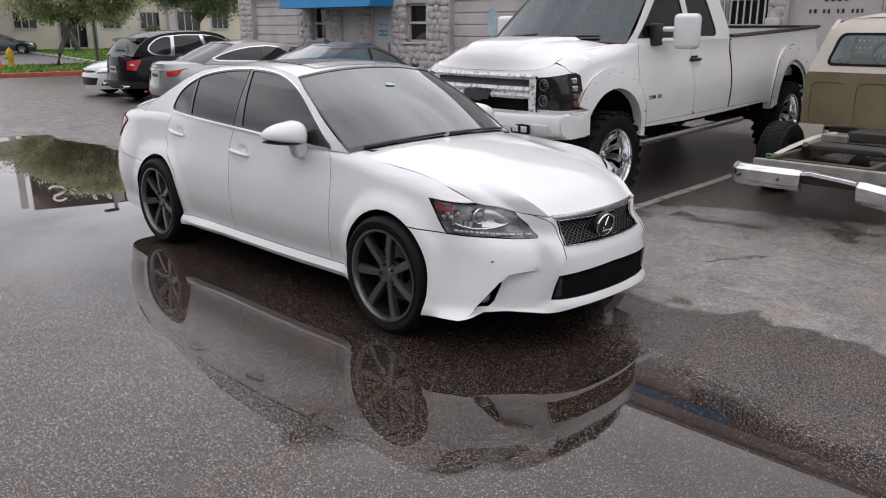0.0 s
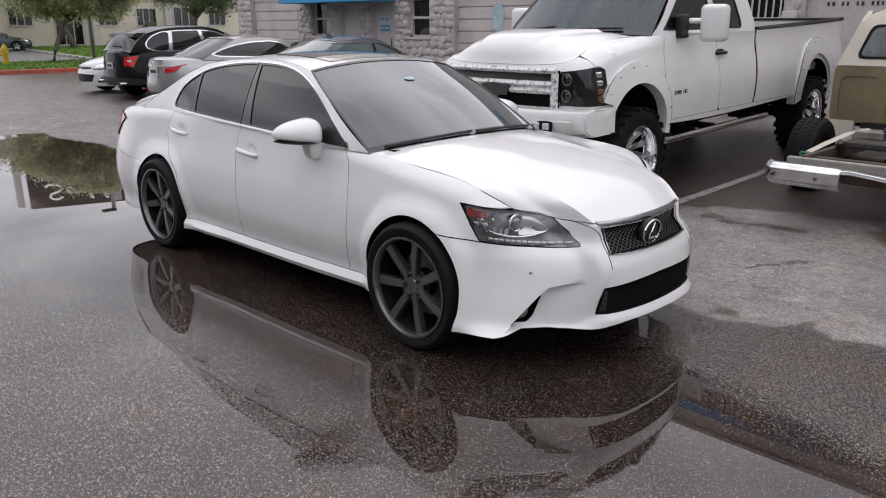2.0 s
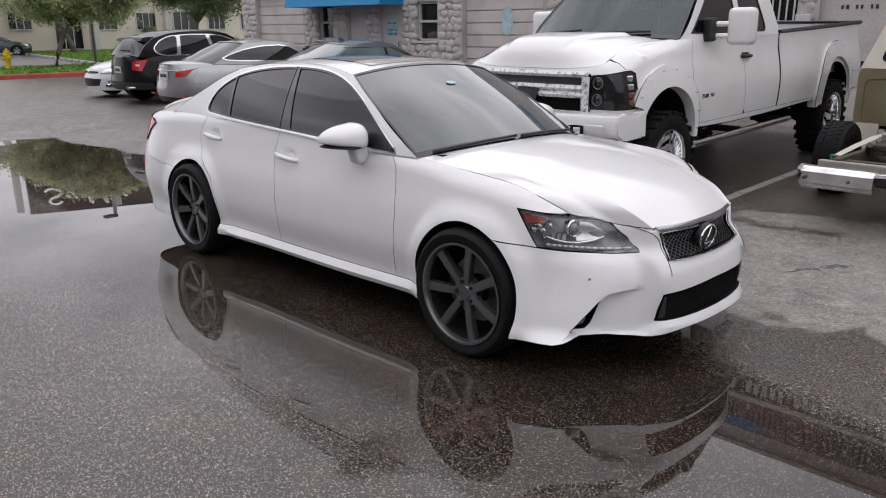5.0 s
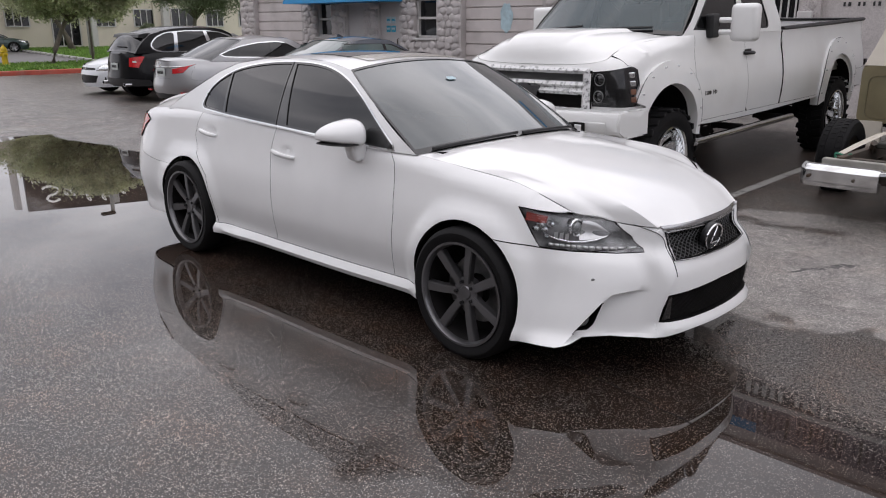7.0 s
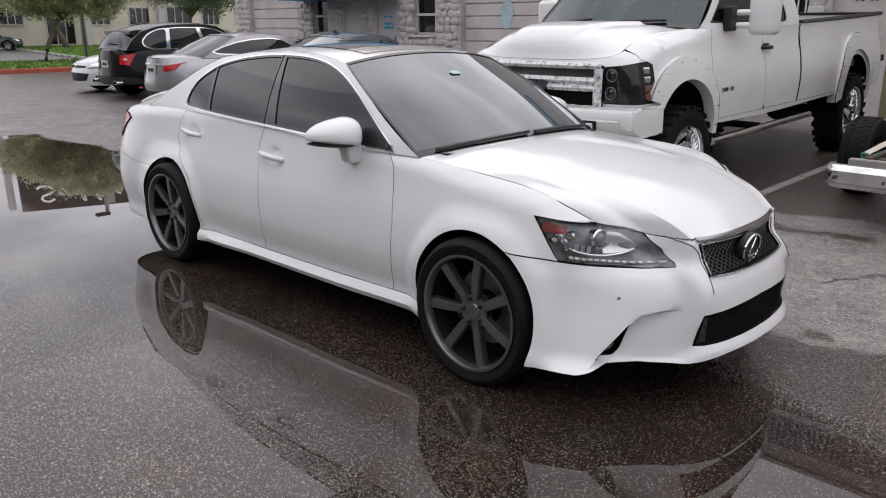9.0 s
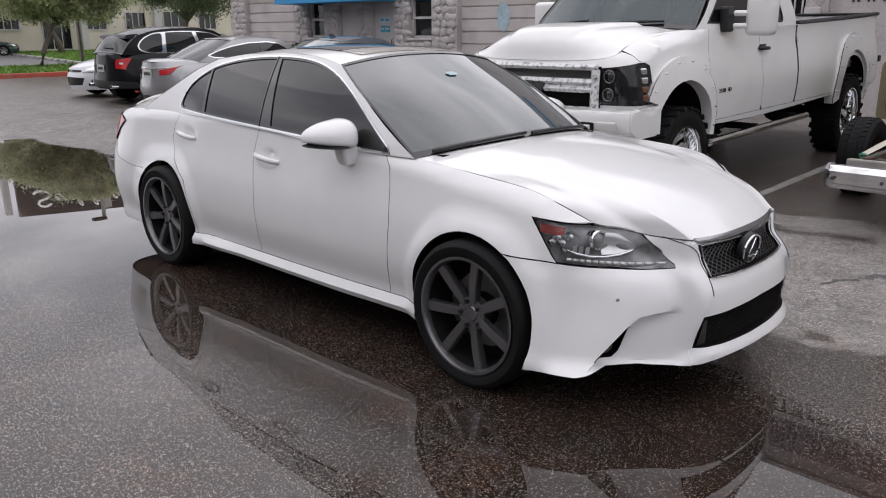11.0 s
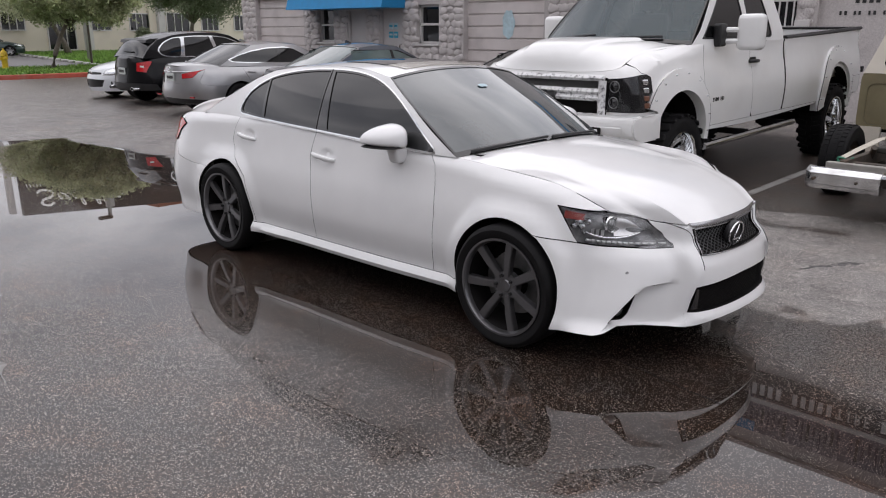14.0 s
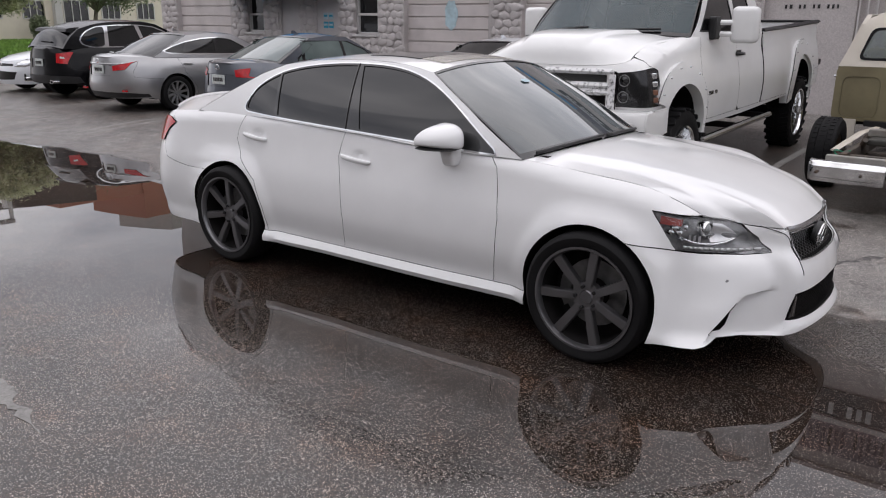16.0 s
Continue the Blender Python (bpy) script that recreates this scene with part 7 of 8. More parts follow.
    flare(S, car, -4.10, 0.445, 200, -12, TRUCK_WHITE, 0.77)
    for k in (-1, 1):
        mir = part("mirror_housing", boxed(-0.99, -0.84, min(k * 1.05, k * 1.31), max(k * 1.05, k * 1.31), 1.485, 1.83, bevel=0.05, seg=4), TRUCK_WHITE, car, "tall white towing mirror", True, 50)
        part("mirror_glass", boxed(-1.0, -0.985, k * 1.18 - 0.1, k * 1.18 + 0.1, 1.53, 1.79), CHROME, mir)
        for zz in (1.57, 1.68):
            part("mirror_arm", tube(bmesh.new(), [(-0.80, k * 0.90, zz), (-0.88, k * 1.10, zz)], 0.025, 8), TRUCK_WHITE, mir)
        part("mirror_bracket", boxed(-0.84, -0.68, min(k * 0.89, k * 0.97), max(k * 0.89, k * 0.97), 1.52, 1.74, bevel=0.02), BLACK_TRIM, mir)
        p = S.width(-1.55, 1.34)
        b = tube(bmesh.new(), [(-1.65, k * p, 1.345), (-1.62, k * (p + 0.035), 1.345), (-1.48, k * (p + 0.035), 1.348), (-1.45, k * p, 1.348)], 0.017, 8)
        part("door_handle", b, BLACK_TRIM, car, "black door handle", True)
        part("handle_cup", boxed(-1.62, -1.48, min(k * (p - 0.006), k * (p + 0.004)), max(k * (p - 0.006), k * (p + 0.004)), 1.315, 1.385, bevel=0.003), BLACK_TRIM, car)
        b = bmesh.new()
        tube(b, [(-0.36, k * 1.03, 0.585), (-2.62, k * 1.03, 0.60)], 0.045, 10, flat=0.75)
        part("side_step", b, OLD_CHROME, car, "tubular steel side step", True, 50)
        for xx in (-0.5, -1.4, -2.4):
            part("step_bracket", boxed(xx - 0.03, xx + 0.03, min(k * 0.7, k * 1.02), max(k * 0.7, k * 1.02), 0.58, 0.64), DARK, car)
        pw = S.width(-0.66, 1.05)
        for i, sign in enumerate("2500 HD"):
            if sign != " ":
                bm = lettering(sign, 0.055, 0.003)
                bm.transform(Matrix.Translation((-0.68, k * (pw + 0.004), 1.0)) @ Matrix.Rotation(radians(180 if k > 0 else 0), 4, "Z") @ Matrix.Translation(((i - 3.4) * 0.034, 0, 0)))
                part("model_letter", bm, GLOSS_BLACK, car, "raised dark model lettering")
    # bed: inner walls, floor, rails, tailgate back
    part("bed_floor", boxed(-5.05, -2.46, -0.86, 0.86, 1.0, 1.05), TRUCK_WHITE, car)
    for k in (-1, 1):
        part("bed_inner_wall", boxed(-5.05, -2.46, min(k * 0.85, k * 0.88), max(k * 0.85, k * 0.88), 1.05, 1.58), TRUCK_WHITE, car)
        b = bmesh.new()
        tube(b, [(-2.46, k * 0.895, 1.560), (-3.8, k * 0.895, 1.585), (-5.06, k * 0.895, 1.613)], 0.045, 6, flat=0.55)
        part("bed_rail_cap", b, BLACK_TRIM, car, "black plastic bed rail cap", True, 40)
        part("bed_side_step", boxed(-2.44, -2.40, k * 0.89 - 0.06, k * 0.89 + 0.06, 0.8, 1.52), TRUCK_WHITE, car)
        part("mud_bracket", boxed(-5.2, -5.12, min(k * 0.8, k * 0.98), max(k * 0.8, k * 0.98), 1.02, 1.10, bevel=0.01), BLACK_TRIM, car)
    part("bed_head", boxed(-2.50, -2.44, -0.9, 0.9, 0.9, 1.55), TRUCK_WHITE, car)
    part("tailgate", boxed(-5.10, -5.02, -0.9, 0.9, 1.0, 1.60, bevel=0.015), TRUCK_WHITE, car)
    part("tailgate_cap", boxed(-5.12, -5.0, -0.9, 0.9, 1.60, 1.63, bevel=0.01), BLACK_TRIM, car)
    part("cab_back", boxed(-2.40, -2.36, -0.9, 0.9, 0.9, 1.62), TRUCK_WHITE, car)
    part("rear_bumper", boxed(-5.30, -5.12, -0.9, 0.9, 0.72, 0.95, bevel=0.03), OLD_CHROME, car)
    b = tube(bmesh.new(), [S.skirt(*S.sx(-2.34 - 0.07 * q, 0.765 + 0.78 * q)) + Vector((0, 0.012, 0)) for q in np.linspace(0, 1, 8)], 0.02, 6)
    pair("cab_gap", b, DARK, car)
    # chassis
    for k in (-1, 1):
        part("frame_rail", boxed(-5.1, 0.7, k * 0.45 - 0.04, k * 0.45 + 0.04, 0.55, 0.72), DARK, car)
    for x in (0.0, -4.13):
        part("axle", tube(bmesh.new(), [(x, -0.75, 0.46), (x, 0.75, 0.46)], 0.07, 10), DARK, car)
        part("axle_housing", lathe(bmesh.new(), [(0.0, -0.16), (0.12, -0.1), (0.16, 0.0), (0.12, 0.1), (0.0, 0.16)], 14, "x", False, Matrix.Translation((x, 0.1, 0.46))), DARK, car, "", True)
        for k in (-1, 1):
            part("shock_absorber", tube(bmesh.new(), [(x + 0.1, k * 0.55, 0.5), (x + 0.18, k * 0.5, 1.0)], 0.04, 8), DARK, car)
            wheel(car, (x, k * 0.86, 0.46), 0.46, 0.305, 0.30, k, "mud", (CHROME, RUBBER))
    # wipers and scuttle louvres
    for u0, u1 in ((0.85, 0.15), (0.0, -0.7)):
        b = tube(bmesh.new(), [S.screen(u0 + (u1 - u0) * q / 8, 0.01 + 0.06 * q / 8) + Vector((0.015, 0, 0.02)) for q in range(9)], 0.012, 6)
        part("wiper", b, BLACK_TRIM, car)
    part("scuttle_vent", boxed(-0.16, -0.06, -0.80, -0.58, 1.545, 1.556, bevel=0.004), BLACK_TRIM, car)
    # dim cab seats behind the screen
    for k in (-1, 1):
        part("seat", boxed(-1.75, -1.6, k * 0.4 - 0.25, k * 0.4 + 0.25, 1.2, 1.85, bevel=0.06), SEAT, car, "grey cloth seat back")
        part("headrest", boxed(-1.76, -1.66, k * 0.4 - 0.13, k * 0.4 + 0.13, 1.87, 2.02, bevel=0.04), SEAT, car)
    part("dashboard", boxed(-0.75, -0.35, -0.75, 0.75, 1.35, 1.53, bevel=0.04), BLACK_TRIM, car)
    return car


TRUCK_GLASS = material("green_tinted_glass", (0.034, 0.056, 0.063), 0.03, coat=0.15, alpha=0.86, vary=0.2, scale=1.2)
SMOKED = material("smoked_lens", (0.10, 0.10, 0.11), 0.04, transmission=0.9, vary=0.0)
SEAT = material("grey_seat_cloth", (0.10, 0.105, 0.11), 0.9, vary=0.1, grain=0.2)
white_pickup()


# ---- the parked row ----
def generic(name, x, y, heading, L, Wd, H, paint, label, kind="sedan", front="", rear="", glass=None, wheel_style="ten", tall=0.0, dlo=None, rail=None, tail_foot=None):
    """A parked car of length L, width Wd and height H, its middle at (x, y), the nose along heading degrees."""
    z = rise(x, y)
    car = thing(name, Matrix.Translation((x, y, z)) @ Matrix.Rotation(radians(heading), 4, "Z"), label, "car", "cars parked in the row")
    h, w = L / 2, Wd / 2
    suv = kind == "suv"
    belt = H * (0.665 if not suv else 0.63) + tall
    wz = 0.33 if not suv else 0.37
    fx, rx = h - 0.93, -h + (1.08 if not suv else 0.95)
    nose, deck = (0.72, 0.985 if rear else 0.94) if not suv else (0.85, 1.05)
    S = Shell(xa=fx - 0.3, xb=rx + 0.05, nf=3.2, mf=2.1, nr=3.6 if not suv else 4.5, mr=2.3, wheel_z=wz, nose_x=h - 0.13, tail_x=-h + 0.06,
              xf=[(0.2, h - 0.06), (0.45, h), (0.6, h - 0.04), (0.8, h - 0.12)],
              xr=[(0.25, -h + 0.10), (0.45, -h), (0.65, -h + 0.02), (deck, -h + 0.07)],
              prof=[(0.2, w * 0.94), (0.32, w * 0.985), (0.55, w), (0.7, w * 0.985), (0.85, w * 0.945), (belt, w * 0.875), (belt + 0.2, w * 0.82)],
              plan=[(-h, 0.95), (rx, 1.0), (fx, 1.0), (h, 0.96)],
              zsh=[(-h, deck), (-h + 0.3, deck + 0.035), (rx, belt + 0.02), (0.0, belt), (fx - 0.55, belt - 0.03), (fx, belt - 0.09), (fx + 0.35, nose + 0.10), (h - 0.1, nose)],
              fillet=(0.09, 0.08), fill_plan=[(-h, 1.0), (-h + 1.2, 0.5), (0, 0.3), (fx - 0.5, 1.0), (h, 1.2)],
              roof_z=H - 0.04, rail_y=w * (0.64 if not suv else 0.68), house_out=0.008, house_bow=0.05,
              bottom=[(-h, 0.26), (rx + 0.5, 0.2), (fx - 0.5, 0.2), (h, 0.2)])
    sz = 0.30 if not suv else 0.36
    if suv:
        S.bottom = [(-h, 0.34), (rx + 0.5, 0.27), (fx - 0.5, 0.27), (h, 0.27)]
    fa, ra = fx - 0.52, rx + 0.40
    mid = (fa + ra) / 2 + 0.04
    A = [(fa, sz), (fa, 0.6), (fa - 0.05, None)]
    B = [(mid + 0.03, sz), (mid, 0.6), (mid - 0.1, None)]
    C = [(ra + 0.05, sz), (ra + 0.02, 0.45), (ra - 0.18, 0.7), (ra - 0.28, None)]
    ws, wt = fa + 0.08, fa - 0.75
    b0 = belt - 0.005
    rt = (-h + 1.55) if not suv else (-h + 0.55)
    rb = (-h + 0.72) if not suv else (-h + 0.16)
    zt = H - 0.045
    house = [(ws, b0 - 0.02), ((ws + rb) / 2, b0), (rb, S.shoulder(rb) - 0.005), (rb + (rt - rb) * 0.5, belt + (zt - belt) * 0.56), (rt, zt - 0.015), ((rt + wt) / 2, zt + 0.02), (wt, zt - 0.01), ((ws + wt) / 2, belt + (zt - belt) * 0.52)]
    q0 = rb + (0.42 if not suv else 0.38)
    dz = zt - 0.06
    win_top = belt + (dz - belt)
    hw = [(ws - 0.20, belt + 0.035), (mid - 0.10, belt + 0.035), (mid - 0.09, win_top), (wt + 0.0, win_top - 0.03), ((ws + wt) / 2 - 0.06, belt + (dz - belt) * 0.56)]
    rw = [(mid - 0.16, belt + 0.035), (ra - 0.20, belt + 0.04), (ra - 0.12, win_top - 0.005), (mid - 0.15, win_top)]
    qe = q0
    qw = [(ra - 0.26, belt + 0.04), (qe, belt + 0.055), (qe + 0.03, belt + 0.11), (rt + 0.02 if not suv else rt - 0.02, win_top - 0.05), (ra - 0.18, win_top - 0.01)]
    outline = [(ws - 0.17, belt + 0.018), (ra - 0.3, belt + 0.02), (qe - 0.03, belt + 0.035), (qe, belt + 0.12), (rt if not suv else rt - 0.05, win_top - 0.035), (ra - 0.18, win_top + 0.012), (wt, win_top - 0.012), ((ws + wt) / 2 - 0.04, belt + (dz - belt) * 0.59)]
    if suv:
        qw, outline = rounded(qw, 0.10), rounded(outline, 0.06)
    if rail:
        rt, rb, wt = rail[0][0], tail_foot, rail[-1][0]
        house = house[:2] + [(rb, S.shoulder(rb) - 0.005), (rb + (rt - rb) * 0.45, belt + (rail[0][1] - belt) * 0.55)] + rail + [((ws + wt) / 2, belt + (rail[-1][1] - belt) * 0.52)]
    else:
        rail = house[4:7]
    panes = [("trim", outline), ("front_side_window", hw), ("rear_side_window", rw), ("quarter_window", qw)]
    if dlo:
        panes = [("trim", inset(dlo[0], -0.018 if suv else 0.0)), ("trim_b", inset(dlo[0], 0.002 if suv else 0.018))] if not suv else [("trim", inset(dlo[0], 0.002))]
        panes += [(n, p) for n, p in zip(("front_side_window", "rear_side_window", "quarter_window"), dlo[1:])]
    lampf = [("x", fx + 0.28, nose + 0.055), ("x", h - 0.36, nose + 0.05), ("y", w * 0.55, nose - 0.03), ("y", w * 0.5, nose - 0.12), ("x", h - 0.30, nose - 0.12), ("x", h - 0.45, nose - 0.06)]
    gr = [("y", 0.0, 0.30), ("y", w * 0.48, 0.32), ("y", w * 0.58, 0.48), ("y", 0.0, 0.50)]
    slot = [("y", 0.0, nose - 0.11), ("y", w * 0.46, nose - 0.10), ("y", w * 0.46, nose - 0.06), ("y", 0.0, nose - 0.05)]
    t1 = deck - 0.03
    if rear == "mazda":
        tl = [("x", -h + 0.42, t1 - 0.01), ("y", w * 0.72, t1 - 0.03), ("y", w * 0.40, t1 - 0.10), ("y", w * 0.42, t1 - 0.19), ("x", -h + 0.2, t1 - 0.17), ("x", -h + 0.30, t1 - 0.06)]
    elif rear == "suv":
        tl = [("x", -h + 0.40, t1 - 0.02), ("y", w * 0.78, t1 - 0.01), ("y", w * 0.56, t1 - 0.05), ("y", w * 0.58, t1 - 0.24), ("y", w * 0.8, t1 - 0.26), ("x", -h + 0.28, t1 - 0.2)]
    else:
        tl = [("x", -h + 0.25, t1 - 0.02), ("y", w * 0.6, t1 - 0.02), ("y", w * 0.38, t1 - 0.05), ("y", w * 0.42, t1 - 0.16), ("y", w * 0.8, t1 - 0.18), ("x", -h + 0.2, t1 - 0.14)]
    pz = deck - (0.20 if rear not in ("jetta", "suv") else 0.24 if rear == "jetta" else 0.27)
    recess = [("y", 0.0, pz - 0.11), ("y", w * 0.36, pz - 0.11), ("y", w * 0.38, pz + 0.08), ("y", 0.0, pz + 0.09)]
    valance = [("y", 0.0, 0.27), ("y", w * 0.9, 0.29), ("x", -h + 0.55, 0.30), ("x", -h + 0.5, 0.35), ("y", w * 0.7, 0.37), ("y", 0.0, 0.38)]
    if suv:
        valance = [("y", 0.0, 0.35), ("y", w * 0.9, 0.36), ("x", -h + 0.5, 0.38), ("x", -h + 0.42, 0.50), ("y", w * 0.7, 0.52), ("y", 0.0, 0.52)]
    o = dict(arch=wz + 0.045, axles=(fx, rx), half=w, lip=[(0, 0.2), (w * 0.9, 0.2)], seam=52,
             front_seam=[(fx + 0.36, 0.60), (h - 0.45, nose - 0.06), (fx + 0.28, nose + 0.055), (fx + 0.34, nose + 0.085), (fx + 0.36, S.shoulder(fx + 0.36))],
             front_cuts=[("headlight", lampf), ("intake*", gr), ("slot*", slot)], sill_z=sz, doors=[A, B, C], rear_seam=128,
             rear_seam_line=[(rx - 0.42, 0.62), (-h + 0.30, 0.66), (-h + 0.30, t1 - 0.2), (-h + 0.42, t1 - 0.01), (-h + 0.42, S.shoulder(-h + 0.42))], rear_lip=[(0, 0.27 if not suv else 0.35), (w * 0.9, 0.27 if not suv else 0.35)],
             rear_cuts=[("valance*", valance), ("plate_recess*", recess), ("taillight", tl)],
             rear_mats={"taillight": (RED_LENS, 0.008, "red tail light"), "valance": (BLACK_TRIM, 0.004, "black lower valance"), "plate_recess": (paint, -0.012, "")}, fuel=None,
             house=house, windows=panes,
             trim_mats={"trim": CHROME if dlo else GLOSS_BLACK, "trim_b": GLOSS_BLACK}, glass=glass or TINT, screen_glass=glass or SCREEN_GLASS,
             a_pillar=[house[0], house[-1], house[-2]], a_mid=[(ws + 0.16, belt + 0.02), ((ws + wt) / 2 + 0.14, belt + (zt - belt) * 0.56), (wt + 0.03, rail[-1][1] + 0.035)],
             c_pillar=[house[2], house[3], house[4]], c_mid=[(rb - (0.14 if not suv else 0.05), S.shoulder(rb) + 0.04), (rb + (rt - rb) * 0.5 - 0.08, belt + (zt - belt) * 0.62), (rt - 0.05, rail[0][1] + 0.035)],
             rail=rail, roof_mid=[(rt - 0.05, rail[0][1] + 0.035)] + ([(px, pz3 + 0.04) for px, pz3 in rail[1:-1]] if suv else [((rt + wt) / 2, H + 0.02)]) + [(wt + 0.03, rail[-1][1] + 0.035)],
             hood_x=[ws - 0.02, fx - 0.2, fx + 0.15, fx + 0.36], hood_mid=[(ws + 0.17, belt + 0.0), (fx, belt - 0.03), (fx + 0.4, belt - 0.11), (h - 0.13, nose)], step=0.06)
    if not suv:
        o["boot_x"] = [rb + 0.02, (rb - h) / 2, -h + 0.12]
        o["boot_mid"] = [(rb - 0.12, S.shoulder(rb) + 0.04), ((rb - h) / 2 - 0.03, deck + 0.075), (-h + 0.05, deck + 0.03)]
    else:
        o["boot_x"] = [rb + 0.05, (rb - h) / 2 + 0.02, -h + 0.09]
        o["boot_mid"] = [(rb - 0.05, S.shoulder(rb) + 0.04), (-h + 0.08, deck + 0.02), (-h + 0.06, deck)]
    car_body(S, car, paint, o)
    V, got = S.front_cut
    for sd in ("r", "l"):
        lamp_ob = part("headlight", skin(V, got["headlight_" + sd], S.skirt, gap=0.0, lip=0.02, lift=0.002), REFLECTOR, car, "clear headlight", True)
        part("headlight_shade", skin(V, got["headlight_" + sd], S.skirt, gap=0.012, lip=0.0, lift=0.005), LENS, lamp_ob, "", True)
    for n in ("intake", "slot"):
        part("grille_opening", skin(V, got[n], lambda a, z: S.skirt(a, z) - Vector((0.03, 0, 0)), gap=-0.01, lip=0), BLACK_TRIM, car, "", True)
    # plate, with plain bars
    back = S.skirt(S.Lt, pz).x
    plate = part("number_plate", boxed(back - 0.012, back + 0.01, -0.155, 0.155, pz - 0.075, pz + 0.075, bevel=0.004), PLATE, car, "number plate with plain bars")
    b = bmesh.new()
    for k in range(6):
        box(b, back - 0.016, back - 0.012, -0.12 + k * 0.042, -0.09 + k * 0.042, pz - 0.03, pz + 0.03)
    part("plate_bars", b, INK, plate)
    if rear in ("mazda",):
        b = tube(bmesh.new(), [S.tail(a, deck - 0.095 + 0.02 * abs(a)) + Vector((-0.008, 0, 0)) for a in np.linspace(-0.55, 0.55, 15)], 0.014, 6, flat=0.7)
        part("boot_trim", b, CHROME, car, "chrome strip across the boot lid", True)
        for k in (-1, 1):
            part("rear_reflector", boxed(-h + 0.10, -h + 0.13, k * 0.68 - 0.07, k * 0.68 + 0.07, 0.40, 0.43), RED_LENS, car)
    if rear in ("mazda", "jetta"):
        b = tube(bmesh.new(), [(back - 0.008, 0.05 * math.cos(a), deck - 0.045 + 0.04 * math.sin(a)) for a in np.linspace(0, 2 * math.pi, 18, endpoint=False)], 0.007, 5, True)
        part("badge", b, CHROME, car, "round chrome badge")
    if suv:
        top = rail[0][1]
        wing = [(rt, top + 0.080), (rt - 0.16, top + 0.074), (rt - 0.27, top + 0.048), (rt - 0.30, top - 0.010), (rt - 0.18, top - 0.030), (rt, top - 0.03)]
        b = prism(bmesh.new(), wing, lambda a, c, d: (a, d, c), 1.30)
        for v in b.verts:
            v.co.y -= 0.65
            v.co.z -= 0.05 * (abs(v.co.y) / 0.65) ** 2
            v.co.x += 0.05 * (abs(v.co.y) / 0.65) ** 2
        part("roof_spoiler", b, BLACK_TRIM, car, "black roof spoiler over the rear window", True, 40)
        for k in (-1, 1):
            b = sheet(bmesh.new(), lambda u, v: S.tail(k * (0.60 + 0.17 * u), t1 - 0.125 + 0.018 * v - 0.01 * u) + Vector((-0.014, k * 0.004, 0)), 8, 2, 0, 1, -1, 1)
            part("reversing_light", b, PLATE, car, "pale band in the red tail light", True)
        for k in (-1, 1):
            part("exhaust_tip", lathe(bmesh.new(), [(0.038, -0.05), (0.046, -0.05), (0.046, 0.1), (0.038, 0.1)], 18, "x", True, Matrix.Translation((-h + 0.02, k * 0.56, 0.40)) @ Matrix.Diagonal((1, 1.5, 0.9, 1))), CHROME, car)
        b = tube(bmesh.new(), [S.back(u, 0.16) + Vector((-0.012, 0, 0.01)) for u in np.linspace(-0.1, 0.45, 7)], 0.014, 6)
        part("rear_wiper", b, BLACK_TRIM, car)
    mirror_part(car, (ws - 0.14, -w - 0.07, belt + 0.06), (0.09, 0.11, 0.07), paint)
    handle_part(car, S, mid + 0.02, belt - 0.11, paint if not suv else CHROME)
    handle_part(car, S, ra - 0.10, belt - 0.09, paint if not suv else CHROME)
    if front:
        b = tube(bmesh.new(), [(S.skirt(0, nose - 0.08).x + 0.006, 0.06 * math.cos(a), nose - 0.08 + 0.04 * math.sin(a)) for a in np.linspace(0, 2 * math.pi, 18, endpoint=False)], 0.008, 5, True)
        part("badge", b, CHROME, car, "oval chrome badge")
        for k in (-1, 1):
            b = lathe(bmesh.new(), [(0.0, 0.012), (0.04, 0.008), (0.055, -0.01)], 16, "x", False, Matrix.Translation(S.skirt(S.sy(w * 0.72, 0.40)[0] * k, 0.40)))
            part("fog_light", b, BLACK_TRIM, car, "", True)
    if not suv:
        b = bmesh.new()
        prism(b, [(0.0, 0.0), (0.14, 0.0), (0.03, 0.055), (0.0, 0.05)], lambda a, c, d: (rt + 0.12 + a, -0.015 + d, H + 0.008 + c), 0.03)
        part("aerial_fin", b, paint, car)
    for wx in (fx, rx):
        for k in (-1, 1):
            wheel(car, (wx, k * (w - 0.115), wz), wz, wz * 0.70, 0.215, k, wheel_style, (SILVER if kind != "dark" else GUNMETAL, RUBBER))
    return car


CLEAR = material("pale_car_glass", (0.10, 0.13, 0.125), 0.04, coat=0.6, vary=0.3, scale=1.5)
silver_glass = [rounded([(0.72, 0.995), (-1.1, 1.045), (-1.38, 1.062), (-1.52, 1.112), (-1.25, 1.205), (-0.95, 1.28), (-0.55, 1.338), (-0.1, 1.355), (0.15, 1.32), (0.42, 1.18)], 0.05),
                [(0.64, 1.02), (-0.28, 1.045), (-0.22, 1.325), (-0.08, 1.328), (0.13, 1.295), (0.38, 1.165)],
                [(-0.34, 1.048), (-1.06, 1.072), (-0.90, 1.265), (-0.55, 1.31), (-0.28, 1.322)],
                [(-1.10, 1.075), (-1.36, 1.085), (-1.43, 1.112), (-1.22, 1.185), (-0.96, 1.25)]]
generic("silver_sedan", -11.0, 3.62 + 2.43, 90, 4.86, 1.84, 1.45, SILVER, "silver four-door sedan with red tail lights", rear="mazda", dlo=silver_glass)
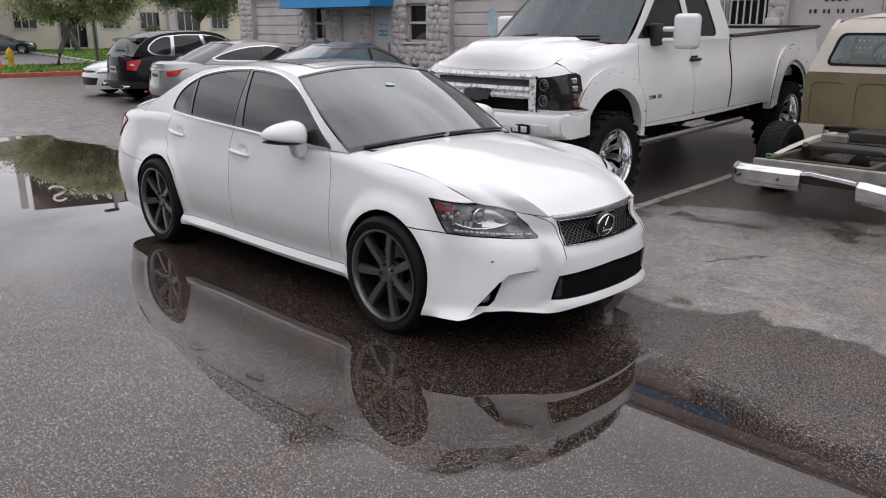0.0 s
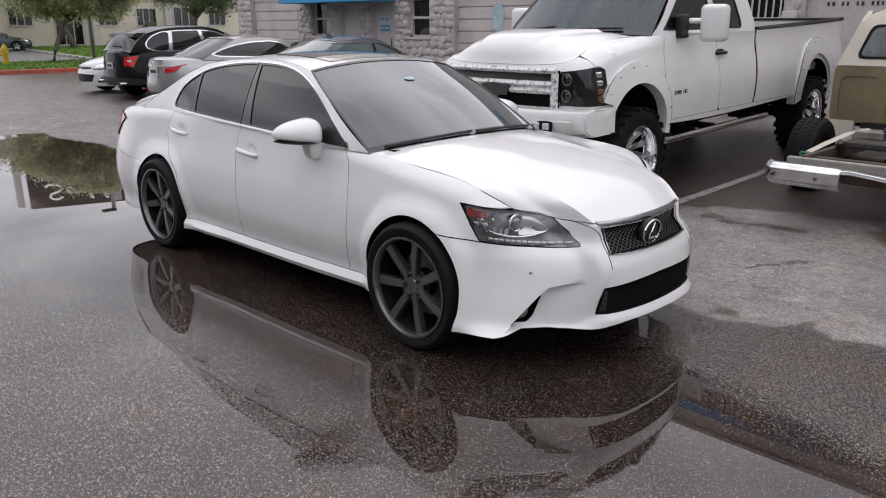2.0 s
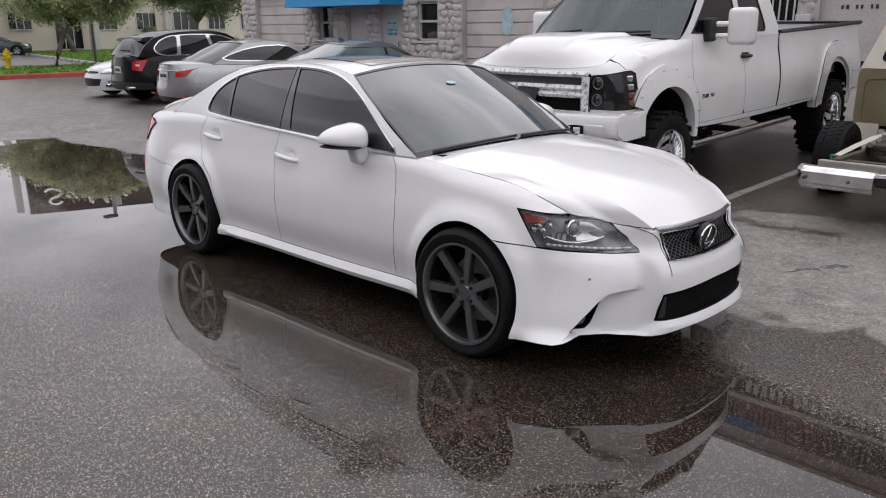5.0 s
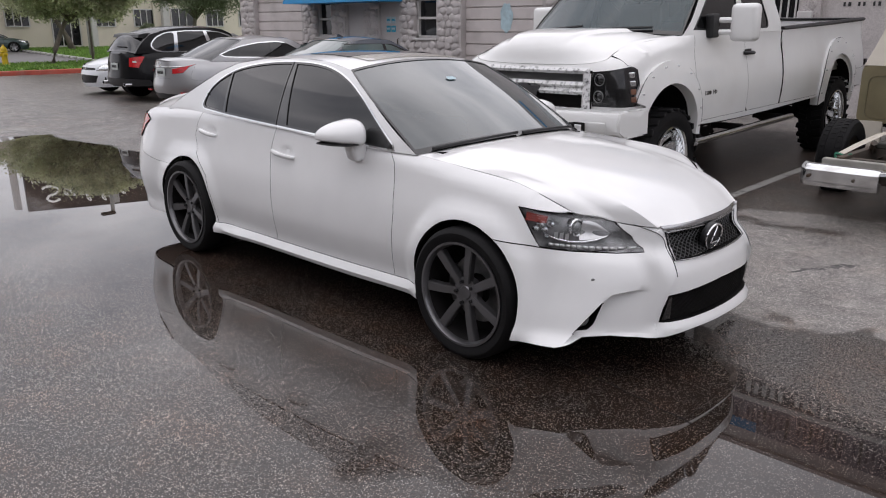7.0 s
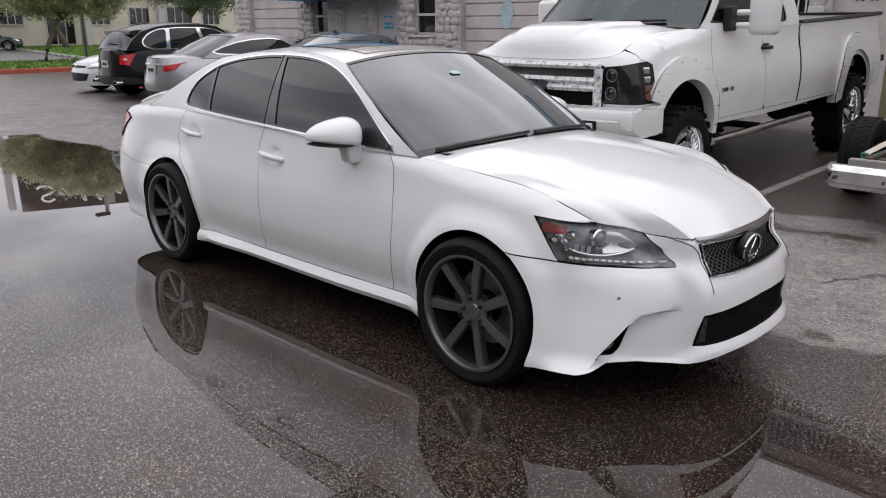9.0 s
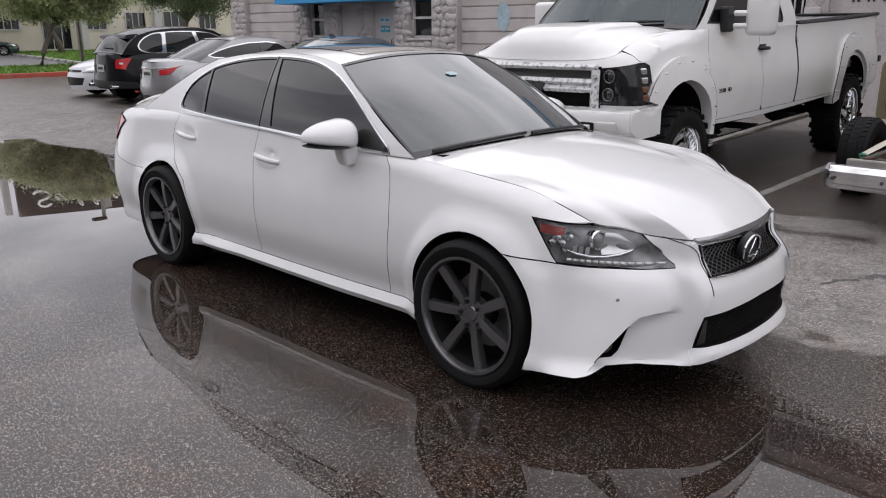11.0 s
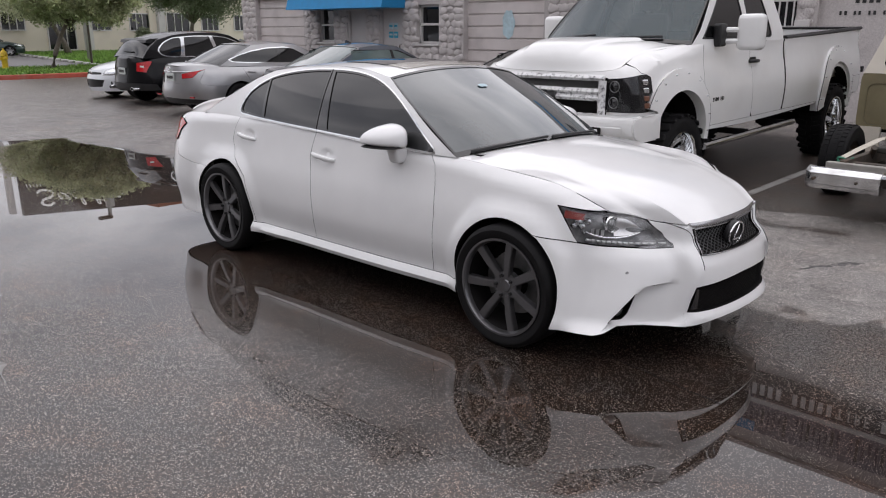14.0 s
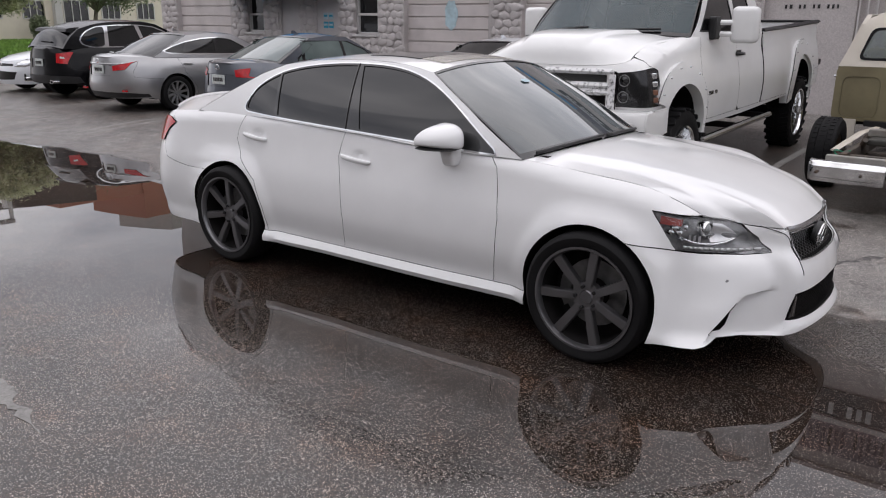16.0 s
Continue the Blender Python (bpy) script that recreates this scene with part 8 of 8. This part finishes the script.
suv_glass = [rounded([(0.66, 1.08), (-0.36, 1.08), (-1.60, 1.085), (-1.80, 1.15), (-1.84, 1.27), (-1.68, 1.43), (-1.42, 1.53), (-0.9, 1.565), (-0.4, 1.565), (-0.05, 1.53), (0.25, 1.42)], 0.09),
             [(0.62, 1.10), (-0.30, 1.10), (-0.40, 1.545), (-0.06, 1.51), (0.23, 1.405)],
             [(-0.39, 1.10), (-1.20, 1.105), (-1.14, 1.53), (-0.9, 1.545), (-0.49, 1.545)],
             rounded([(-1.29, 1.108), (-1.59, 1.11), (-1.77, 1.165), (-1.81, 1.265), (-1.66, 1.41), (-1.43, 1.505), (-1.225, 1.525)], 0.08)]
generic("black_suv", -14.13, 4.05 + 2.4, 90, 4.80, 1.93, 1.70, BLACK_PAINT, "black sport utility vehicle with bright window trim", kind="suv", rear="suv", wheel_style="five", dlo=suv_glass, tail_foot=-2.20,
        rail=[(-1.80, 1.475), (-1.35, 1.585), (-0.8, 1.625), (-0.2, 1.615), (0.05, 1.57)])
generic("grey_sedan", -7.75, 3.85 + 2.32, 90, 4.64, 1.78, 1.45, GREY_PAINT, "dark blue-grey compact sedan with pale glass", rear="jetta", glass=CLEAR)
generic("white_compact", -16.4, 4.25 + 2.3, -90, 4.62, 1.77, 1.45, HATCH_WHITE, "white compact sedan parked nose outwards", front="oval")
generic("white_saloon", -4.0, 4.9 + 2.35, 90, 4.7, 1.8, 1.33, HATCH_WHITE, "white sedan parked nose-in beside the truck", rear="jetta")
generic("green_sedan", -55.4, 13.3, 70, 4.8, 1.8, 1.42, GREEN_PAINT, "dark green sedan parked across the street", wheel_style="five")


# ---- the stripped classic pickup ----
def classic_pickup():
    """Seen from behind: a cab on a bare frame, with the rear wheels and a hanging chrome bumper. x to its right, y ahead."""
    t = thing("classic_pickup", Matrix.Translation((2.13, 3.33, 0.0)), "gold and cream classic pickup cab on a bare frame, bed removed", "truck")
    # local y: 0 at the bumper, the cab's back at CB
    CB, W = 2.35, 0.99
    z0 = 0.06

    lower = rounded([(-W, 0.64), (W, 0.64), (W, 1.24), (-W, 1.24)], 0.07, 3)
    V, got = cut([("cab_back", lower)] + [("p%d" % i, rounded([(x - 0.195, 0.68), (x + 0.195, 0.68), (x + 0.195, 1.13), (x - 0.195, 1.13)], 0.09)) for i, x in enumerate((-0.72, -0.24, 0.24, 0.72))], 0.06)
    part("cab_back", skin(V, got["cab_back"], lambda a, b: Vector((a, CB, b)), gap=0.0, lip=0.06, core=(0, 3.5, 1.0), dark=False), GOLD_PAINT, t, "faded gold cab back with pressed panels")
    for i in range(4):
        part("pressed_panel", skin(V, got["p%d" % i], lambda a, b: Vector((a, CB, b)), gap=0.003, lip=0.02, lift=-0.010, core=(0, 3.5, 1.0), dark=False), GOLD_PAINT, t)
    # cab sides, upper back with window, roof
    for k in (-1, 1):
        part("cab_side", boxed(min(k * W, k * (W - 0.05)), max(k * W, k * (W - 0.05)), CB + 0.02, CB + 1.5, 0.58, 1.24, bevel=0.02), GOLD_PAINT, t)
        part("cowl_side", boxed(min(k * 0.95, k * 0.90), max(k * 0.95, k * 0.90), CB + 1.5, CB + 2.9, 0.55, 1.2, bevel=0.03), GOLD_PAINT, t)
        part("door_handle", tube(bmesh.new(), [(k * 0.99, CB + 0.2, 1.12), (k * 1.04, CB + 0.2, 1.12), (k * 1.04, CB + 0.34, 1.12)], 0.014, 6), OLD_CHROME, t)
    up = [(-W + 0.01, 1.24), (W - 0.01, 1.24), (0.84, 1.62), (0.76, 1.76), (0.62, 1.82), (-0.62, 1.82), (-0.76, 1.76), (-0.84, 1.62)]
    win = rounded([(-0.80, 1.31), (0.80, 1.31), (0.70, 1.66), (-0.70, 1.66)], 0.08, 4)
    glass = rounded([(-0.77, 1.335), (0.77, 1.335), (0.675, 1.635), (-0.675, 1.635)], 0.07, 4)
    fn = lambda a, b: Vector((a, CB + 0.25 * max(0.0, b - 1.24) + 0.5 * max(0.0, b - 1.68) ** 1.2, b))
    V, got = cut([("upper_back", up), ("seal", win), ("rear_window", glass)], 0.05)
    part("upper_back", skin(V, got["upper_back"], fn, gap=0.0, lip=0.04, core=(0, 3.5, 1.0), dark=False), CREAM_PAINT, t, "aged cream upper cab", True, 40)
    part("window_seal", skin(V, got["seal"], fn, gap=0.0, lip=0.02, lift=0.008, core=(0, 3.5, 1.0)), RUBBER, t)
    pane = part("rear_window", skin(V, got["rear_window"], fn, gap=0.0, lip=0.005, core=(0, 3.5, 1.0), dark=False), OLD_GLASS, t, "dusty rear window with chalk marks")
    for row, (x, z, n) in enumerate(((-0.50, 1.575, 5), (-0.53, 1.50, 4), (-0.33, 1.42, 6))):
        for k in range(n):
            y = fn(0, z).y
            bm = bmesh.new()
            box(bm, x + k * 0.05 + 0.008 * math.sin(k * 5 + row), x + k * 0.05 + 0.024, y - 0.010, y - 0.008, z - 0.010 + 0.006 * math.sin(k * 3), z + 0.014 + 0.005 * math.cos(k * 4))
            part("chalk_bar", bm, CHALK, pane)

    def roof(a, b):
        return Vector((a * (0.80 - 0.10 * abs(b - 0.5)), fn(0, 1.80).y + b * 1.3, 1.79 + 0.10 * (1 - abs(a) ** 3.0) * (1 - 0.6 * (2 * b - 1) ** 4)))
    part("roof", sheet(bmesh.new(), roof, 20, 14, -1, 1, 0, 1), CREAM_PAINT, t, "", True)
    for k in (-1, 1):
        b = bmesh.new()
        prism(b, [(CB + 0.02, 1.24), (CB + 0.42, 1.24), (CB + 0.48, 1.74), (CB + 0.2, 1.80), (CB + 0.12, 1.7)], lambda a, c, d: (k * (0.975 - 0.32 * (c - 1.24)) - k * d, a, c), 0.05)
        part("rear_pillar", b, CREAM_PAINT, t)
        part("roof_gutter", tube(bmesh.new(), [(k * 0.80, CB + 0.25, 1.78), (k * 0.80, CB + 1.45, 1.80)], 0.02, 6), CREAM_PAINT, t)
        part("front_pillar", tube(bmesh.new(), [(k * 0.95, CB + 1.85, 1.2), (k * 0.78, CB + 1.45, 1.78)], 0.035, 6), CREAM_PAINT, t)
    part("window_frame_top", boxed(-0.9, 0.9, CB + 1.42, CB + 1.5, 1.74, 1.82), CREAM_PAINT, t)
    part("cab_floor", boxed(-0.95, 0.95, CB + 0.05, CB + 2.6, 0.60, 0.68), DARK, t)
    part("dashboard", boxed(-0.9, 0.9, CB + 1.6, CB + 1.85, 1.0, 1.28, bevel=0.04), GOLD_PAINT, t)
    part("firewall", boxed(-0.9, 0.9, CB + 1.9, CB + 1.95, 0.6, 1.2), DARK, t)
    part("bench_seat", boxed(-0.8, 0.8, CB + 0.15, CB + 0.32, 0.8, 1.26, bevel=0.05), SEAT, t, "dark bench seat back")
    ring = tube(bmesh.new(), [(0.20 * math.cos(a), 0.0, 0.20 * math.sin(a)) for a in np.linspace(0, 2 * math.pi, 24, endpoint=False)], 0.014, 6, True)
    ring.transform(Matrix.Translation((-0.38, CB + 1.3, 1.30)) @ Matrix.Rotation(radians(35), 4, "X"))
    part("steering_wheel", ring, BLACK_TRIM, t)
    part("bonnet", boxed(-0.85, 0.85, CB + 2.0, CB + 3.6, 1.0, 1.18, bevel=0.06), GOLD_PAINT, t)
    part("fender_pair", boxed(-0.97, 0.97, CB + 2.3, CB + 3.6, 0.62, 1.0, bevel=0.08), GOLD_PAINT, t)
    # pale panel hanging under the cab's corner
    part("inner_panel", boxed(-1.0, -0.72, CB - 0.01, CB + 0.03, 0.36, 0.66), CREAM_PAINT, t, "pale bare panel under the cab")
    part("filler_bar", boxed(-0.62, 1.0, CB - 0.12, CB - 0.02, 0.60, 0.66), BLACK_TRIM, t)
    # frame rails, cross members, axle, springs
    for k in (-1, 1):
        part("frame_rail", boxed(k * 0.43 - 0.03, k * 0.43 + 0.03, 0.25, CB + 3.4, 0.43, 0.56, bevel=0.008), STEEL, t, "rusty frame rail")
        spring = tube(bmesh.new(), [(k * 0.55, 0.62, 0.50), (k * 0.55, 1.0, 0.40), (k * 0.55, 1.4, 0.35), (k * 0.55, 1.85, 0.38), (k * 0.55, 2.2, 0.50)], 0.035, 4)
        part("leaf_spring", spring, STEEL, t)
        part("shock_absorber", tube(bmesh.new(), [(k * 0.5, 1.2, 0.36), (k * 0.36, 0.9, 0.62)], 0.028, 8), STEEL, t)
    part("bumper_bracket", boxed(-0.45, 0.45, 0.06, 0.3, 0.40, 0.46), STEEL, t)
    for y in (0.45, 2.0):
        part("cross_member", boxed(-0.4, 0.4, y - 0.05, y + 0.05, 0.45, 0.53), STEEL, t)
    part("rear_cross_member", boxed(-0.56, 1.0, 0.20, 0.27, 0.44, 0.545, bevel=0.01), PRIMER, t, "pale primed cross member")
    part("bed_support", boxed(-0.36, 1.0, 0.95, 1.22, 0.56, 0.62, bevel=0.015), OLIVE, t, "dark olive steel panel over the frame")
    part("bed_support", boxed(-0.20, 1.0, 1.55, 1.95, 0.60, 0.70, bevel=0.015), OLIVE, t)
    part("rail_bracket", boxed(-0.44, -0.18, 1.5, 1.62, 0.585, 0.655, bevel=0.008), PRIMER, t)
    part("fuel_tank", boxed(-0.35, 0.40, 0.5, 1.0, 0.30, 0.46, bevel=0.05), STEEL, t)
    part("spring_shackle", tube(bmesh.new(), [(-0.62, 0.85, 0.50), (-0.56, 1.1, 0.56), (-0.50, 1.5, 0.62), (-0.42, 1.85, 0.64)], [0.035, 0.04, 0.04, 0.035], 6, flat=0.35), CREAM_PAINT, t, "pale bent strap over the axle")
    part("wiring", tube(bmesh.new(), [(-0.50 + 0.05 * math.cos(q * 2.3) + 0.006 * q, 0.42 + 0.03 * math.sin(q), 0.52 + 0.045 * math.sin(q * 1.7)) for q in np.linspace(0, 9, 40)], 0.006, 5), GREEN_WIRE, t, "green loom of wires")
    part("axle", tube(bmesh.new(), [(-0.72, 1.42, 0.40), (0.72, 1.42, 0.40)], 0.05, 10), STEEL, t, "", True)
    part("differential", lathe(bmesh.new(), [(0.0, -0.13), (0.09, -0.10), (0.12, 0.0), (0.09, 0.10), (0.0, 0.13)], 16, "y", False, Matrix.Translation((0, 1.42, 0.38))), DARK, t, "", True)
    for k in (-1, 1):
        hub = new("wheel")
        hub.parent = t
        hub.matrix_basis = Matrix.Translation((k * 0.80, 1.42, 0.40)) @ Matrix.Rotation(radians(-90 * k), 4, "Z")
        R, r, h = 0.36, 0.20, 0.125
        b = lathe(bmesh.new(), [(r, h * 0.85), (r + 0.05, h), (R * 0.93, h * 0.98), (R * 0.985, h * 0.8), (R, h * 0.4), (R * 0.985, h * 0.37), (R, h * 0.33), (R, -h * 0.33), (R * 0.985, -h * 0.37), (R, -h * 0.4), (R * 0.985, -h * 0.8), (R * 0.93, -h * 0.98), (r + 0.05, -h), (r, -h * 0.85)], 56, closed=True)
        tread = bmesh.new()
        for i in range(40):
            for q in (-0.55, 0.0, 0.55):
                n0 = len(tread.verts)
                box(tread, R - 0.012, R + 0.004, h * q - 0.022, h * q + 0.022, -0.017, 0.017)
                tread.verts.ensure_lookup_table()
                turn = Matrix.Rotation(2 * math.pi * (i + q) / 40, 4, "Y")
                for v in tread.verts[n0:]:
                    v.co = turn @ v.co
        part("tread", tread, RUBBER, hub)["kind"] = "stuff"
        part("tyre", b, RUBBER, hub, "", True, 35)
        part("rim", lathe(bmesh.new(), [(r, h * 0.8), (r * 0.9, h * 0.5), (r * 0.55, h * 0.1), (r * 0.3, h * 0.3), (0.0, h * 0.32)], 32), STEEL, hub, "dull steel rim", True, 40)
        part("rim_back", lathe(bmesh.new(), [(r, -h * 0.8), (r * 0.8, -h * 0.3), (0.0, -h * 0.3)], 32), STEEL, hub, "", True, 40)
    # rear bumper with a notch for the plate
    bm = bmesh.new()
    prof = [(0.05, 0.52), (0.0, 0.515), (-0.045, 0.49), (-0.055, 0.475), (-0.05, 0.455), (-0.055, 0.385), (-0.045, 0.365), (-0.02, 0.335), (0.02, 0.33), (0.02, 0.34), (-0.01, 0.36), (-0.02, 0.48), (0.05, 0.50)]
    rows = []
    for x in (-0.86, -0.85, -0.80, -0.6, -0.3, -0.235, -0.225, -0.15, 0.15, 0.225, 0.235, 0.3, 0.6, 0.80, 0.85, 0.86):
        notch = abs(x) < 0.23
        back = 0.05 * max(0.0, (abs(x) - 0.78) / 0.08) ** 2
        rows.append([bm.verts.new((x, y + back, (z if not notch else 0.468 + (z - 0.33) * 0.27))) for y, z in prof])
    for P, Q in zip(rows, rows[1:]):
        for i in range(len(prof)):
            bm.faces.new((P[i], P[(i + 1) % len(prof)], Q[(i + 1) % len(prof)], Q[i]))
    bm.faces.new(rows[0])
    bm.faces.new(rows[-1][::-1])
    for v in bm.verts:
        v.co.z -= 0.13 * max(0.0, v.co.x + 0.12) ** 1.3
        v.co.z += 0.012 * math.exp(-((v.co.x + 0.05) / 0.12) ** 2)
    bm.transform(Matrix.Translation((0.21, 0, 0)))
    bmesh.ops.recalc_face_normals(bm, faces=bm.faces[:])
    bump = part("bumper", bm, OLD_CHROME, t, "weathered chrome rear bumper with a plate notch", True, 35)
    for x in (-0.78, -0.42):
        part("bolt", lathe(bmesh.new(), [(0.0, -0.07), (0.012, -0.065), (0.016, -0.05), (0.016, 0.0)], 10, "y", False, Matrix.Translation((x + 0.21, 0, 0.42))), STEEL, bump)
    return t


OLD_GLASS = material("dusty_glass", (0.20, 0.24, 0.24), 0.10, transmission=0.6, vary=0.1, scale=4)
CHALK = material("chalk_marks", (0.36, 0.38, 0.38), 0.9, dirt=(0.1, 0.1, 0.1), dirt_amount=0.8, dirt_scale=60)
PRIMER = material("pale_primer_steel", (0.30, 0.29, 0.265), 0.6, vary=0.2, scale=6, dirt=(0.10, 0.07, 0.05), dirt_amount=0.6, dirt_scale=5)
OLIVE = material("dark_olive_panel", (0.035, 0.034, 0.028), 0.6, vary=0.25)
GREEN_WIRE = material("green_wire", (0.03, 0.22, 0.13), 0.5)
classic_pickup()


# ---- the single stones of the piers ----
STONE_SPOTS.sort(key=lambda s: abs(s[0] + 11.0) + (8 if s[1] < 0.8 else 0))
for i, (x, z, w, h) in enumerate(STONE_SPOTS[:300]):
    ob = new("stone", stone_meshes[i % len(stone_meshes)])
    ob.parent = workshop
    ob.matrix_basis = Matrix.Translation((x, 0.02, z)) @ Matrix.Rotation(random.uniform(-0.3, 0.3) + (math.pi if random.random() < 0.5 else 0), 4, "Y") @ Matrix.Diagonal((w * 1.12, 0.6, h * 1.12, 1))
bm = bmesh.new()
for i, (x, z, w, h) in enumerate(STONE_SPOTS[300:]):
    n = len(bm.verts)
    bm.from_mesh(stone_meshes[i % len(stone_meshes)])
    bm.verts.ensure_lookup_table()
    m = Matrix.Translation((x, 0.02, z)) @ Matrix.Diagonal((w * 1.12, 0.6, h * 1.12, 1))
    for v in bm.verts[n:]:
        v.co = m @ v.co
rest = part("stonework", bm, STONE, workshop, "rough painted field stones", True, 45)
rest["kind"] = "stuff"
